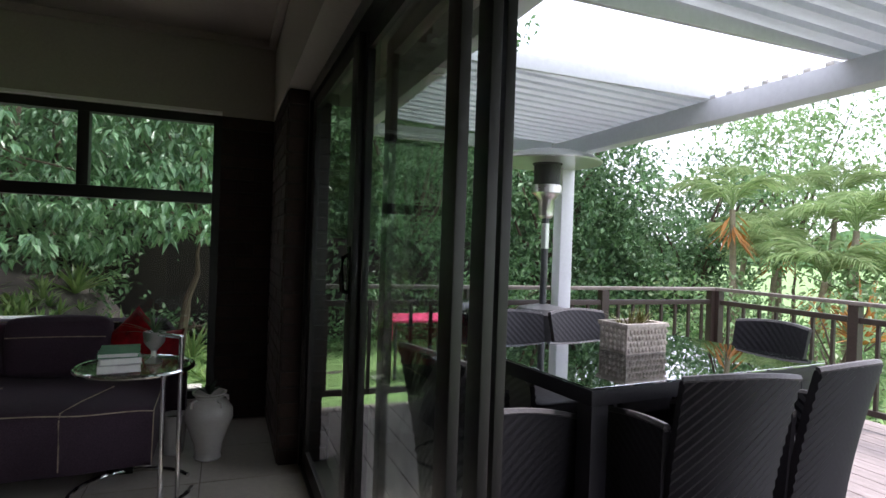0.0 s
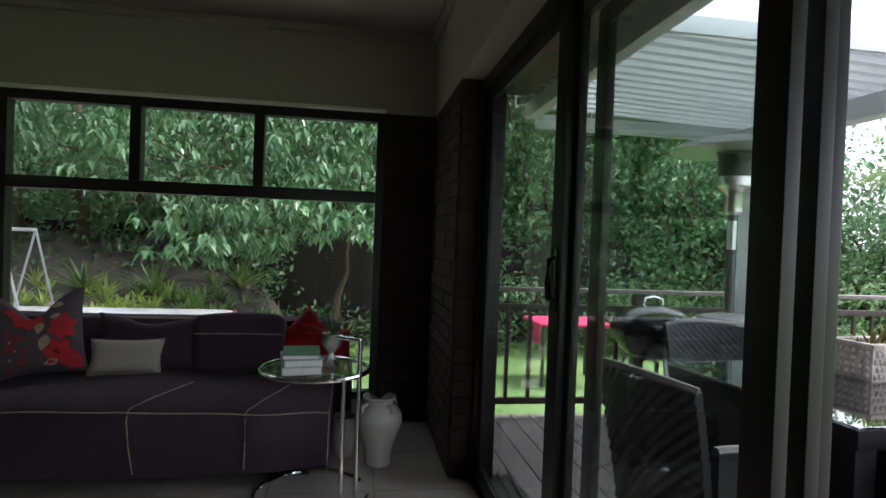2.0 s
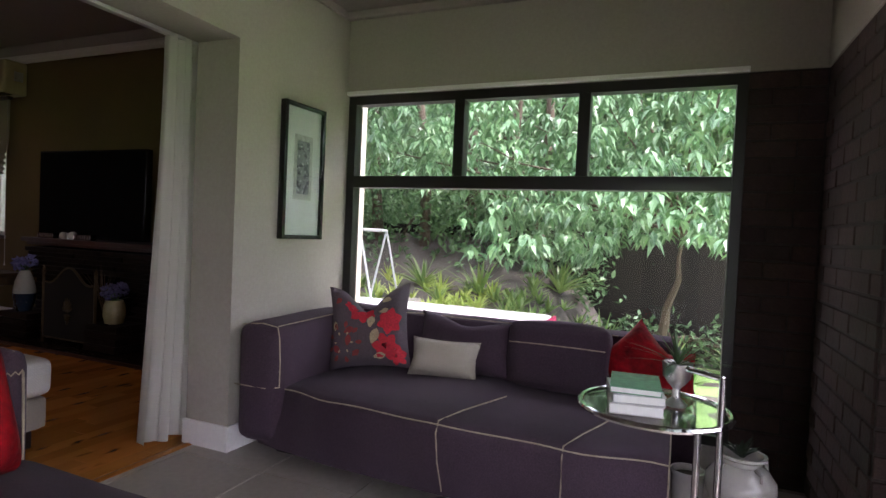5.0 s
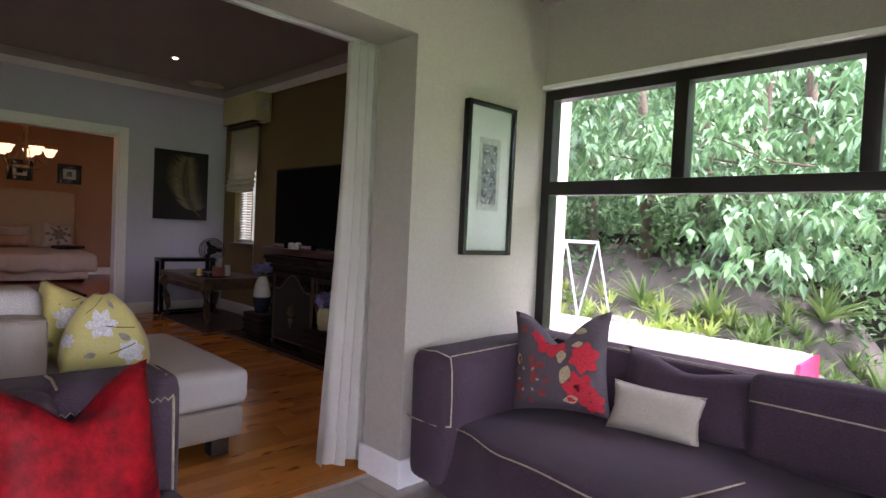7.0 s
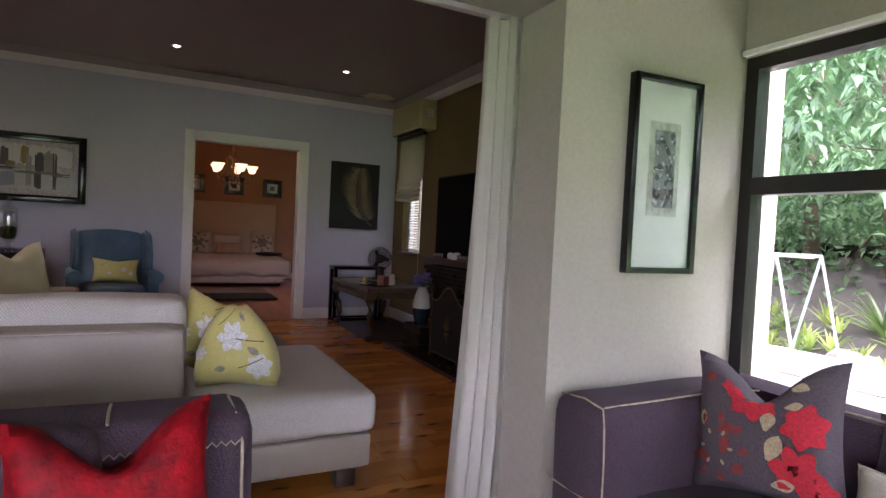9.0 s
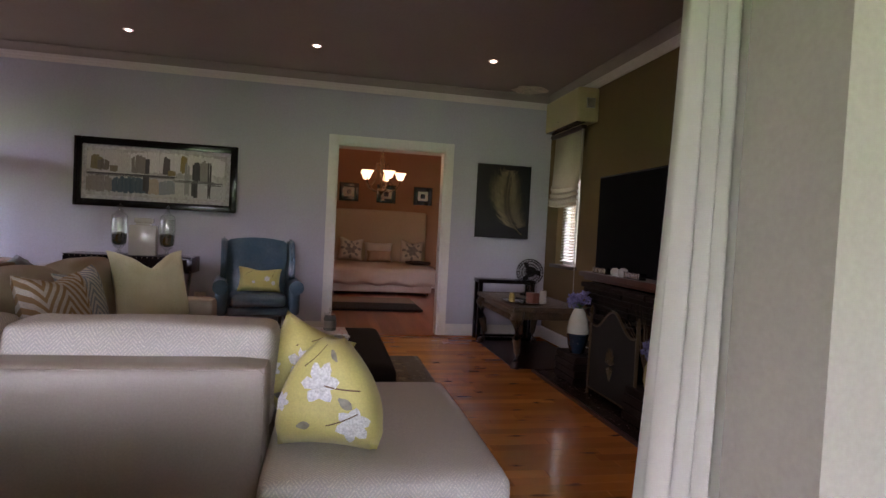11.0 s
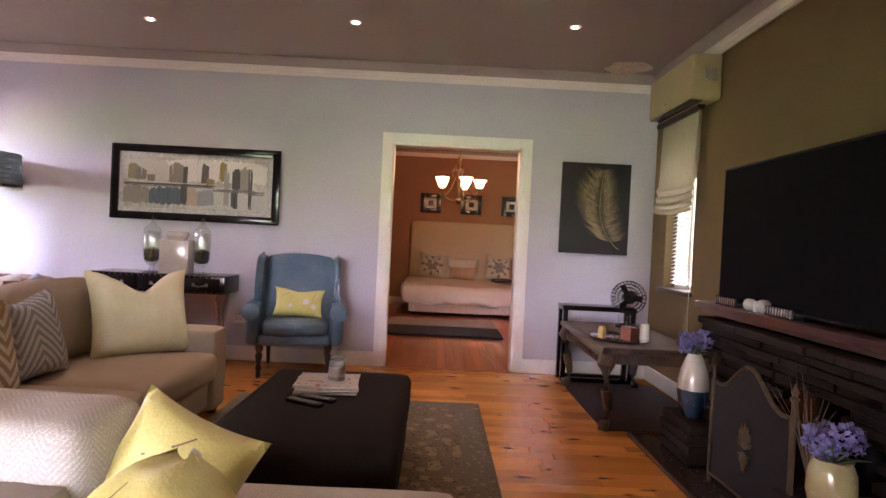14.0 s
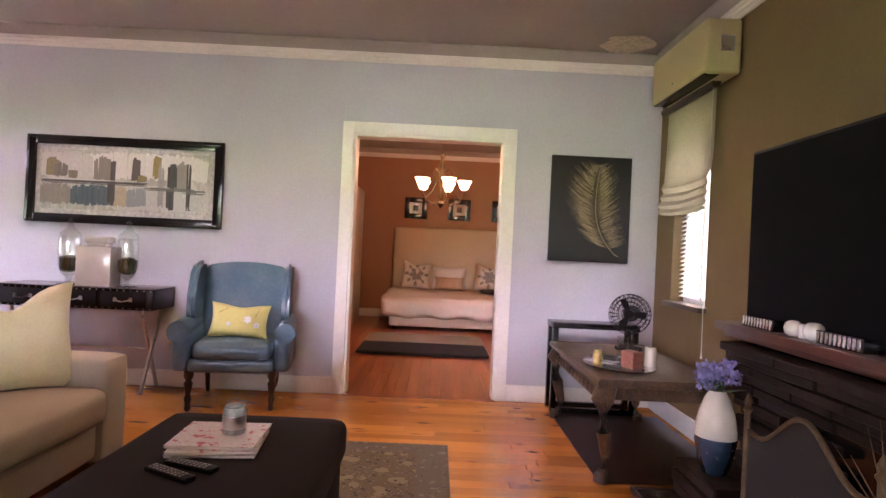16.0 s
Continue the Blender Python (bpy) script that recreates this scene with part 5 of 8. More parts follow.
def bed_z(x, y):
    """Height of the raised bed and of the earth bank behind it."""
    raised = ease((-0.7 - x) / 1.1)
    return -0.47 + raised * (0.70 * ease((y - 6.75) / 0.35) + 0.20 * max(0, y - 7.1)) + 0.42 * ease((y - 8.3) / 1.2) * ease((-1.9 - x) / 1.0)


rr = random.Random(9)
bm = B()
g = [[bm.verts.new((-9 + 0.25 * i, 6.7 + 0.15 * j, bed_z(-9 + 0.25 * i, 6.7 + 0.15 * j) + 0.06 * noise.noise(Vector((i * 0.6, j * 0.6, 3))))) for j in range(20)] for i in range(44)]
for i in range(43):
    for j in range(19):
        bm.faces.new((g[i][j], g[i + 1][j], g[i + 1][j + 1], g[i][j + 1]))
structure("ground_bed", bm, EARTH, "grey soil of the raised garden bed and bank", "soil", True)
bm, bl2 = B(), B()
for k in range(90):
    x = rr.uniform(-4.6, -1.2) if k % 6 else rr.uniform(-1.2, 0.2)
    y = rr.uniform(7.15, 8.3)
    tuft(bl2 if x < -2.3 and k % 3 else bm, 14, rr.uniform(0.15, 0.32), 1.0, 0.04, x, y, bed_z(x, y) - 0.02, seed=100 + k)
single("lily_bed", bm, SPIKE, "strap-leaved lilies massed in the garden bed", "plants", kind="stuff")
single("lime_lily_bed", bl2, LIME, "bright lime-green lilies along the bed's edge", "plants", kind="stuff")
for x, y, n, L in ((-2.5, 7.9, 22, 0.55), (-1.0, 8.3, 24, 0.6), (-3.4, 8.1, 26, 0.5), (-1.6, 8.6, 26, 0.55), (-0.2, 8.7, 30, 0.55), (0.6, 8.8, 26, 0.5)):
    bm = B(); tuft(bm, n, L, 1.1, 0.055, seed=int(x * -100) + 900); single("aloe_plant", bm, SPIKE, "spiky rosette plant among the garden stones", "plant", pose(x, y, bed_z(x, y) - 0.01))
for k in range(52):
    bm = B(); bmesh.ops.create_icosphere(bm, subdivisions=2, radius=1)
    sx, sy, sz = rr.uniform(0.10, 0.26), rr.uniform(0.10, 0.2), rr.uniform(0.06, 0.12)
    for v in bm.verts:
        v.co = Vector((v.co.x * sx, v.co.y * sy, v.co.z * sz)) * (1 + 0.35 * noise.noise(v.co * 1.6 + Vector((k, 0, 0))))
    x, y = rr.uniform(-4.8, -1.0), rr.uniform(6.8, 7.2)
    single("garden_stone", bm, ROCK, "pale rough stone edging the garden bed", "stone", pose(x, y, bed_z(x, y) + 0.02, 0, 0, rr.uniform(0, 180)), "garden bed stones")
small_tree("hedge_shrub", "dark undergrowth before the garden fence", (-1.8, 9.3, -0.45), (-2.4, 9.0, -0.3), (-1.2, 9.5, 1.3), 40, 34, 0.18, 0.12, SMALLLEAF, 0.04)
small_tree("hedge_shrub", "dark undergrowth on the earth bank", (-4.6, 9.4, 0.4), (-7.5, 8.9, 0.35), (-1.9, 9.9, 2.6), 260, 36, 0.2, 0.13, SMALLLEAF, 0.05)
for k, (x, y, h) in enumerate(((-3.9, 9.2, 3.4), (-3.3, 9.4, 3.6), (-2.6, 9.3, 3.3), (-4.8, 9.3, 3.5), (-2.0, 9.1, 3.0))):
    bm = B(); z0 = bed_z(x, y) - 0.1; lx = rr.uniform(-0.3, 0.3)
    tube(bm, [(x + lx * u + 0.05 * math.sin(5 * u + k), y, z0 + h * u) for u in [q / 8 for q in range(9)]], [0.10 - 0.006 * q for q in range(9)], 9)
    single("tree_stem", bm, BARK, "bare dark tree stem on the earth bank", "tree", group="stems on the bank")
# wooded slope that closes the garden
bm = B()
g = [[bm.verts.new((-22 + 0.8 * i, 12.4 + 0.30 * j + 0.9 * noise.noise(Vector((i * 0.35, j * 0.4, 8))), -0.5 + 0.62 * j + 0.7 * noise.noise(Vector((i * 0.5, j * 0.3, 1))) * (j > 0)) if i < 38 else (-22 + 0.8 * i, 12.4 + 0.30 * j, -0.5 + 0.62 * j * max(0.25, 1 - (i - 37) * 0.10))) for j in range(13)] for i in range(46)]
for i in range(45):
    for j in range(12):
        bm.faces.new((g[i][j], g[i + 1][j], g[i + 1][j + 1], g[i][j + 1]))
structure("ground_slope", bm, material("dark_undergrowth", (0.035, 0.055, 0.022), 0.95, col2=(0.015, 0.02, 0.01), big=3, small=14, amount=0.8, bump=0.8, grain=0.4), "dark wooded slope behind the garden", "slope", True)
r = np.random.default_rng(77)
n = 26000
px = r.uniform(-20, 13, n); pj = r.uniform(0.5, 12.5, n)
pp = np.stack([px, 12.0 + 0.30 * pj + r.normal(0, 0.35, n), -0.5 + 0.62 * pj * np.clip(1 - (px - 7.6) / 8, 0.3, 1) + r.normal(0, 0.3, n)], 1)
s = r.uniform(0.14, 0.30, n)
ax = r.normal(0, 1, (n, 3)); ax[:, 2] -= 0.3
tagged(leaves("slope_foliage", pp, ax, r.normal(0, 0.5, (n, 3)) + np.array([0, -0.6, 1]), s, s * 0.5, SMALLLEAF), "mixed dark leaves covering the wooded slope", "foliage", kind="stuff")
PAVE = material("pale_paving", (0.58, 0.55, 0.50), 0.85, amount=0.3, bump=0.2, each=0.1)
pav = thing("pavement", "pale sunlit patio paving outside the window", "paving", kind="structure")
bm = B(); box(bm, -0.29, 0.29, -0.29, 0.29, -0.06, 0, 0.006, 1); slabm = mesh_of("paving_slab", bm, PAVE)
for i in range(8):
    for j in range(4):
        share("paving_slab", slabm, pav, pose(-4.5 + 0.6 * i, 4.75 + 0.6 * j, -0.40))
# dark timber fence
FENCE = material("dark_fence_board", (0.022, 0.016, 0.012), 0.9, amount=0.5, bump=0.3, each=0.3, stretch=(1, 1, 0.4))
fn = thing("garden_fence", "dark weathered board fence behind the planting", "fence", pose(-7, 9.6, -0.45))
bm = B(); box(bm, -0.097, 0.097, -0.012, 0.012, 0, 1.75, 0.003, 1); fb = mesh_of("board", bm, FENCE)
for k in range(62):
    share("board", fb, fn, pose(0.19 * k, rr.uniform(-0.004, 0.004), rr.uniform(-0.02, 0.02)))
for z in (0.3, 1.4):
    bm = B(); box(bm, 0, 11.7, 0.014, 0.06, z, z + 0.07); part("fence_rail", bm, FENCE, fn)
# low daybed on the paving
dbd = thing("garden_daybed", "low garden daybed with a white pad and crimson sides", "daybed", pose(-2.46, 6.25, -0.40) @ Matrix.Diagonal((1, 0.9, 0.84, 1)))
bm = B(); padded(bm, -1.22, 1.20, -0.30, 0.30, 0.84, 0.97, 0.04, 0.01, 5); padded(bm, -1.22, 0.61, -0.315, 0.30, 0.665, 0.85, 0.02, 0.004, 4); part("pad", bm, material("white_canvas", (0.78, 0.76, 0.74), 0.9, small=150, bump=0.2), dbd)
bm = B(); padded(bm, 0.62, 1.24, -0.32, 0.32, 0.66, 0.84, 0.02, 0.004, 4); box(bm, 1.205, 1.235, -0.315, 0.315, 0.80, 0.955, 0.006); part("side_cloth", bm, REDC, dbd)
for x in (-1.15, 1.15):
    for y in (-0.25, 0.25):
        bm = B(); box(bm, x - 0.03, x + 0.03, y - 0.03, y + 0.03, 0, 0.67, 0.004); part("leg", bm, METALWHITE, dbd)
# white swing frame
sw = thing("garden_swing", "white steel garden swing frame", "swing", pose(-3.30, 6.2, -0.45))
for y in (0, 0.6):
    for s in (-0.35, 0.35):
        bm = B(); tube(bm, [(0, y, 1.62), (s * 0.55, y, 0.8), (s, y, 0.02)], 0.012, 8); part("leg", bm, METALWHITE, sw)
bm = B(); tube(bm, [(-0.25, 0, 1.62), (0.28, 0, 1.62)], 0.016, 8); part("top_bar", bm, METALWHITE, sw)
bm = B(); tube(bm, [(0, 0, 1.62), (0, 0.6, 1.62)], 0.014, 8); part("top_bar", bm, METALWHITE, sw)
# distance
bm = B()
pts = [(120 * math.cos(a), 120 * math.sin(a), 4 + 5 * noise.noise(Vector((a * 6, 0, 0))) + 2 * noise.noise(Vector((a * 25, 1, 0)))) for a in [radians(-60 + 3 * k) for k in range(86)]]
lo = [bm.verts.new((x, y, -2)) for x, y, z in pts]; hi = [bm.verts.new(p) for p in pts]
for i in range(len(pts) - 1):
    bm.faces.new((lo[i], lo[i + 1], hi[i + 1], hi[i]))
structure("backdrop", bm, SMALLLEAF, "hazy distant treeline", "treeline")

# ---- living room: floorboards, trim ----
bm = B(); box(bm, -0.0442, 0.0442, -0.5, 0.5, -0.006, 0, 0.0005, 1)
strip = mesh_of("floorboard", bm, PLANK)
rest = B()
rp = random.Random(12)
for k in range(61):
    x = FX + 0.045 + 0.089 * k
    y = LY0 - rp.uniform(0, 0.9)
    while y < TY:
        L = rp.uniform(0.55, 1.5)
        a, b = max(y, LY0), min(y + L, TY)
        if b - a > 0.08:
            if (a + b) / 2 > 2.25 and x < -2.6:
                share("floorboard", strip, floor_living, Matrix.Translation((x, (a + b) / 2, 0)) @ Matrix.Diagonal((1, b - a - 0.0016, 1, 1)))
            else:
                box(rest, x - 0.0442, x + 0.0442, a + 0.0008, b - 0.0008, -0.006, 0)
        y += L
tagged(part("floorboards", rest, PLANK, floor_living, smooth=False), kind="stuff")
for k in range(46):
    y = BY0 + 0.05 + 0.1 * k
    x = BX - rp.uniform(0, 1.2)
    bm = B()
    while x < FX - 0.05:
        L = rp.uniform(1.0, 2.2)
        a, b = max(x, BX), min(x + L, FX - 0.01)
        if b - a > 0.05:
            box(bm, a + 0.001, b - 0.001, y - 0.0485, y + 0.0485, -0.006, 0)
        x += L
    part("floorboard", bm, PLANK_RED, floor_bed, smooth=False)
bm = B(); box(bm, FX - 0.02, FX + 0.045, DY0, DY1, -0.005, 0.006, 0.002)
structure("trim_threshold", bm, PLANK_RED, "worn timber threshold board", "threshold")
bm = B(); box(bm, -2.475, -2.44, OY0, OY1, -0.004, 0.005, 0.002)
structure("trim_floor_edge", bm, PLANK, "timber strip between boards and tiles", "threshold")

# skirting and cornice
bm = B()
box(bm, FX, FX + 0.018, LY0, DY0 - 0.09, 0, 0.14, 0.004); box(bm, FX, FX + 0.018, DY1 + 0.09, TY, 0, 0.14, 0.004)
structure("baseboard_far", bm, WHITE, "white painted skirting board", "skirting")
bm = B(); box(bm, FX + 0.018, -6.05, TY - 0.018, TY, 0, 0.14, 0.004)
structure("baseboard_fireplace_wall", bm, WHITE, "white painted skirting board", "skirting")
bm = B(); box(bm, BX, BX + 0.018, BY0, BY1, 0, 0.14, 0.004)
structure("baseboard_bedroom", bm, WHITE, "white painted skirting board", "skirting")


def cornice(name, x0, y0, x1, y1, nx, ny, top):
    """A stepped plaster cornice along a wall, turned into the room by (nx, ny)."""
    lower = [(0, -0.15), (0.018, -0.15), (0.022, -0.138), (0.03, -0.134), (0.032, -0.118), (0.044, -0.110), (0.048, -0.092), (0.056, -0.088), (0.056, -0.080), (0, -0.080)]
    cove = [(0, -0.0795), (0.054, -0.0795), (0.062, -0.055), (0.082, -0.030), (0.112, -0.014), (0.115, -0.0005), (0, -0.0005)]
    made = []
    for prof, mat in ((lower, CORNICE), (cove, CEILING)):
        bm = B()
        ends = [[bm.verts.new((x + nx * d, y + ny * d, top + z)) for d, z in prof] for x, y in ((x0, y0), (x1, y1))]
        for i in range(len(prof)):
            k = (i + 1) % len(prof)
            bm.faces.new((ends[0][i], ends[0][k], ends[1][k], ends[1][i]))
        bm.faces.new(ends[0]); bm.faces.new(ends[1][::-1])
        made.append((bm, mat))
    c = structure(name, made[0][0], made[0][1], "white moulded plaster cornice", "cornice", True)
    part("cove", made[1][0], made[1][1], c, "cove in the ceiling's colour")
    return c


cornice("trim_cornice_far", FX, LY0, FX, TY, 1, 0, CL)
cornice("trim_cornice_fireplace", FX, TY, PX0, TY, 0, -1, CL)
cornice("trim_cornice_south", FX, LY0, PX0, LY0, 0, 1, CL)
cornice("trim_cornice_bedroom", BX, BY0, BX, BY1, 1, 0, 3.02)
bm = B(); bmesh.ops.create_circle(bm, cap_ends=True, segments=24, radius=0.2)
for v in bm.verts:
    v.co *= 1 + 0.25 * noise.noise(v.co * 9)
    v.co.z = -0.003
bmesh.ops.solidify(bm, geom=bm.faces[:], thickness=0.002)
bm.transform(Matrix.Translation((-7.62, 4.45, CL)))
structure("trim_plaster_patch", bm, material("bare_plaster", (0.66, 0.56, 0.45), 0.9, amount=0.4), "bare plaster repair patch on the ceiling", "plaster patch")

# door frame to the bedroom
dr = thing("door_2", "white painted double-width doorway frame to the bedroom", "doorway", kind="structure")
for y0, y1 in ((DY0 - 0.09, DY0 + 0.005), (DY1 - 0.005, DY1 + 0.09)):
    bm = B(); box(bm, FX, FX + 0.022, y0, y1, 0, DZ + 0.09, 0.005); part("architrave", bm, WHITE, dr)
bm = B(); box(bm, FX, FX + 0.0225, DY0 + 0.005, DY1 - 0.005, DZ - 0.005, DZ + 0.09, 0.005); part("architrave", bm, WHITE, dr)
bm = B(); box(bm, FX - 0.165, FX + 0.001, DY0, DY0 + 0.025, 0, DZ - 0.025); box(bm, FX - 0.165, FX + 0.001, DY1 - 0.025, DY1, 0, DZ - 0.025); box(bm, FX - 0.165, FX + 0.001, DY0, DY1, DZ - 0.025, DZ); part("lining", bm, WHITE, dr, smooth=False)

# ---- ceiling downlights ----
BULB = glow("lamp_glass", (1.0, 0.82, 0.58), 9)
for k, (x, y) in enumerate(((-7.17, -1.34), (-7.03, 0.34), (-6.87, 2.03), (-6.73, 3.73), (-4.1, -0.9), (-3.9, 0.8), (-3.75, 2.3), (-3.6, 3.8))):
    d = thing("downlight", "small recessed ceiling downlight, lit", "ceiling light", pose(x, y, CL), "ceiling downlights")
    bm = B(); lathe(bm, [(0.045, -0.006), (0.045, 0.0), (0.03, 0.0), (0.03, -0.006)], seg=18); part("trim_ring", bm, WHITE, d)
    bm = B(); lathe(bm, [(0.002, -0.0062), (0.019, -0.006), (0.019, -0.002)], seg=14); part("bulb", bm, BULB, d)
    l = new("downlight_beam", bpy.data.lights.new("downlight_beam", "SPOT"))
    l.data.energy, l.data.spot_size, l.data.spot_blend, l.data.color = (0.85 if k < 4 else 0.5), radians(125), 0.9, (1.0, 0.72, 0.45)
    l.data.shadow_soft_size = 0.03
    l.location = (x, y, CL - 0.02)

# ---- far wall: large painting, feather, console, armchair ----
paint = thing("framed_painting", "wide black-framed abstract painting of bottles over a blue-grey line", "painting", pose(FX, 0.39, 1.325))
W2, H2 = 0.815, 0.725
bm = B()
for a in ((0.0, 0.035, -W2, -W2 + 0.075, 0, H2), (0.0, 0.035, W2 - 0.075, W2, 0, H2), (0.0, 0.034, -W2 + 0.075, W2 - 0.075, 0, 0.075), (0.0, 0.034, -W2 + 0.075, W2 - 0.075, H2 - 0.075, H2)):
    box(bm, *a, 0.008)
part("frame", bm, BLACK, paint)
bm = B()
for a in ((0.0, 0.040, -W2 + 0.02, -W2 + 0.035, 0.02, H2 - 0.02), (0.0, 0.040, W2 - 0.035, W2 - 0.02, 0.02, H2 - 0.02), (0.0, 0.040, -W2 + 0.035, W2 - 0.035, 0.02, 0.035), (0.0, 0.040, -W2 + 0.035, W2 - 0.035, H2 - 0.035, H2 - 0.02)):
    box(bm, *a, 0.004)
part("frame_bead", bm, BLACK, paint)
bm = B(); box(bm, 0.002, 0.012, -W2 + 0.075, W2 - 0.075, 0.075, H2 - 0.075); part("mount", bm, material("silver_mount", (0.50, 0.50, 0.52), 0.6), paint, smooth=False)
CANV = material("painted_canvas", (0.50, 0.49, 0.47), 0.7, col2=(0.30, 0.295, 0.29), big=5, small=40, amount=0.8, bump=0.2, stretch=(1, 1, 0.4))
bm = B(); box(bm, 0.012, 0.014, -W2 + 0.115, W2 - 0.115, 0.115, H2 - 0.115); part("canvas", bm, CANV, paint, smooth=False)


def brushed(name, col, col2):
    m = material(name, col, 0.5, col2=col2, big=16, small=70, amount=0.9, bump=0.25, stretch=(1, 2, 0.4))
    n, l = m.node_tree.nodes, m.node_tree.links
    p = n["Principled BSDF"]
    base = p.inputs["Base Color"].links[0].from_socket
    g, mx = n.new("ShaderNodeNewGeometry"), n.new("ShaderNodeMix")
    mx.data_type = "RGBA"
    mx.inputs[7].default_value = (*col2, 1)
    l.new(g.outputs["Random Per Island"], mx.inputs[0]); l.new(base, mx.inputs[6]); l.new(mx.outputs[2], p.inputs["Base Color"])
    return m


work, paints = B(), []


def stroke(f0, f1, g0, g1, col, seed, flat=False):
    """A shape of many overlapping brush marks, by its share of the canvas across and up."""
    r = random.Random(seed)
    Y0, YW, Z0, ZH = -W2 + 0.117, 2 * (W2 - 0.117), 0.117, H2 - 0.234
    n = max(4, int((f1 - f0) * 120)) if not flat else 5
    for k in range(n):
        if flat:
            a, b = f0 + r.uniform(-0.02, 0.04), f1 + r.uniform(-0.06, 0.02)
            lo = g0 + (g1 - g0) * k / n; hi = lo + (g1 - g0) * r.uniform(0.6, 1.3) / n
        else:
            c = f0 + (f1 - f0) * (k + r.uniform(0.1, 0.9)) / n
            wd = (f1 - f0) / n * r.uniform(1.3, 2.6)
            a, b = c - wd / 2, c + wd / 2
            edge = abs(2 * (k + 0.5) / n - 1) ** 3
            lo = g0 + (g1 - g0) * r.uniform(-0.04, 0.10); hi = g1 - (g1 - g0) * (r.uniform(-0.03, 0.10) + 0.16 * edge)
        a, b, lo, hi = (min(1, max(0, q)) for q in (a, b, lo, hi))
        d = 0.0146 + seed * 0.00005 + k * 0.000008
        tilt = r.uniform(-0.006, 0.006)
        q = [(a, lo), (b, lo), (min(1, max(0, b + tilt)), hi), (min(1, max(0, a + tilt)), hi)]
        work.faces.new([work.verts.new((d, Y0 + YW * u, Z0 + ZH * v)) for u, v in q]).material_index = seed - 1
    paints.append(brushed("oil_paint", col, tuple(min(1, 0.85 * c + 0.045) for c in col)))


for k, (f0, f1, g0, g1, c, flat) in enumerate((
        (0.0, 0.30, 0.52, 0.98, (0.50, 0.49, 0.46), 0), (0.25, 0.98, 0.55, 1.0, (0.66, 0.65, 0.64), 0), (0.40, 1.0, 0.02, 0.45, (0.50, 0.50, 0.50), 0),
        (0.0, 0.18, 0.08, 0.44, (0.22, 0.20, 0.17), 0), (0.17, 0.42, 0.08, 0.42, (0.035, 0.075, 0.11), 0), (0.28, 0.36, 0.14, 0.36, (0.05, 0.13, 0.20), 0), (0.43, 0.51, 0.06, 0.42, (0.42, 0.34, 0.25), 0), (0.52, 0.62, 0.08, 0.40, (0.24, 0.28, 0.31), 0), (0.63, 0.70, 0.06, 0.42, (0.48, 0.49, 0.48), 0),
        (0.03, 0.10, 0.56, 0.86, (0.17, 0.14, 0.05), 0), (0.08, 0.15, 0.54, 0.78, (0.12, 0.10, 0.07), 0), (0.17, 0.21, 0.52, 0.66, (0.16, 0.13, 0.08), 0), (0.32, 0.41, 0.50, 0.92, (0.20, 0.18, 0.15), 0), (0.405, 0.44, 0.10, 0.84, (0.025, 0.02, 0.022), 0), (0.535, 0.58, 0.50, 0.92, (0.055, 0.045, 0.04), 0), (0.58, 0.62, 0.50, 0.62, (0.22, 0.17, 0.05), 0), (0.665, 0.70, 0.58, 0.95, (0.26, 0.20, 0.05), 0), (0.70, 0.725, 0.10, 0.82, (0.28, 0.28, 0.28), 0),
        (0.755, 0.81, 0.42, 0.84, (0.020, 0.020, 0.024), 0), (0.75, 0.79, 0.06, 0.44, (0.03, 0.03, 0.035), 0), (0.815, 0.86, 0.40, 0.88, (0.25, 0.24, 0.21), 0), (0.865, 0.885, 0.08, 0.92, (0.04, 0.035, 0.035), 0), (0.89, 0.98, 0.05, 0.32, (0.46, 0.47, 0.46), 0),
        (0.0, 0.62, 0.43, 0.49, (0.035, 0.033, 0.035), 1), (0.62, 0.92, 0.37, 0.42, (0.10, 0.10, 0.10), 1), (0.02, 0.46, 0.495, 0.51, (0.60, 0.58, 0.52), 1), (0.86, 0.97, 0.33, 0.40, (0.12, 0.12, 0.13), 1))):
    stroke(f0, f1, g0, g1, c, k + 1, bool(flat))
ob = tagged(part("brushwork", work, None, paint, smooth=False), kind="stuff")
for m in paints:
    ob.data.materials.append(m)

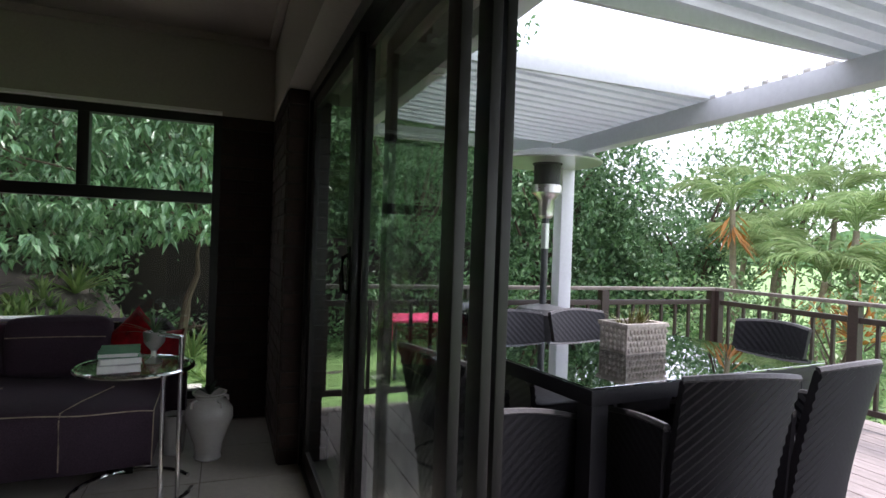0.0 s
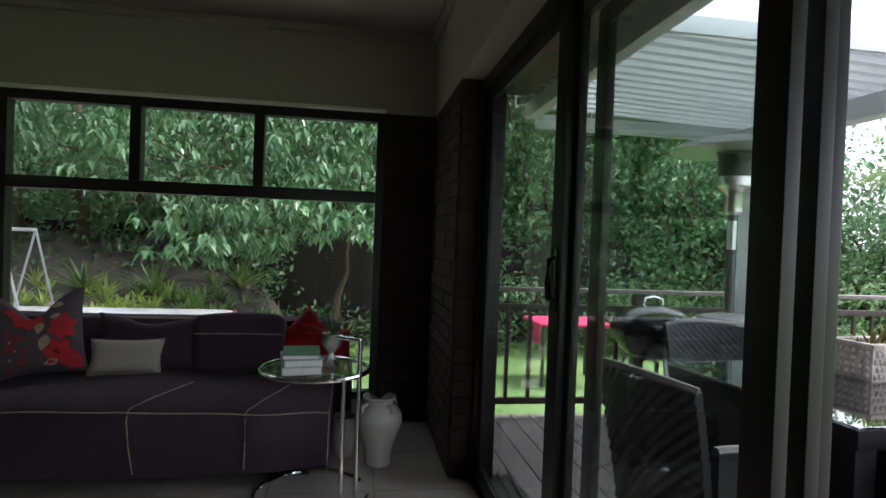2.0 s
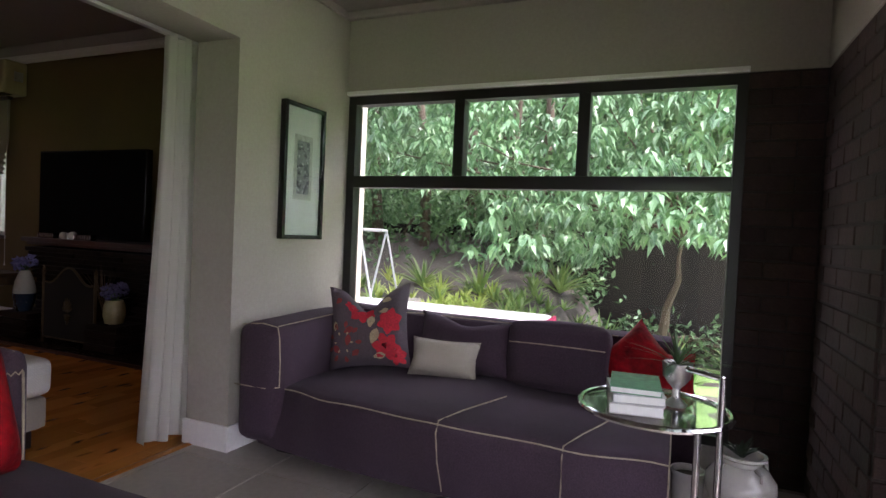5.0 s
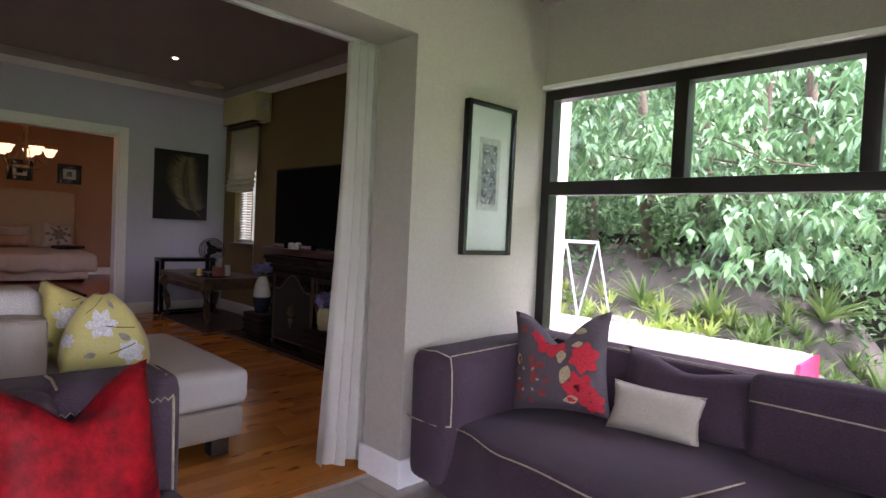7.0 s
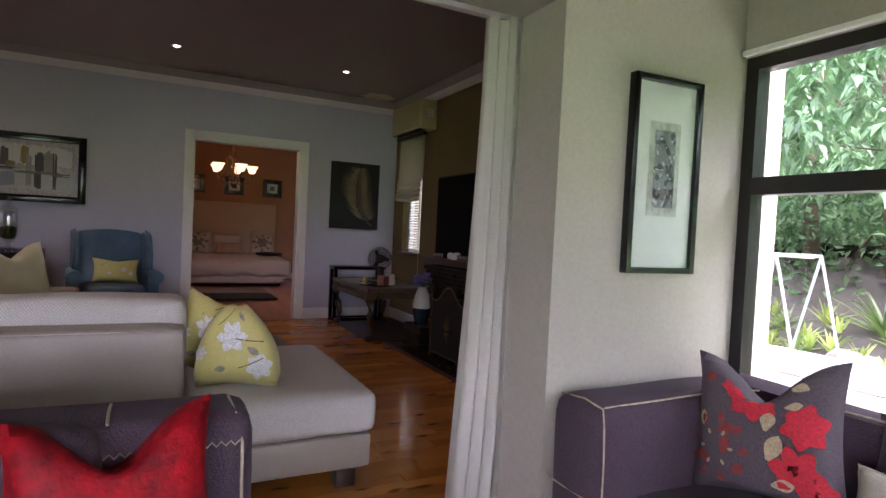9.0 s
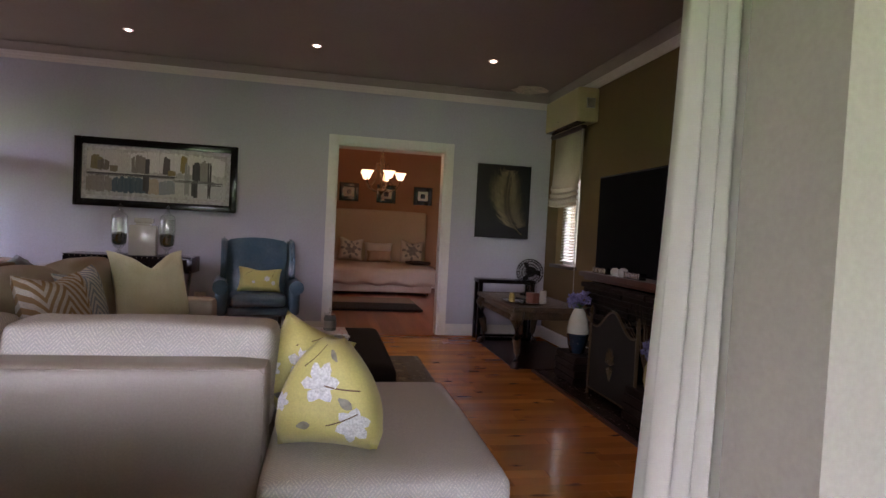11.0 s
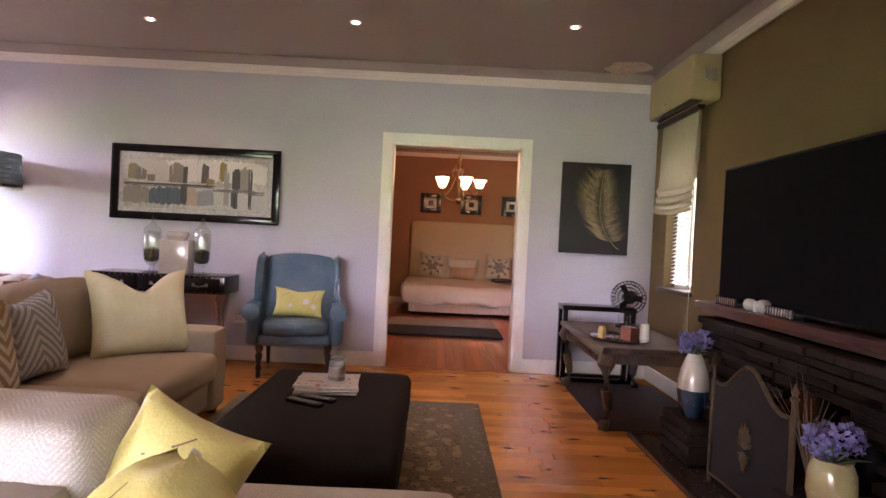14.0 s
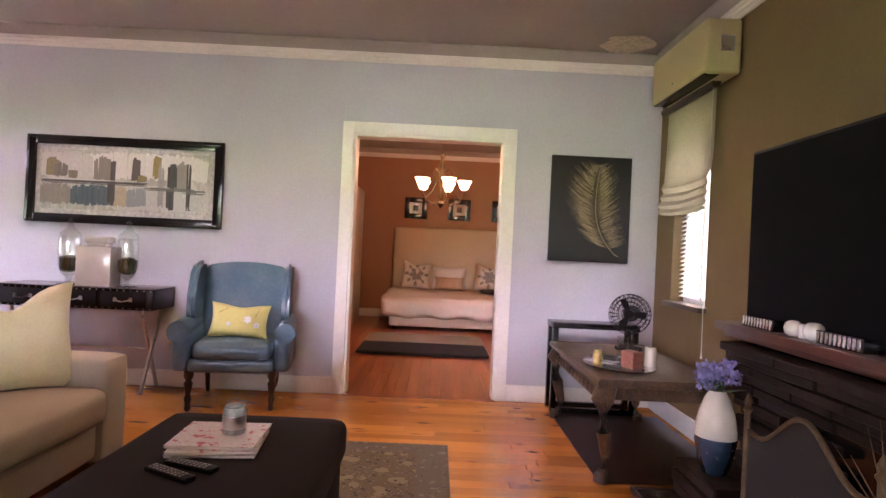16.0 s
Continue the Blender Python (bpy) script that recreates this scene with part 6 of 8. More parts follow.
fe = thing("feather_painting", "black canvas with a pale gold feather", "painting", pose(FX, 4.275, 1.20))
bm = B(); box(bm, 0.001, 0.035, -0.335, 0.335, 0, 0.885, 0.003); part("canvas", bm, material("black_canvas", (0.010, 0.010, 0.011), 0.6, small=150, bump=0.2), fe)
FEATH = material("gold_feather_paint", (0.34, 0.26, 0.14), 0.6, col2=(0.20, 0.15, 0.08), amount=0.7, big=10)
bm = B()
rf = random.Random(3)
ribs = [(0.02 + 0.20 * (1 - u) ** 4 + 0.05 * u * u, 0.07 + 0.74 * u) for u in [k / 70 for k in range(71)]]
for k, (y, z) in enumerate(ribs):
    u = k / 70
    if u < 0.07:
        continue
    for s in (-1, 1):
        wd = (0.25 if s < 0 else 0.19) * math.sin(math.pi * min(1, 0.16 + 0.84 * u)) ** 0.6 + 0.015
        for q in range(3):
            L = wd * rf.uniform(0.55, 1.08)
            z2 = z + rf.uniform(-0.006, 0.006)
            rise = L * (0.30 + 0.75 * u) * rf.uniform(0.85, 1.15)
            tip = (0.0365, max(-0.32, min(0.32, y + s * L)), min(0.86, z2 + rise))
            a = bm.verts.new((0.0362, y, z2)); b = bm.verts.new((0.0362, y + s * L * 0.5, z2 + rise * 0.38 - 0.002)); c = bm.verts.new(tip); d = bm.verts.new((0.0362, y + s * L * 0.5, z2 + rise * 0.38 + 0.002))
            bm.faces.new((a, b, c, d))
part("feather", bm, FEATH, fe, smooth=False)
bm = B(); tube(bm, [(0.037, 0.25, 0.055)] + [(0.037, y, z) for y, z in ribs[::7]], 0.003, 5); part("quill", bm, FEATH, fe)

con = thing("console_table", "dark leather-wrapped console table with crossed metal legs", "console table", pose(-7.72, 0.25, 0))
NAIL = material("brass_nail", (0.45, 0.40, 0.30), 0.3, metal=1.0)
bm = B(); box(bm, -0.19, 0.19, -0.60, 0.60, 0.67, 0.83, 0.006); part("body", bm, BLACK, con)
bm = B(); box(bm, -0.195, 0.195, -0.605, 0.605, 0.831, 0.836, 0.002); part("top", bm, material("polished_top", (0.10, 0.10, 0.11), 0.12, amount=0.2), con)
for y in (-0.38, 0.0, 0.38):
    bm = B(); box(bm, 0.19, 0.198, y - 0.175, y + 0.175, 0.69, 0.81, 0.003); dw = part("drawer_front", bm, DARKOTT, con)
    bm = B(); tube(bm, [(0.198, y - 0.05, 0.75), (0.215, y - 0.045, 0.745), (0.218, y, 0.735), (0.215, y + 0.045, 0.745), (0.198, y + 0.05, 0.75)], 0.005, 6)
    for q in (-0.06, 0.06):
        box(bm, 0.198, 0.202, y + q - 0.012, y + q + 0.012, 0.735, 0.765)
    hd = part("handle", bm, STEEL, dw)
bm = B()
for i in range(24):
    y = -0.59 + 1.18 * i / 23
    for z in (0.682, 0.82):
        box(bm, 0.196, 0.2, y - 0.004, y + 0.004, z - 0.004, z + 0.004)
tagged(part("nail_trim", bm, NAIL, con), kind="stuff")
for s in (-1, 1):
    bm = B(); tube(bm, [(0.15, s * 0.50, 0.67), (-0.15, s * 0.50, 0.02)], 0.016, 6); tube(bm, [(-0.15, s * 0.52, 0.67), (0.15, s * 0.52, 0.02)], 0.016, 6)
    part("crossed_leg", bm, STEEL, con)
bm = B(); tube(bm, [(0, -0.5, 0.345), (0, 0.5, 0.345)], 0.012, 8); part("stretcher", bm, STEEL, con)


SOILMOSS = material("dark_moss", (0.03, 0.05, 0.02), 0.9, small=60, bump=0.6)


def apothecary(y):
    j = thing("glass_jar", "lidded footed glass jar half filled with greenery", "jar", pose(-7.68, y, 0.836) @ Matrix.Diagonal((1.12, 1.12, 1.14, 1)), "jars on the console")
    bm = B(); lathe(bm, [(0.07, 0), (0.07, 0.008), (0.02, 0.02), (0.018, 0.05), (0.05, 0.08), (0.068, 0.13), (0.072, 0.24), (0.066, 0.33), (0.07, 0.335), (0.066, 0.335), (0.06, 0.32), (0.066, 0.24), (0.062, 0.13), (0.04, 0.085)], seg=20); g = part("jar_body", bm, JARGLASS, j); g.visible_shadow = False
    bm = B(); lathe(bm, [(0.07, 0.337), (0.06, 0.36), (0.03, 0.385), (0.015, 0.41), (0.022, 0.43), (0.012, 0.45), (0.002, 0.46)], seg=16); g = part("lid", bm, JARGLASS, j); g.visible_shadow = False
    bm = B(); lathe(bm, [(0.02, 0.086), (0.055, 0.10), (0.06, 0.13), (0.062, 0.185), (0.03, 0.20), (0.002, 0.205)], seg=14); part("moss", bm, SOILMOSS, j)


apothecary(0.11); apothecary(0.57)
cb = thing("ceramic_box", "white glazed square ceramic jar with a lid", "jar", pose(-7.68, 0.345, 0.836, 0, 0, 8))
bm = B(); box(bm, -0.11, 0.11, -0.125, 0.125, 0, 0.31, 0.012); part("body", bm, CERAMIC, cb)
bm = B(); box(bm, -0.06, 0.06, -0.07, 0.07, 0.31, 0.335, 0.005); box(bm, -0.075, 0.075, -0.085, 0.085, 0.335, 0.385, 0.012); part("lid", bm, CERAMIC, cb)
bm = B(); box(bm, FX, FX + 0.01, 0.80, 0.92, 0.36, 0.44, 0.003); ob = structure("socket_plate", bm, WHITE, "white double wall socket", "socket")
for k, y in enumerate((0.835, 0.885)):
    bm = B()
    for dy, dz in ((0, 0.012), (-0.009, -0.008), (0.009, -0.008)):
        box(bm, FX + 0.01, FX + 0.0108, y + dy - 0.003, y + dy + 0.003, 0.40 + dz - 0.003, 0.40 + dz + 0.003)
    part("socket_hole", bm, BLACK, ob, smooth=False)

TEAL = material("worn_blue_leather", (0.055, 0.125, 0.195), 0.34, col2=(0.13, 0.20, 0.25), big=4, small=45, amount=0.75, bump=0.06, coat=0.25, grain=0.1)
ac = thing("wing_armchair", "worn blue leather wingback armchair on turned dark wooden legs", "armchair", pose(-7.30, 1.555, 0, 0, 0, 100))
# built facing -y locally
bm = B(); padded(bm, -0.30, 0.30, -0.02, 0.52, 0.28, 0.38, 0.03, 0.005, 4); part("seat_frame", bm, TEAL, ac)
bm = B(); padded(bm, -0.27, 0.27, -0.03, 0.44, 0.37, 0.50, 0.045, 0.02, 5); part("seat_cushion", bm, TEAL, ac)
bm = B()
rows = []
for i in range(15):
    u = i / 14 * 2 - 1
    row = []
    for j in range(15):
        v = j / 14
        top = 1.07 - 0.04 * u * u - 0.21 * max(0, abs(u) - 0.86)
        z = 0.34 + (top - 0.34) * v
        wid = 0.33 - 0.03 * (1 - v)
        row.append(Vector((u * wid, 0.46 + 0.10 * v - 0.035 * (1 - u * u) * math.sin(math.pi * min(1, v * 1.1)), z)))
    rows.append(row)
for off, flip in ((0, 0), (0.12, 1)):
    g = [[bm.verts.new(p + Vector((0, off, 0))) for p in row] for row in rows]
    for i in range(14):
        for j in range(14):
            bm.faces.new((g[i][j], g[i + 1][j], g[i + 1][j + 1], g[i][j + 1]))
    if flip:
        for i in range(14):
            for j in (0, 14):
                bm.faces.new((g[i][j], g[i + 1][j], f0[i + 1][j], f0[i][j]))
        for j in range(14):
            for i in (0, 14):
                bm.faces.new((g[i][j], g[i][j + 1], f0[i][j + 1], f0[i][j]))
    f0 = g
part("backrest", bm, TEAL, ac)
for s in (-1, 1):
    bm = B()
    out, inn = [], []
    prof = [(0.56, 0.55), (0.28, 0.58), (0.20, 0.64), (0.19, 0.72), (0.22, 0.82), (0.24, 0.92), (0.28, 1.0), (0.36, 1.055), (0.47, 1.075), (0.58, 1.07)]
    for y, z in prof:
        out.append(bm.verts.new((s * 0.375, y, z))); inn.append(bm.verts.new((s * 0.315, y + 0.01, z - 0.005)))
    bm.faces.new(out); bm.faces.new(inn[::-1])
    for i in range(len(prof)):
        k = (i + 1) % len(prof)
        bm.faces.new((out[i], out[k], inn[k], inn[i]))
    bmesh.ops.bevel(bm, geom=bm.edges[:], offset=0.026, segments=4, affect="EDGES")
    part("wing", bm, TEAL, ac)
    bm = B(); padded(bm, s * 0.355 - 0.06, s * 0.355 + 0.06, 0.0, 0.52, 0.28, 0.58, 0.045, 0.005, 4)
    tube(bm, [(s * 0.37, -0.03, 0.575), (s * 0.37, -0.028, 0.575), (s * 0.37, 0.2, 0.58), (s * 0.365, 0.50, 0.60)], [0.05, 0.075, 0.072, 0.06], 16)
    part("armrest", bm, TEAL, ac)
for x, y in ((-0.29, 0.02), (0.29, 0.02)):
    bm = B(); lathe(bm, [(0.014, 0), (0.024, 0.02), (0.018, 0.05), (0.028, 0.09), (0.016, 0.12), (0.024, 0.15), (0.032, 0.20), (0.02, 0.22), (0.034, 0.25), (0.034, 0.29)], x, y, 0, 14); part("front_leg", bm, DARKWOOD, ac)
for x in (-0.27, 0.27):
    bm = B(); tube(bm, [(x, 0.60, 0.0), (x, 0.52, 0.30)], [0.016, 0.024], 8); part("back_leg", bm, DARKWOOD, ac)
PETALS = [(0.3, 0.0, 0.05, 0.5, "flower"), (0.62, -0.3, 0.04, 1.2, "flower"), (-0.7, 0.3, 0.10, 0.4, "stem"), (0.55, 0.2, 0.09, 1.1, "stem"), (-0.3, -0.3, 0.03, 1.0, "flower")]
PM = {"flower": WHITEPRINT, "leaf": material("grey_leaf_print", (0.30, 0.29, 0.22), 0.8), "stem": BROWNPRINT}
cushion("yellow satin lumbar cushion with pale flowers, on the armchair", 0.44, 0.27, 0.14, YELLOW, pose(-7.46, 1.535, 0.505, -18, 3, 100), 0.02, 11, PETALS, PM)

# ---- floor lamp and wicker chair ----
SHADE = material("blue_pleated_shade", (0.26, 0.38, 0.48), 0.8, col2=(0.16, 0.25, 0.33), big=4, amount=0.5, stretch=(1, 1, 8), bump=0.2)
fl = thing("floor_lamp", "turned black floor lamp with a banded blue shade", "floor lamp", pose(-7.55, -1.38, 0))
prof = [(0.15, 0), (0.16, 0.03), (0.06, 0.06), (0.03, 0.10)]
for k in range(11):
    z = 0.10 + 0.125 * k
    prof += [(0.024, z + 0.01), (0.05, z + 0.045), (0.052, z + 0.065), (0.024, z + 0.105), (0.036, z + 0.115)]
bm = B(); lathe(bm, prof, seg=14); part("stem", bm, BLACK, fl)
bm = B(); lathe(bm, [(0.30, 1.57), (0.285, 1.86), (0.28, 1.86), (0.295, 1.57)], seg=36); part("shade", bm, SHADE, fl)
for k in range(7):
    bm = B(); z = 1.585 + 0.043 * k; rad = 0.30 - 0.015 * (z - 1.57) / 0.29
    tube(bm, [((rad + 0.003) * math.cos(t), (rad + 0.003) * math.sin(t), z) for t in [2 * math.pi * q / 36 for q in range(36)]], 0.004, 5, True); part("shade_band", bm, SHADE, fl)
bm = B()
for k in range(60):
    a = 2 * math.pi * k / 60
    tube(bm, [(0.298 * math.cos(a), 0.298 * math.sin(a), 1.57), (0.298 * math.cos(a), 0.298 * math.sin(a), 1.53)], 0.004, 4)
tagged(part("fringe", bm, CERAMIC, fl), kind="stuff")
RATTAN = material("honey_rattan", (0.16, 0.085, 0.04), 0.5, small=60, amount=0.5, bump=0.5)
wc = thing("rattan_chair", "brown rattan tub chair beside the floor lamp", "chair", pose(-7.15, -0.95, 0, 0, 0, 70))
bm = B()
def tub(u, v):
    a = radians(-30 + 240 * u)
    return Vector((0.40 * math.cos(a), 0.36 * math.sin(a) + 0.05, 0.08 + 0.66 * v)), Vector((math.cos(a), math.sin(a), 0))
woven(bm, tub, 48, 26, 0.03); part("tub", bm, RATTAN, wc)
bm = B(); tube(bm, [tub(k / 30, 1.0)[0] for k in range(31)], 0.03, 8); part("rim", bm, RATTAN, wc)
bm = B(); lathe(bm, [(0.33, 0.0), (0.36, 0.10), (0.36, 0.40), (0.33, 0.42)], seg=24); part("seat", bm, RATTAN, wc)
cushion("white linen cushion on the rattan chair", 0.42, 0.40, 0.13, material("white_linen", (0.60, 0.57, 0.56), 0.9, small=200, bump=0.3), pose(-7.22, -1.0, 0.42, -12, 0, 80), 0.03, 21)
bm = B()
tube(bm, [(-7.05, -0.62, 0.45), (-7.05, -0.60, 0.70), (-7.12, -0.55, 0.775), (-7.2, -0.48, 0.70), (-7.2, -0.46, 0.5)], [0.05, 0.055, 0.055, 0.05, 0.04], 10)
single("throw", bm, material("grey_throw", (0.22, 0.23, 0.26), 0.9, small=150, bump=0.3), "grey throw hung over the chair's arm", "throw")

# ---- sofas ----
def herring(name, a, b, sc=26.0, upright=False):
    """Woven herringbone: zigzag stripes at cloth scale."""
    m = material(name, a, 0.9, small=200, bump=0.2)
    n, l = m.node_tree.nodes, m.node_tree.links
    p = n["Principled BSDF"]
    base = p.inputs["Base Color"].links[0].from_socket
    co = n.new("ShaderNodeTexCoord"); sp = n.new("ShaderNodeSeparateXYZ"); l.new(co.outputs["Object"], sp.inputs[0])
    def mth(op, x, y=None, k=None):
        q = n.new("ShaderNodeMath"); q.operation = op
        l.new(x, q.inputs[0])
        if y is not None:
            l.new(y, q.inputs[1])
        if k is not None:
            q.inputs[1].default_value = k
        return q.outputs[0]
    ge = n.new("ShaderNodeSeparateXYZ"); l.new(co.outputs["Normal"], ge.inputs[0])
    def pick(test, yes, no):
        q = n.new("ShaderNodeMix"); l.new(test, q.inputs[0]); l.new(no, q.inputs[2]); l.new(yes, q.inputs[3])
        return q.outputs[0]
    level = mth("GREATER_THAN", mth("ABSOLUTE", ge.outputs[2]), None, 0.7)
    ends = mth("GREATER_THAN", mth("ABSOLUTE", ge.outputs[1]), None, 0.7)
    across = sp.outputs[0] if upright else pick(ends, sp.outputs[0], sp.outputs[1])
    up = sp.outputs[2] if upright else pick(level, sp.outputs[0], sp.outputs[2])
    tri = mth("MULTIPLY", mth("PINGPONG", mth("MULTIPLY", across, None, sc), None, 1.0), None, 3.0)
    st = mth("GREATER_THAN", mth("FRACT", mth("ADD", mth("MULTIPLY", up, None, sc * 2.6), tri)), None, 0.5)
    mx = n.new("ShaderNodeMix"); mx.data_type = "RGBA"; mx.inputs[7].default_value = (*b, 1)
    l.new(st, mx.inputs[0]); l.new(base, mx.inputs[6]); l.new(mx.outputs[2], p.inputs["Base Color"])
    return m


HERRING = herring("herringbone_weave", (0.57, 0.54, 0.48), (0.44, 0.435, 0.40), 25)
BIGZIG = herring("bold_herringbone", (0.60, 0.55, 0.46), (0.34, 0.22, 0.10), 6.0, True)
BLUEZIG = herring("blue_herringbone", (0.58, 0.58, 0.55), (0.26, 0.30, 0.34), 7.5, True)
TAUPE = material("taupe_twill", (0.42, 0.355, 0.265), 0.75, col2=(0.34, 0.28, 0.205), big=3, small=170, amount=0.4, bump=0.2, grain=0.08)
sa = thing("corner_sofa", "taupe leather-backed corner sofa with herringbone chaise", "sofa", pose(-3.6, 1.7, 0))


def sp_(name, bm, mat, label="", smooth=True):
    bm.transform(Matrix.Translation((3.6, -1.7, 0)))
    return part(name, bm, mat, sa, label, smooth)


bm = B(); padded(bm, -3.56, -3.385, 0.10, 2.03, 0.08, 0.725, 0.03, 0.004, 4); sp_("back_frame", bm, GREYSOFA)
bm = B()
tube(bm, [(-3.388, 0.12, 0.712), (-3.386, 1.0, 0.713), (-3.388, 2.0, 0.712), (-3.391, 2.02, 0.69), (-3.391, 2.022, 0.4), (-3.391, 2.022, 0.1)], 0.004, 6)
sp_("piped_seam", bm, GREYSOFA)
bm = B(); padded(bm, -4.20, -3.07, 2.04, 2.84, 0.08, 0.25, 0.025, 0.004, 4); sp_("chaise_base", bm, GREYSOFA)
bm = B(); padded(bm, -4.24, -3.05, 2.04, 2.86, 0.25, 0.445, 0.05, 0.008, 6, 0.006); sp_("chaise_cushion", bm, HERRING)
bm = B(); padded(bm, -4.15, -3.55, 0.10, 2.04, 0.08, 0.27, 0.025, 0.004, 4); sp_("seat_base", bm, GREYSOFA)
for y0, y1 in ((0.15, 1.08), (1.10, 2.04)):
    bm = B(); padded(bm, -4.17, -3.56, y0, y1, 0.27, 0.45, 0.05, 0.015, 5, 0.006); sp_("seat_cushion", bm, HERRING)
for y0, y1 in ((0.15, 1.07), (1.09, 2.035)):
    bm = B(); padded(bm, -3.83, -3.54, y0, y1, 0.42, 0.835, 0.055, 0.012, 7, 0.014); sp_("back_cushion", bm, HERRING)
for x, y in ((-3.12, 2.72), (-4.12, 2.72), (-3.47, 0.2), (-4.1, 0.2)):
    bm = B(); box(bm, x - 0.045, x + 0.045, y - 0.045, y + 0.045, 0, 0.085, 0.004); sp_("foot", bm, DARKWOOD)

sc = thing("taupe_sofa", "taupe fabric three-seat sofa with square arms", "sofa", pose(-5.2, 0.85, 0))


def sp2(name, bm, mat, label=""):
    bm.transform(Matrix.Translation((5.2, -0.85, 0)))
    return part(name, bm, mat, sc, label)


bm = B(); padded(bm, -6.12, -4.25, 0.35, 1.30, 0.08, 0.27, 0.025, 0.003, 4); sp2("base", bm, TAUPE)
bm = B(); padded(bm, -6.34, -6.11, 0.25, 1.33, 0.05, 0.595, 0.035, 0.006, 4); sp2("armrest", bm, TAUPE)
bm = B(); padded(bm, -6.12, -4.25, 0.15, 0.40, 0.08, 0.72, 0.05, 0.006, 4); sp2("back_frame", bm, TAUPE)
for x0, x1 in ((-6.11, -5.20), (-5.19, -4.26)):
    bm = B(); padded(bm, x0, x1, 0.45, 1.36, 0.27, 0.455, 0.05, 0.018, 5, 0.006); sp2("seat_cushion", bm, TAUPE)
    bm = B(); padded(bm, x0 + 0.03, x1 - 0.02, 0.42, 0.66, 0.43, 0.90, 0.09, 0.03, 5, 0.012); sp2("back_cushion", bm, TAUPE)
for x, y in ((-6.3, 1.25), (-4.35, 1.2), (-6.3, 0.3), (-4.35, 0.3)):
    bm = B(); box(bm, x - 0.03, x + 0.03, y - 0.03, y + 0.03, 0, 0.085, 0.004); sp2("foot", bm, DARKWOOD)
cushion("large gold-green satin cushion with pointed ears", 0.62, 0.56, 0.19, GOLD, pose(-5.92, 0.97, 0.44, -16, 0, 140), 0.13, 31)
for name_, mat_, w_, h_, m_ in (("cushion in bold brown and cream herringbone on the taupe sofa", BIGZIG, 0.56, 0.46, pose(-4.72, 0.84, 0.455, -15, 2, 170)), ("cushion in blue-grey and cream herringbone on the taupe sofa", BLUEZIG, 0.48, 0.45, pose(-5.22, 0.78, 0.455, -14, -3, 176))):
    cushion(name_, w_, h_, 0.17, mat_, m_, 0.03, int(w_ * 100))

FLY = [(-0.05, 0.10, 0.115, 1.1, "flower"), (0.55, -0.6, 0.10, 0.4, "flower"), (-0.75, -0.25, 0.06, 0.9, "flower"), (0.02, 0.05, 0.16, -0.2, "stem"), (-0.45, 0.35, 0.14, 0.6, "stem"), (0.3, 0.45, 0.06, 2.2, "leaf"), (0.28, -0.15, 0.07, -0.6, "leaf"), (0.1, -0.65, 0.14, 0.3, "stem"), (-0.4, -0.7, 0.06, 0.2, "leaf")]
pear = cushion("yellow satin cushion with white magnolia print, standing on the chaise", 0.42, 0.40, 0.30, YELLOW, pose(-3.34, 2.25, 0.44, -23, 0, 74) @ Matrix.Diagonal((1, 1, 0.93, 1)), 0.0, 51, FLY, PM)
# its upper edge is drawn together into one ear
for ob in pear.children:
    for v in ob.data.vertices:
        f = max(0.0, min(1.0, (v.co.z / 0.40 - 0.35) / 0.65))
        low = max(0.0, 0.18 - v.co.z / 0.40)
        v.co.x = v.co.x * (1 - 0.94 * f ** 2.0) * (1 - 0.8 * low) - 0.02 * f
        v.co.z += 0.05 * f * f
cushion("yellow satin cushion with magnolia print, leaning behind another", 0.33, 0.40, 0.20, YELLOW, pose(-3.66, 2.06, 0.455, -18, 25, 92), 0.0, 52, FLY[::-1], PM)

# ---- ottoman and what lies on it, rug ----
ot = thing("ottoman", "large dark brown upholstered ottoman coffee table", "ottoman", pose(-5.12, 2.24, 0) @ Matrix.Diagonal((1, 1, 1.06, 1)))
bm = B(); padded(bm, -0.64, 0.64, -0.385, 0.385, 0.05, 0.26, 0.03, 0.003, 4); part("base", bm, DARKOTT, ot)
bm = B(); padded(bm, -0.66, 0.66, -0.40, 0.40, 0.255, 0.43, 0.05, 0.006, 6); part("cushion_top", bm, DARKOTT, ot)
for x in (-0.58, 0.58):
    for y in (-0.33, 0.33):
        bm = B(); box(bm, x - 0.03, x + 0.03, y - 0.03, y + 0.03, 0.012, 0.055, 0.003); part("foot", bm, BLACK, ot)
MAG = blooms("magazine_cover", (0.55, 0.50, 0.48), [((0.45, 0.06, 0.10), 2.0, 0.28), ((0.60, 0.58, 0.56), 4.0, 0.25), ((0.08, 0.07, 0.07), 6.0, 0.15)], 10, rough=0.3)
for k, (z, rz, dx) in enumerate(((0.4625, 6, 0), (0.4785, 10, 0.01), (0.4905, 3, -0.01))):
    mg = thing("magazine", "glossy magazine in a stack on the ottoman", "magazine", pose(-5.33 + dx, 2.22, z, 0, 0, rz), "magazines on the ottoman")
    bm = B(); box(bm, -0.14, 0.14, -0.155, 0.155, 0.001, 0.010); part("page_block", bm, WHITE, mg, smooth=False)
    bm = B(); box(bm, -0.142, 0.142, -0.157, 0.157, 0.010, 0.0115); part("cover", bm, MAG, mg, smooth=False)
cd = thing("candle_jar", "frosted glass candle jar on the magazines", "jar", pose(-5.36, 2.26, 0.5025))
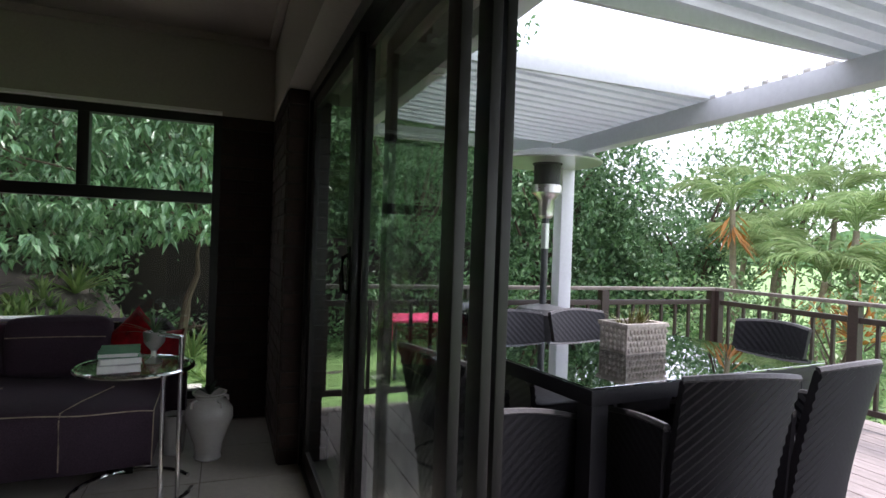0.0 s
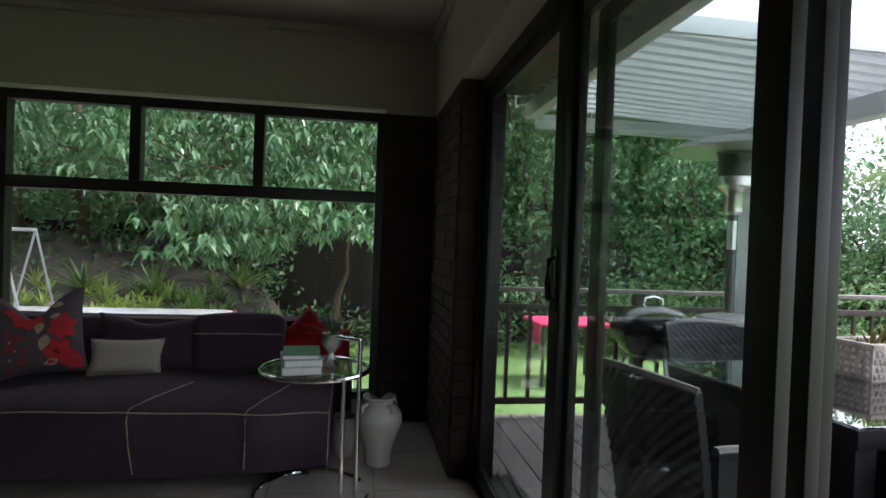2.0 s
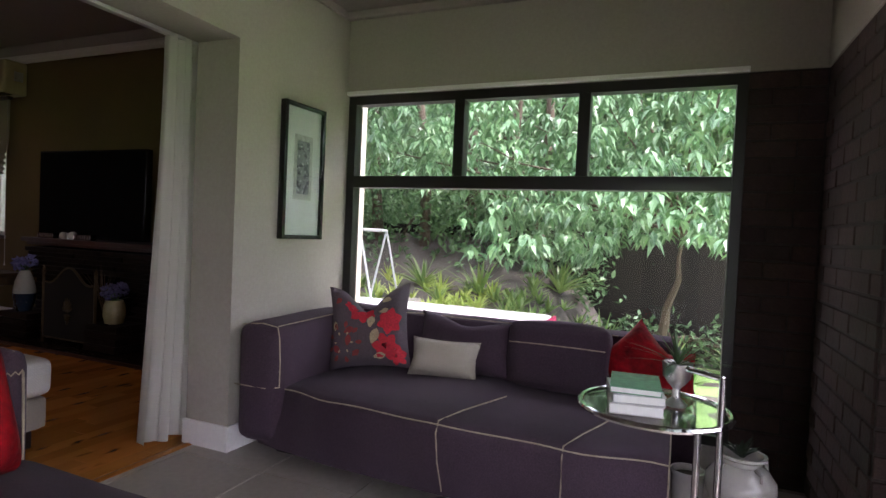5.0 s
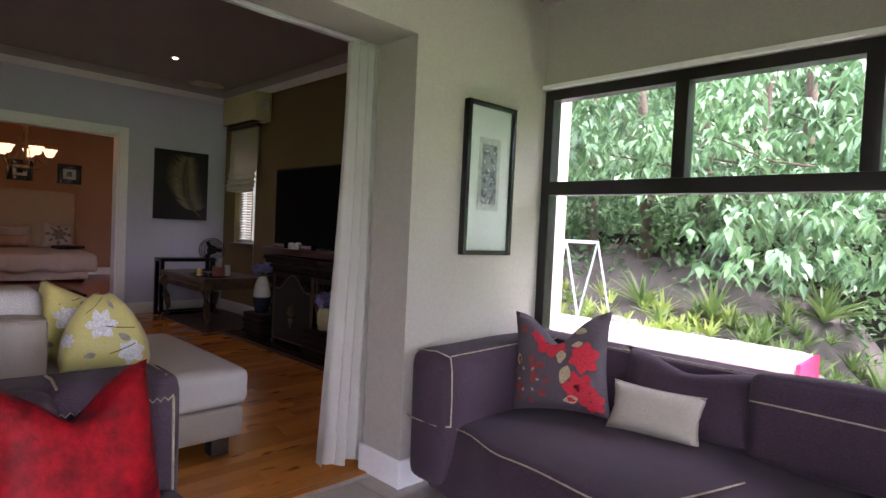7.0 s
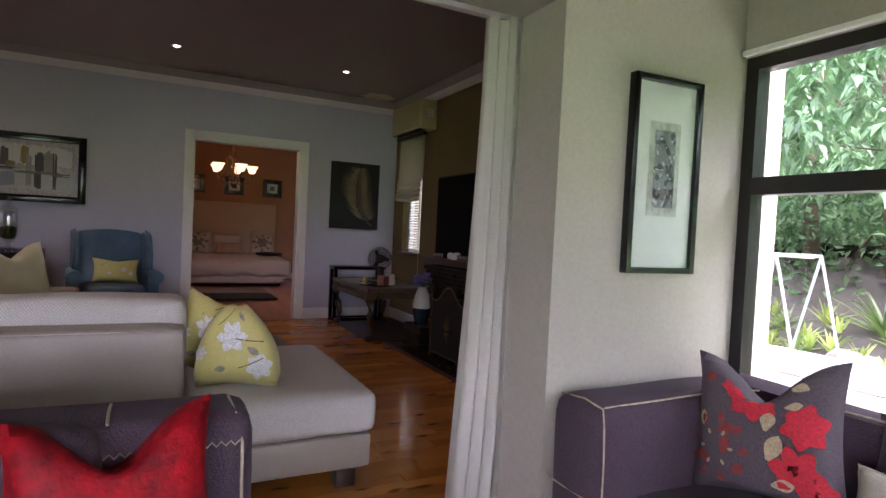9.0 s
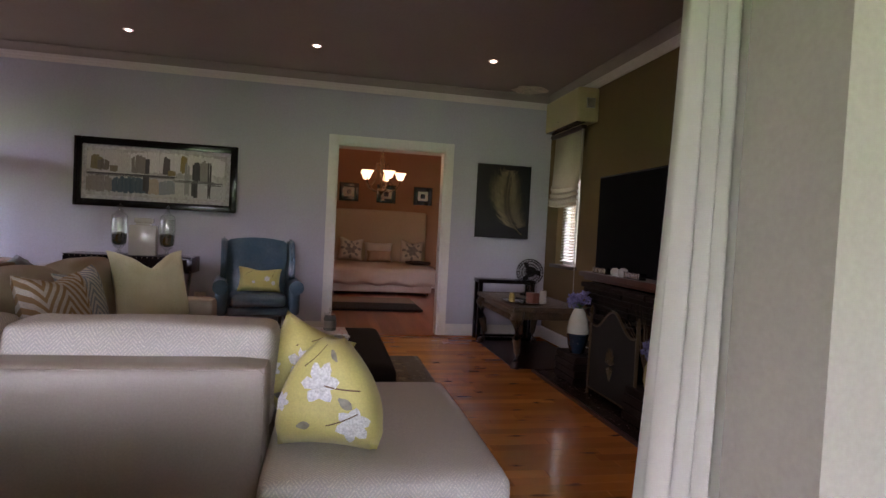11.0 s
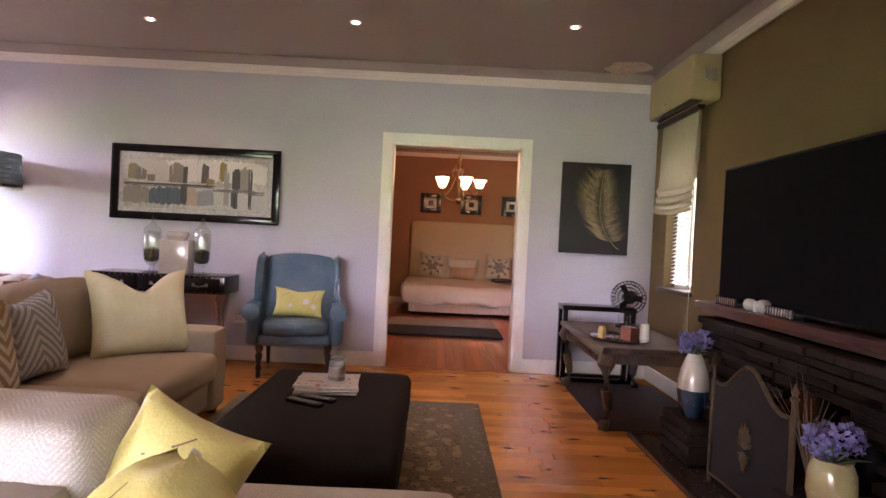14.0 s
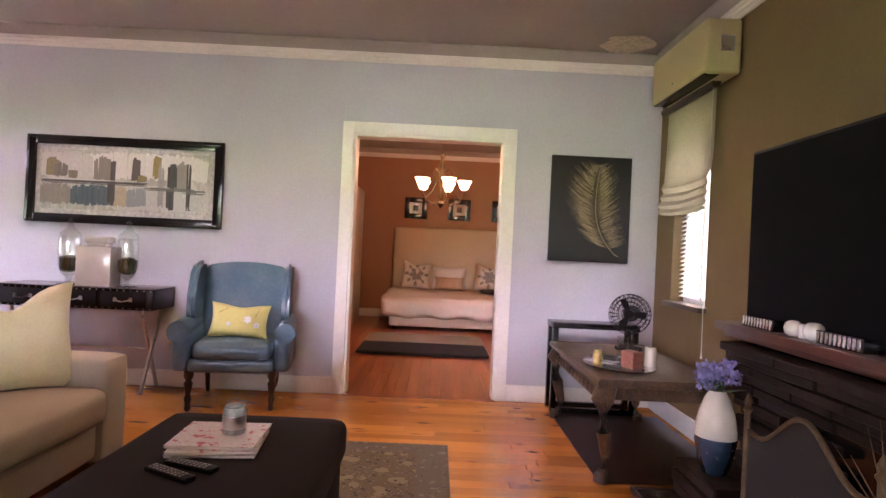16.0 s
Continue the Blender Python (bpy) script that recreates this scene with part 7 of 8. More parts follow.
bm = B(); lathe(bm, [(0.040, 0), (0.043, 0.005), (0.043, 0.09), (0.036, 0.10), (0.038, 0.104), (0.034, 0.104), (0.032, 0.095)], seg=20); part("glass", bm, material("frosted_glass", (0.30, 0.33, 0.32), 0.25, amount=0.3), cd)
bm = B(); lathe(bm, [(0.0435, 0.02), (0.0437, 0.021), (0.0437, 0.07), (0.0435, 0.071)], seg=20); part("band", bm, STEEL, cd)
bm = B(); lathe(bm, [(0.038, 0.104), (0.04, 0.106), (0.04, 0.118), (0.012, 0.124), (0.008, 0.14), (0.014, 0.15), (0.002, 0.158)], seg=16); part("lid", bm, CLEAR, cd)
for k, (x, y, rz) in enumerate(((-5.10, 2.21, 70), (-5.03, 2.17, 62))):
    rm = thing("remote_control", "black remote control with rows of buttons", "remote control", pose(x, y, 0.462, 0, 0, rz), "remotes on the ottoman")
    bm = B(); box(bm, -0.10, 0.10, -0.022, 0.022, 0, 0.018, 0.005); part("case", bm, BLACK, rm)
    bm = B()
    for i in range(9):
        for j in range(3):
            box(bm, -0.08 + 0.018 * i - 0.004, -0.08 + 0.018 * i + 0.004, -0.013 + 0.013 * j - 0.003, -0.013 + 0.013 * j + 0.003, 0.018, 0.0195)
    tagged(part("buttons", bm, material("grey_button", (0.22, 0.22, 0.22), 0.5), rm), kind="stuff")
RUGM = blooms("worn_rug", (0.125, 0.083, 0.036), [((0.21, 0.15, 0.07), 3.0, 0.36), ((0.05, 0.036, 0.024), 6.5, 0.26), ((0.24, 0.18, 0.10), 11.0, 0.2)], 3.2, rough=0.95)
RUGB = blooms("worn_rug_border", (0.12, 0.088, 0.05), [((0.20, 0.16, 0.10), 5, 0.25), ((0.05, 0.04, 0.03), 8, 0.2)], 4, rough=0.95)
rg = thing("rug", "worn olive-brown patterned area rug under the ottoman", "rug", pose(-5.55, 2.2, 0))
bm = B(); box(bm, -1.05, 1.05, -0.75, 0.75, 0.001, 0.009); part("field", bm, RUGM, rg, smooth=False)
bm = B(); box(bm, -1.20, -1.05, -0.90, 0.90, 0.001, 0.008); box(bm, 1.05, 1.20, -0.90, 0.90, 0.001, 0.008); box(bm, -1.05, 1.05, -0.90, -0.75, 0.001, 0.008); box(bm, -1.05, 1.05, 0.75, 0.90, 0.001, 0.008); part("border", bm, RUGB, rg, smooth=False)
bm = B(); box(bm, -1.215, 1.215, 0.90, 0.935, 0.001, 0.0085, 0.002); box(bm, -1.215, -1.20, -0.90, 0.90, 0.001, 0.0085, 0.002); part("binding", bm, RUGB, rg)

# ---- fireplace wall ----
SLATE = material("stacked_stone", (0.010, 0.0052, 0.0034), 0.62, col2=(0.019, 0.0105, 0.0065), big=6, small=40, amount=0.6, bump=0.5, each=0.35, spec=0.2)
fp = thing("fireplace", "stacked dark stone fireplace with a mahogany mantel shelf", "fireplace", pose(-5.0, 4.5, 0))


def fpp(name, bm, mat, label="", smooth=True):
    bm.transform(Matrix.Translation((5.0, -4.5, 0)))
    return part(name, bm, mat, fp, label, smooth)


MAHOG = material("mahogany", (0.060, 0.018, 0.010), 0.35, col2=(0.026, 0.008, 0.005), stretch=(0.7, 6, 6), big=3, amount=0.6, bump=0.05, coat=0.4)
bm = B(); box(bm, -6.02, -3.95, 4.43, TY - 0.002, 0.915, 0.955, 0.006); box(bm, -5.98, -3.99, 4.46, TY - 0.002, 0.885, 0.915, 0.006); fpp("mantel_shelf", bm, MAHOG)
bm = B(); box(bm, -5.88, -4.09, 4.60, TY - 0.002, 0.0, 0.885)
fpp("core", bm, BLACK, smooth=False)
bm = B(); box(bm, -0.5, 0.5, -0.05, 0.05, -0.028, 0.028, 0.006, 1)
stone = mesh_of("stone", bm, SLATE)
inv5 = Matrix.Translation((5.0, -4.5, 0))
rs = random.Random(17)
for c in range(20):
    z = 0.022 + 0.0435 * c
    step = 0.016 * (c % 2) + 0.10 * max(0, (c - 12) / 7)
    x = -5.90
    while x < -4.08:
        L = rs.uniform(0.16, 0.42)
        b = min(x + L, -4.07)
        mid = (x + b) / 2
        if not (-5.38 < mid < -4.62 and z < 0.66):
            ob = share("stone", stone, fp, inv5 @ Matrix.Translation((mid, 4.58 - step - rs.uniform(0, 0.025), z)) @ Matrix.Diagonal((b - x - 0.004, 1.2, 0.72, 1)))
        x = b
    share("stone", stone, fp, inv5 @ Matrix.Translation((-5.88 - step * 0.6 - rs.uniform(0, 0.012), 4.70, z)) @ pose(0, 0, 0, 0, 0, 90) @ Matrix.Diagonal((0.30, 0.8, 0.72, 1)))
bm = B(); box(bm, -5.4, -4.6, 4.585, 4.60, 0.02, 0.68); fpp("firebox", bm, BLACK, smooth=False)
for x0, x1 in ((-6.02, -5.62), (-4.82, -4.44)):
    for c in range(4):
        z = 0.058 + 0.0575 * c
        y = 4.24 + 0.012 * (c % 2)
        while y < 4.5:
            L = rs.uniform(0.12, 0.2)
            share("stone", stone, fp, inv5 @ Matrix.Translation(((x0 + x1) / 2 + rs.uniform(-0.01, 0.01), y + L / 2, z)) @ Matrix.Diagonal((x1 - x0, L * 9.6, 0.98, 1)))
            y += L
hs = thing("hearth", "dark polished hearth slab edged with timber", "hearth", pose(-5.0, 4.4, 0))
bm = B(); box(bm, -1.17, 1.15, -0.28, 0.2, 0.001, 0.026, 0.004); part("slab", bm, material("polished_slate", (0.03, 0.02, 0.017), 0.25, amount=0.4), hs)
bm = B(); box(bm, -1.19, 1.17, -0.30, -0.281, 0.001, 0.028, 0.003); box(bm, -1.19, -1.171, -0.281, 0.2, 0.001, 0.028, 0.003); part("edging", bm, MAHOG, hs)

tv = thing("television", "large wall-mounted black flat television", "television", pose(-5.2, 4.53, 0.97))
bm = B(); box(bm, -0.72, 0.72, 0.004, 0.07, 0, 0.82, 0.006); part("case", bm, BLACK, tv)
bm = B(); box(bm, -0.705, 0.705, 0.0, 0.006, 0.015, 0.805); part("screen", bm, material("dark_screen", (0.004, 0.004, 0.005), 0.5, amount=0.1, bump=0.0, spec=0.05), tv, "dark glossy screen", False)
bm = B(); box(bm, -0.2, 0.2, 0.07, 0.329, 0.25, 0.55, 0.004); part("bracket", bm, BLACK, tv)
# mantel ornaments
FLUTE = material("mirrored_flutes", (0.55, 0.55, 0.56), 0.15, metal=0.9)
for x in (-5.72, -5.20):
    ho = thing("candle_holder", "low fluted mirrored candle holder on the mantel", "candle holder", pose(x, 4.50, 0.955), "mantel candle holders")
    bm = B(); box(bm, -0.12, 0.12, -0.025, 0.025, 0, 0.05); part("block", bm, BLACK, ho, smooth=False)
    for k in range(10):
        bm = B(); box(bm, -0.115 + 0.0235 * k, -0.100 + 0.0235 * k, -0.03, -0.0255, 0.003, 0.047, 0.002, 1); part("flute", bm, FLUTE, ho)
for x, rad in ((-5.50, 0.036), (-5.37, 0.04)):
    bm = B(); lathe(bm, [(rad * 0.5, 0), (rad * 0.9, rad * 0.35), (rad, rad * 0.9), (rad * 0.85, rad * 1.45), (rad * 0.5, rad * 1.75), (rad * 0.4, rad * 1.75), (rad * 0.35, rad * 1.5)], seg=20); single("votive", bm, CERAMIC, "round white votive on the mantel", "candle holder", pose(x, 4.50, 0.955))
bm = B(); lathe(bm, [(0.025, 0), (0.025, 0.05), (0.02, 0.055)], seg=14); single("tealight_tin", bm, STEEL, "small silver tin on the mantel", "tin", pose(-5.435, 4.51, 0.955))

VASE = material("dipped_glaze", (0.42, 0.40, 0.32), 0.2, amount=0.15, bump=0.0, coat=0.5, grain=0.03)
VASEB = material("blue_dip_glaze", (0.014, 0.034, 0.058), 0.25, amount=0.4, bump=0.0, coat=0.4, grain=0.06)
PETAL = foliage("hydrangea_petal", (0.16, 0.15, 0.36), (0.26, 0.26, 0.52), 0.7, 0.25)


def flower_vase(x, y, z, yellow=False):
    v = thing("flower_vase", "cream and blue dipped vase with lilac hydrangeas" if not yellow else "pale yellow vase with lilac hydrangeas", "vase", pose(x, y, z))
    s = 1.0
    if not yellow:
        bm = B(); lathe(bm, [(0.055, 0), (0.06, 0.01), (0.08, 0.07), (0.092, 0.14), (0.0935, 0.17)], seg=24); part("lower_body", bm, VASEB, v)
        bm = B(); lathe(bm, [(0.0935, 0.17), (0.092, 0.21), (0.08, 0.28), (0.055, 0.35), (0.042, 0.375), (0.044, 0.385), (0.036, 0.385), (0.034, 0.36)], seg=24); part("upper_body", bm, VASE, v)
        top = 0.385
    else:
        bm = B(); lathe(bm, [(0.06, 0), (0.075, 0.01), (0.09, 0.08), (0.085, 0.16), (0.07, 0.20), (0.074, 0.21), (0.06, 0.21), (0.055, 0.19)], seg=24); part("body", bm, material("pale_yellow_glaze", (0.36, 0.33, 0.15), 0.25, coat=0.4, grain=0.04, bump=0.0, amount=0.15), v)
        top = 0.21
    r = np.random.default_rng(3 if yellow else 4)
    n = 420
    cs = np.array([(-0.05, -0.02, top + 0.075), (0.04, 0.03, top + 0.09), (0.0, -0.05, top + 0.06)])
    d = r.normal(0, 1, (n, 3)); d /= np.linalg.norm(d, axis=1, keepdims=True)
    ps = cs[r.integers(0, 3, n)] + d * 0.05
    leaves("bloom_head", ps, r.normal(0, 1, (n, 3)), d, np.full(n, 0.026), np.full(n, 0.024), PETAL, v, 0.1)
    bm = B(); tuft(bm, 16, 0.10, 1.4, 0.05, 0, 0, top - 0.02, 9, 0.5); part("leaves", bm, GREENLEAF, v)


flower_vase(-5.82, 4.36, 0.26)
flower_vase(-4.60, 4.36, 0.26, True)
sr = thing("fire_screen", "dark mesh fire screen with brass emblem and finials", "fire screen", pose(-5.09, 4.29, 0.026))
BRASS = material("aged_brass", (0.085, 0.055, 0.022), 0.5, metal=0.35, amount=0.5)
MESHM = material("fine_mesh", (0.008, 0.0055, 0.0035), 0.8, metal=0.0, small=260, bump=0.05)
def arch(x):
    return 0.56 + 0.10 * math.cos(x / 0.33 * math.pi / 2) ** 2 + 0.03 * math.cos(x * 14)
xs = [-0.33 + 0.66 * k / 22 for k in range(23)]
bm = B()
for x0, x1 in zip(xs, xs[1:]):
    f = [bm.verts.new((x, -0.002, z)) for x, z in ((x0, 0.05), (x1, 0.05), (x1, arch(x1)), (x0, arch(x0)))]
    b = [bm.verts.new((v.co.x, 0.002, v.co.z)) for v in f]
    bm.faces.new(f); bm.faces.new(b[::-1]); bm.faces.new((f[3], f[2], b[2], b[3]))
bmesh.ops.remove_doubles(bm, verts=bm.verts[:], dist=0.0005)
part("mesh_panel", bm, MESHM, sr)
bm = B(); tube(bm, [(-0.33, 0, 0.05)] + [(x, 0, arch(x)) for x in xs] + [(0.33, 0, 0.05)], 0.010, 8, True); part("frame", bm, BRASS, sr)
for s in (-1, 1):
    bm = B(); tube(bm, [(s * 0.345, 0, 0.0), (s * 0.345, 0, 0.62)], 0.012, 8); lathe(bm, [(0.012, 0.62), (0.02, 0.635), (0.01, 0.65), (0.016, 0.665), (0.002, 0.70)], s * 0.345, 0, 0, 10); part("post", bm, BRASS, sr)
for k in range(7):
    bm = B()
    a = radians(90 + (k - 3) * 24)
    tube(bm, [(0, -0.008, 0.30), (0.05 * math.cos(a), -0.012, 0.30 + 0.07 * math.sin(a)), (0.07 * math.cos(a), -0.01, 0.30 + 0.13 * math.sin(a))], [0.006, 0.010, 0.002], 6)
    tube(bm, [(0, -0.008, 0.28), (0.04 * math.cos(a), -0.012, 0.28 - 0.05 * math.sin(a)), (0.03 * math.cos(a), -0.01, 0.28 - 0.10 * math.sin(a))], [0.006, 0.008, 0.002], 6)
    part("emblem_leaf", bm, BRASS, sr)
# dry twigs leaning by the screen
tw = thing("twig_bundle", "bundle of dry twigs beside the fire screen", "twigs", pose(-4.70, 4.36, 0.255))
TWIG = material("dry_twig", (0.10, 0.07, 0.04), 0.8)
for k in range(14):
    bm = B()
    a = rs.uniform(-0.6, 0.6)
    tube(bm, [(0, 0, 0), (0.12 * math.sin(a), -0.05, 0.28), (0.35 * math.sin(a), -0.08 + 0.05 * rs.uniform(-1, 1), 0.45 + rs.uniform(-0.08, 0.12))], [0.004, 0.003, 0.001], 5)
    part("twig", bm, TWIG, tw)

# air conditioner, blind and window
CREAMP = material("aged_cream_plastic", (0.43, 0.36, 0.18), 0.45, amount=0.2, bump=0.02, grain=0.04)
av = thing("air_conditioner", "yellowed cream split air conditioner above the window", "air conditioner", pose(-7.12, TY, 2.43))
bm = B(); box(bm, -0.44, 0.44, -0.235, -0.001, 0, 0.35, 0.035, 4); part("case", bm, CREAMP, av)
bm = B(); box(bm, -0.41, 0.41, -0.225, -0.13, -0.004, 0.004, 0.002); part("air_slot", bm, BLACK, av)
bm = B(); box(bm, -0.41, 0.41, -0.237, -0.20, 0.035, 0.045, 0.003); part("louvre", bm, CREAMP, av)
bm = B(); lathe(bm, [(0.007, 0), (0.006, 0.006)], seg=10); bm.transform(pose(-0.05, -0.232, 0.07, 90)); part("sensor", bm, BLACK, av)
bm = B(); box(bm, 0.439, 0.443, -0.14, -0.05, 0.14, 0.24, 0.002); part("side_panel", bm, STEEL, av)
RBL = material("cream_roman_blind", (0.37, 0.335, 0.25), 0.9, small=150, bump=0.2, amount=0.15)
bl = thing("roman_blind", "cream roman blind half lowered on a dark wooden rail", "blind", pose(-7.26, 4.80, 1.60))
bm = B(); tube(bm, [(-0.42, -0.02, 0.82), (0.42, -0.02, 0.82)], 0.03, 12); part("rail", bm, DARKWOOD, bl)
bm = B()
pr = [(0.0, 0.80), (-0.004, 0.40), (-0.01, 0.26), (-0.035, 0.21), (-0.02, 0.17), (-0.05, 0.14), (-0.03, 0.11), (-0.06, 0.075), (-0.035, 0.05), (-0.055, 0.02), (-0.03, 0.0)]
gg = [[bm.verts.new((-0.38 + 0.76 * i / 8, y - 0.006 * math.sin(i * 1.3 + j), z - 0.02 * (1 - (i / 4 - 1) ** 2) * (z < 0.3))) for j, (y, z) in enumerate(pr)] for i in range(9)]
for i in range(8):
    for j in range(len(pr) - 1):
        bm.faces.new((gg[i][j], gg[i + 1][j], gg[i + 1][j + 1], gg[i][j + 1]))
bmesh.ops.solidify(bm, geom=bm.faces[:], thickness=0.006)
part("cloth", bm, RBL, bl)
bm = B(); tube(bm, [(0.40, -0.03, 0.80), (0.40, -0.035, -0.2), (0.40, -0.03, -0.95)], 0.003, 5); lathe(bm, [(0.004, -0.99), (0.009, -0.985), (0.004, -0.95)], 0.40, -0.03, 0, 8); part("cord", bm, CERAMIC, bl)
w2 = thing("window_2", "white steel window with slatted shutters, behind the blind", "window", kind="structure")
bm = B()
for a in ((NX0, NX0 + 0.04, NZ0, NZ1), (NX1 - 0.04, NX1, NZ0, NZ1), ((NX0 + NX1) / 2 - 0.02, (NX0 + NX1) / 2 + 0.02, NZ0, NZ1)):
    box(bm, a[0], a[1], TY + 0.10, TY + 0.15, a[2], a[3], 0.003)
box(bm, NX0 + 0.04, NX1 - 0.04, TY + 0.102, TY + 0.148, NZ0, NZ0 + 0.04); box(bm, NX0 + 0.04, NX1 - 0.04, TY + 0.102, TY + 0.148, NZ1 - 0.04, NZ1)
part("window_frame", bm, WHITE, w2)
bm = B(); box(bm, -0.15, 0.15, -0.02, 0.02, -0.002, 0.002); slatm = mesh_of("slat", bm, WHITE)
for k in range(22):
    share("slat", slatm, w2, pose((NX0 + (NX0 + NX1) / 2) / 2 + 0.01, TY + 0.08, NZ0 + 0.05 + 0.034 * k, 28))
bm = B(); box(bm, NX0, NX1, TY + 0.122, TY + 0.126, NZ0, NZ1); g = part("pane", bm, PANE, w2, smooth=False); g.visible_shadow = False
bm = B(); box(bm, NX0 - 0.03, NX1 + 0.03, TY - 0.06, TY + 0.10, NZ0 - 0.035, NZ0 + 0.001, 0.004); part("window_sill", bm, DARKWOOD, w2)

# ---- carved side table with tray, fan; black frame ----
CARVE = material("carved_brassy_wood", (0.042, 0.023, 0.009), 0.36, col2=(0.105, 0.06, 0.022), big=14, small=60, amount=0.8, bump=0.9)
ct = thing("carved_table", "carved brass-clad low table with cabriole legs", "side table", pose(-6.90, 4.29, 0) @ Matrix.Diagonal((1, 1, 1.14, 1)))
bm = B(); box(bm, -0.66, 0.66, -0.36, 0.36, 0.475, 0.505, 0.008); part("tabletop", bm, CARVE, ct)
bm = B(); tube(bm, [(-0.655, -0.355, 0.49), (0.655, -0.355, 0.49), (0.655, 0.355, 0.49), (-0.655, 0.355, 0.49)], 0.02, 8, True); part("moulded_edge", bm, CARVE, ct)
bm = B(); box(bm, -0.60, 0.60, -0.315, -0.30, 0.40, 0.475, 0.004); box(bm, -0.60, 0.60, 0.30, 0.315, 0.40, 0.475, 0.004); box(bm, -0.60, -0.585, -0.30, 0.30, 0.40, 0.475, 0.004); box(bm, 0.585, 0.60, -0.30, 0.30, 0.40, 0.475, 0.004)
for k in range(13):
    lathe(bm, [(0.002, -0.04), (0.03, -0.02), (0.035, 0.0), (0.03, 0.02)], -0.54 + 0.09 * k, -0.308, 0.405, 8)
part("apron", bm, CARVE, ct)
for x in (-1, 1):
    for y in (-1, 1):
        bm = B(); tube(bm, [(x * 0.585, y * 0.295, 0.475), (x * 0.62, y * 0.33, 0.40), (x * 0.60, y * 0.31, 0.25), (x * 0.57, y * 0.285, 0.12), (x * 0.58, y * 0.295, 0.05), (x * 0.61, y * 0.32, 0.03), (x * 0.615, y * 0.325, 0.0)], [0.055, 0.062, 0.042, 0.028, 0.026, 0.038, 0.036], 10); part("leg", bm, CARVE, ct)
tr = thing("tray", "oval silver tray with glasses and small boxes", "tray", pose(-6.66, 4.17, 0.579))
bm = B(); lathe(bm, [(0.19, 0), (0.20, 0.003), (0.215, 0.016), (0.21, 0.017), (0.195, 0.006), (0.002, 0.005)], seg=30)
for v in bm.verts:
    v.co.x *= 1.25
part("dish", bm, CHROME, tr)
for x, y in ((-6.73, 4.21), (-6.69, 4.26)):
    bm = B(); lathe(bm, [(0.028, 0), (0.03, 0.004), (0.036, 0.17), (0.033, 0.17), (0.027, 0.008)], seg=18); g = single("drinking_glass", bm, CLEAR, "tall clear drinking glass on the tray", "glass", pose(x, y, 0.585)); g.visible_shadow = False
bm = B(); box(bm, -0.055, 0.055, -0.04, 0.04, 0, 0.10, 0.004); single("box", bm, material("red_brown_box", (0.22, 0.07, 0.045), 0.4), "small red-brown box on the tray", "box", pose(-6.58, 4.22, 0.585, 0, 0, 20))
bm = B(); lathe(bm, [(0.036, 0), (0.038, 0.01), (0.034, 0.12), (0.03, 0.125)], seg=16); single("candle", bm, CERAMIC, "white pillar candle on the tray", "candle", pose(-6.66, 4.36, 0.578))
bm = B(); lathe(bm, [(0.03, 0), (0.03, 0.06), (0.024, 0.07), (0.024, 0.085)], seg=14); single("brass_pot", bm, material("bright_brass", (0.45, 0.34, 0.12), 0.3, metal=0.9), "small brass pot on the tray", "pot", pose(-6.68, 4.04, 0.584))
FANM = material("matt_black_plastic", (0.012, 0.011, 0.011), 0.75, amount=0.2, bump=0.02, spec=0.15)
fa = thing("desk_fan", "black desk fan turned on its stand, at rest", "fan", pose(-7.32, 4.45, 0.578, 0, 0, 62))
bm = B(); lathe(bm, [(0.10, 0), (0.10, 0.015), (0.05, 0.03), (0.018, 0.05), (0.016, 0.14)], seg=20); part("stand", bm, FANM, fa)
bm = B()
for rad in (0.05, 0.09, 0.12, 0.145):
    for dy in (-0.035, 0.03):
        tube(bm, [(rad * math.cos(t), dy * (1 if rad > 0.06 else 1.3), 0.26 + rad * math.sin(t)) for t in [2 * math.pi * k / 28 for k in range(28)]], 0.0028, 4, True)
for k in range(26):
    a = 2 * math.pi * k / 26
    tube(bm, [(0.03 * math.cos(a), -0.05, 0.26 + 0.03 * math.sin(a)), (0.12 * math.cos(a), -0.045, 0.26 + 0.12 * math.sin(a)), (0.148 * math.cos(a), 0, 0.26 + 0.148 * math.sin(a)), (0.12 * math.cos(a), 0.04, 0.26 + 0.12 * math.sin(a))], 0.0022, 4)
part("cage", bm, FANM, fa)
for k in range(3):
    a = 2 * math.pi * k / 3
    bm = B()
    pp = [(0.02, -0.3), (0.06, -0.45), (0.115, -0.25), (0.12, 0.15), (0.07, 0.35), (0.02, 0.3)]
    vv = [bm.verts.new((q * math.cos(a + w), 0.006 * w * 3, 0.26 + q * math.sin(a + w))) for q, w in pp]
    bm.faces.new(vv); bmesh.ops.solidify(bm, geom=bm.faces[:], thickness=0.002)
    part("blade", bm, FANM, fa)
bm = B(); lathe(bm, [(0.03, -0.05), (0.035, 0.0), (0.06, 0.04), (0.055, 0.12), (0.03, 0.14)], seg=16); bm.transform(pose(0, 0.03, 0.26, -90)); part("motor", bm, FANM, fa)
fr = thing("black_frame_table", "open black wooden frame table standing against the wall", "side table", pose(-7.75, 4.30, 0))
for x in (-0.09, 0.09):
    bm = B(); box(bm, x - 0.022, x + 0.022, -0.34, -0.295, 0, 0.67, 0.003); box(bm, x - 0.022, x + 0.022, 0.295, 0.34, 0, 0.67, 0.003); box(bm, x - 0.022, x + 0.022, -0.295, 0.295, 0, 0.04, 0.003); part("side_frame", bm, BLACK, fr)
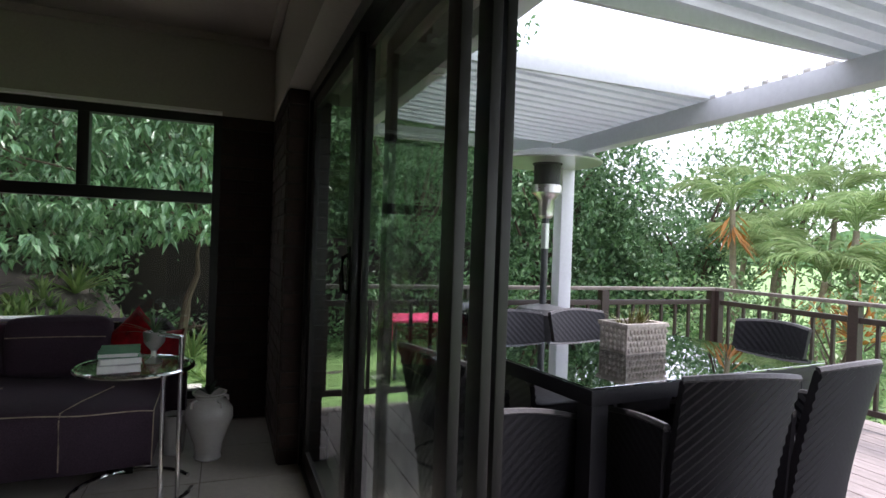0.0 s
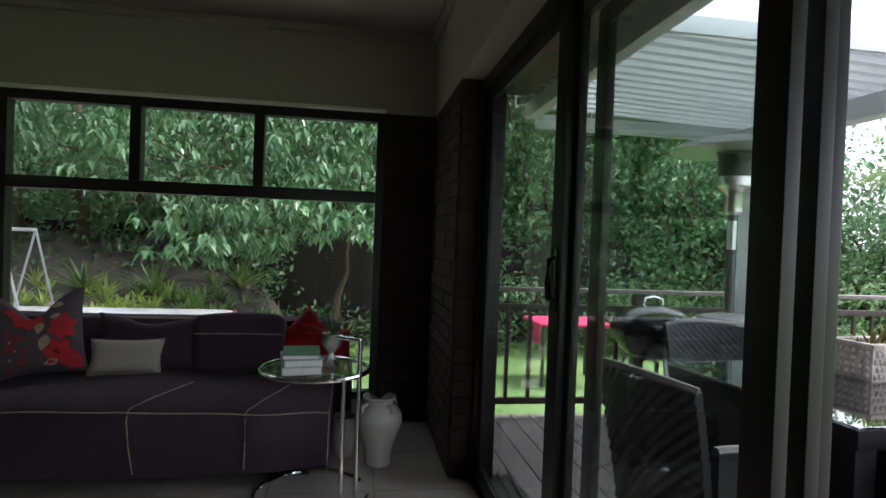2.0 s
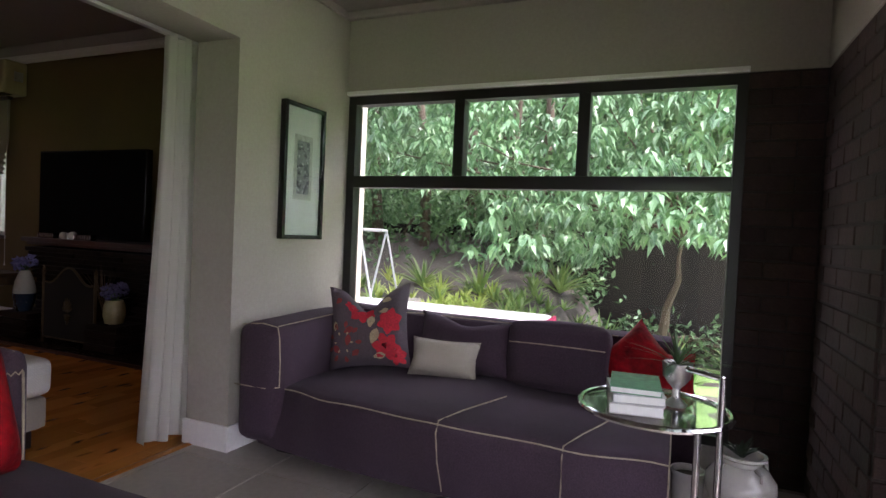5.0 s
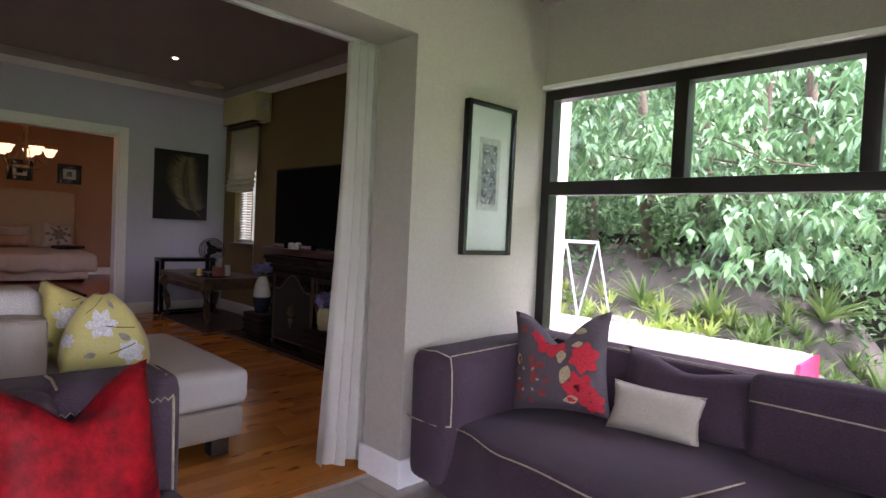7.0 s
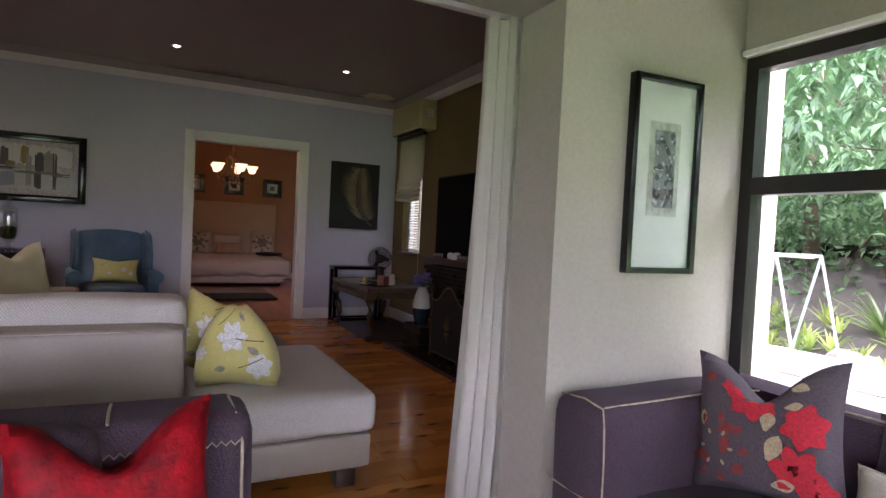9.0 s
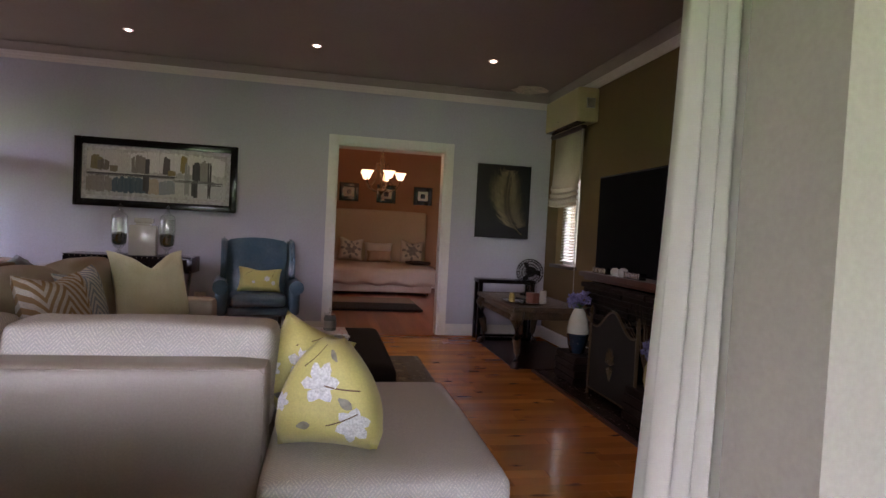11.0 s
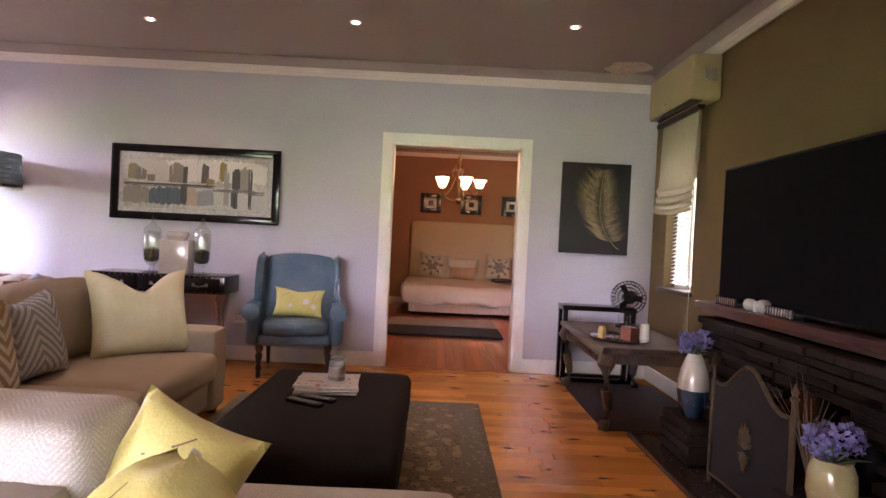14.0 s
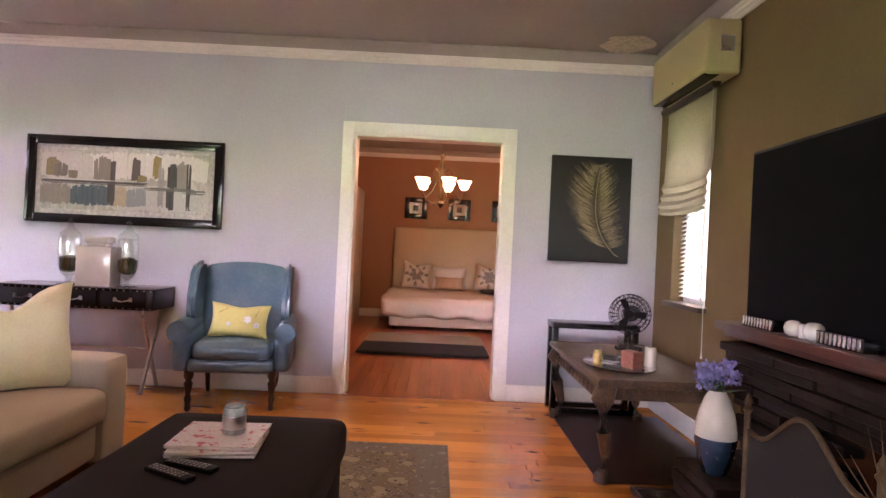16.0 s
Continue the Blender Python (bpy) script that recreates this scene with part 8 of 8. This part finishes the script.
bm = B(); box(bm, -0.115, 0.115, -0.345, 0.345, 0.67, 0.715, 0.003); part("top", bm, BLACK, fr)
# thin dark red-brown glossy sheet laid on the floor below the carved table
bm = B(); box(bm, -7.62, -6.28, 3.96, 4.80, 0.001, 0.006, 0.001); single("mat", bm, material("dark_floor_patch", (0.034, 0.010, 0.006), 0.35, small=60, amount=0.4), "dark red-brown glossy floor patch under the carved table", "mat", smooth=False)

# ---- bedroom ----
hb = thing("bed", "made-up bed with padded cream headboard and pale bedspread", "bed", pose(-12.55, 3.25, 0))
SPREAD = material("pale_bedspread", (0.52, 0.46, 0.40), 0.9, small=120, amount=0.2, bump=0.2)
bm = B(); padded(bm, -0.80, -0.70, -1.0, 1.0, 0.1, 1.62, 0.04, 0.01, 4); part("headboard", bm, material("cream_headboard", (0.46, 0.36, 0.24), 0.85, amount=0.12, bump=0.03, grain=0.05), hb)
bm = B(); padded(bm, -0.70, 0.72, -0.93, 0.93, 0.05, 0.32, 0.03, 0.005, 4); part("base", bm, SPREAD, hb)
bm = B(); padded(bm, -0.70, 0.82, -1.05, 1.05, 0.20, 0.53, 0.07, 0.03, 12, 0.03)
for v in bm.verts:
    v.co.z += 0.04 * (0.1 - v.co.x) * (v.co.z > 0.4)
    if v.co.x > 0.76 or abs(v.co.y) > 0.98:
        v.co.x += 0.018 * math.sin(v.co.y * 19) * (0.55 - v.co.z); v.co.z += 0.02 * math.sin(v.co.y * 11 + v.co.x * 7) * (v.co.z < 0.3)
part("bedspread", bm, SPREAD, hb)
for x in (-0.6, 0.62):
    for y in (-0.85, 0.85):
        bm = B(); box(bm, x - 0.03, x + 0.03, y - 0.03, y + 0.03, 0, 0.06); part("leg", bm, DARKWOOD, hb)
PATT = material("cream_cushion_linen", (0.48, 0.42, 0.33), 0.9, small=160, bump=0.2)
MEDAL = [(0, 0, 0.20, 0.2, "flower"), (0.0, 0.50, 0.12, 1.57, "leaf"), (0.0, -0.50, 0.12, -1.57, "leaf"), (0.5, 0, 0.12, 0, "leaf"), (-0.5, 0, 0.12, 3.14, "leaf"), (0.36, 0.36, 0.10, 0.8, "leaf"), (-0.36, 0.36, 0.10, 2.35, "leaf"), (0.36, -0.36, 0.10, -0.8, "leaf"), (-0.36, -0.36, 0.10, -2.35, "leaf")]
CHAR = material("charcoal_print", (0.19, 0.175, 0.155), 0.85)
for y in (2.66, 3.92):
    cushion("cream cushion with a dark medallion print on the bed", 0.50, 0.50, 0.17, PATT, pose(-12.98, y, 0.55, -18, 4, 90), 0.05, int(y * 10), MEDAL, {"flower": CHAR, "leaf": CHAR}, group="bed cushions")
cushion("plain cream pillow on the bed", 0.60, 0.42, 0.15, SPREAD, pose(-13.10, 3.25, 0.55, -18, 0, 90), 0, 61, group="bed cushions")
cushion("bronze satin bolster cushion on the bed", 0.52, 0.24, 0.16, material("bronze_satin", (0.30, 0.17, 0.08), 0.4, col2=(0.50, 0.36, 0.22), stretch=(4, 1, 1), amount=0.8), pose(-12.85, 3.25, 0.56, -14, 0, 90), 0, 62)
bm = B(); padded(bm, -0.25, 0.25, -0.02, 0.30, 0, 0.05, 0.02, 0.01, 4, 0.02); single("throw", bm, material("dark_fur_throw", (0.03, 0.02, 0.015), 0.95, small=80, bump=0.6), "dark fur throw over the bed's corner", "throw", pose(-12.4, 3.85, 0.57, 0, 0, 20))
for y in (2.60, 3.38, 4.17):
    fp2 = thing("framed_picture", "small square black frame with a white mount", "picture", pose(BX, y, 1.79), "pictures over the bed")
    bm = B()
    for a in ((-0.2, -0.11, 0, 0.38), (0.11, 0.2, 0, 0.38), (-0.11, 0.11, 0, 0.09), (-0.11, 0.11, 0.29, 0.38)):
        box(bm, 0.001, 0.03, a[0], a[1], a[2], a[3], 0.003)
    part("frame", bm, BLACK, fp2)
    bm = B(); box(bm, 0.001, 0.014, -0.11, 0.11, 0.09, 0.29); part("mount", bm, MOUNT, fp2, smooth=False)
    bm = B(); box(bm, 0.014, 0.016, -0.05, 0.05, 0.14, 0.24); part("print", bm, BLACK, fp2, smooth=False)
br = thing("rug", "shaggy two-tone rug, beige with a black band", "rug", pose(-10.4, 2.9, 0))
SHAG = material("black_shag", (0.012, 0.010, 0.009), 0.95, small=70, bump=1.0)
SHAGB = material("beige_shag", (0.24, 0.20, 0.16), 0.95, small=70, bump=1.0)
bm = B(); padded(bm, -0.1, 0.66, -0.78, 0.78, 0.0, 0.04, 0.018, 0.0, 4, 0.006); part("black_band", bm, SHAG, br)
bm = B(); padded(bm, -0.85, -0.1, -0.78, 0.78, 0.0, 0.038, 0.018, 0.0, 4, 0.006); part("beige_field", bm, SHAGB, br)
wd = thing("wardrobe", "plain cream bedroom wardrobe", "wardrobe", pose(-12.0, 1.38, 0))
bm = B(); box(bm, -0.9, 0.9, -0.35, 0.33, 0, 2.2, 0.004); part("body", bm, material("cream_laminate", (0.55, 0.47, 0.36), 0.5), wd)
for k in range(3):
    bm = B(); box(bm, -0.895 + 0.6 * k, -0.305 + 0.6 * k, 0.33, 0.35, 0.08, 2.18, 0.003); d_ = part("door", bm, material("cream_laminate", (0.55, 0.47, 0.36), 0.5), wd)
    bm = B(); tube(bm, [(-0.34 + 0.6 * k, 0.365, 1.0), (-0.34 + 0.6 * k, 0.365, 1.15)], 0.006, 6); part("handle", bm, STEEL, d_)
chd = thing("chandelier", "brass scroll-arm chandelier with lit frosted bell shades", "chandelier", pose(-10.6, 3.03, 1.79))
SHADEL = glow("lit_frosted_shade", (1.0, 0.66, 0.30), 0.2)
bm = B(); tube(bm, [(0, 0, 0.70), (0, 0, 1.23)], 0.006, 6); part("rod", bm, BRASS, chd)
bm = B(); lathe(bm, [(0.005, 0), (0.03, 0.03), (0.05, 0.06), (0.02, 0.10), (0.03, 0.16), (0.015, 0.22), (0.025, 0.40), (0.04, 0.55), (0.02, 0.62), (0.03, 0.68), (0.005, 0.70)], seg=16); part("stem", bm, BRASS, chd)
bm = B(); lathe(bm, [(0.07, 1.20), (0.06, 1.23)], seg=18); part("canopy", bm, BRASS, chd)
for k in range(5):
    a = 2 * math.pi * k / 5 + 0.3
    c, s_ = math.cos(a), math.sin(a)
    bm = B(); tube(bm, [(0.02 * c, 0.02 * s_, 0.10), (0.12 * c, 0.12 * s_, 0.05), (0.24 * c, 0.24 * s_, 0.10), (0.30 * c, 0.30 * s_, 0.20), (0.30 * c, 0.30 * s_, 0.26)], 0.008, 6)
    tube(bm, [(0.02 * c, 0.02 * s_, 0.45), (0.10 * c, 0.10 * s_, 0.52), (0.13 * c, 0.13 * s_, 0.44), (0.08 * c, 0.08 * s_, 0.36), (0.14 * c, 0.14 * s_, 0.22), (0.24 * c, 0.24 * s_, 0.12)], 0.006, 6)
    arm = part("arm", bm, BRASS, chd)
    bm = B(); lathe(bm, [(0.03, 0.25), (0.055, 0.27), (0.07, 0.32), (0.10, 0.37), (0.097, 0.37), (0.066, 0.32), (0.05, 0.275)], 0.30 * c, 0.30 * s_, 0, 18); part("shade", bm, SHADEL, arm)
lc = new("chandelier_light", bpy.data.lights.new("chandelier_light", "POINT"))
lc.data.energy, lc.data.color, lc.data.shadow_soft_size = 0.9, (1.0, 0.54, 0.24), 0.25
lc.location = (-10.6, 3.03, 2.34)

# window of the living room's other side wall
w3 = thing("window_3", "white framed window in the living room's side wall", "window", kind="structure")
bm = B()
for x0, x1 in ((SX0, SX0 + 0.06), (-7.33, -7.27), (SX1 - 0.06, SX1)):
    box(bm, x0, x1, LY0 - 0.14, LY0 - 0.08, 0.9, 2.25, 0.003)
for z0, z1 in ((0.9, 0.96), (2.19, 2.25)):
    box(bm, SX0 + 0.06, -7.33, LY0 - 0.138, LY0 - 0.082, z0, z1); box(bm, -7.27, SX1 - 0.06, LY0 - 0.138, LY0 - 0.082, z0, z1)
part("window_frame", bm, WHITE, w3)
for x0, x1 in ((SX0 + 0.06, -7.33), (-7.27, SX1 - 0.06)):
    bm = B(); box(bm, x0, x1, LY0 - 0.112, LY0 - 0.108, 0.96, 2.19); g = part("pane", bm, PANE, w3, smooth=False); g.visible_shadow = False

# unseen paving added outside the side window, dark so little light bounces indoors
bm = B(); box(bm, -13, -2.5, -9, LY0 - 0.2, -0.46, -0.25)
structure("terrace", bm, material("brown_paving", (0.16, 0.13, 0.105), 0.85, amount=0.4, bump=0.2), "unseen brown paving added outside the side window to limit bounced light", "paving")
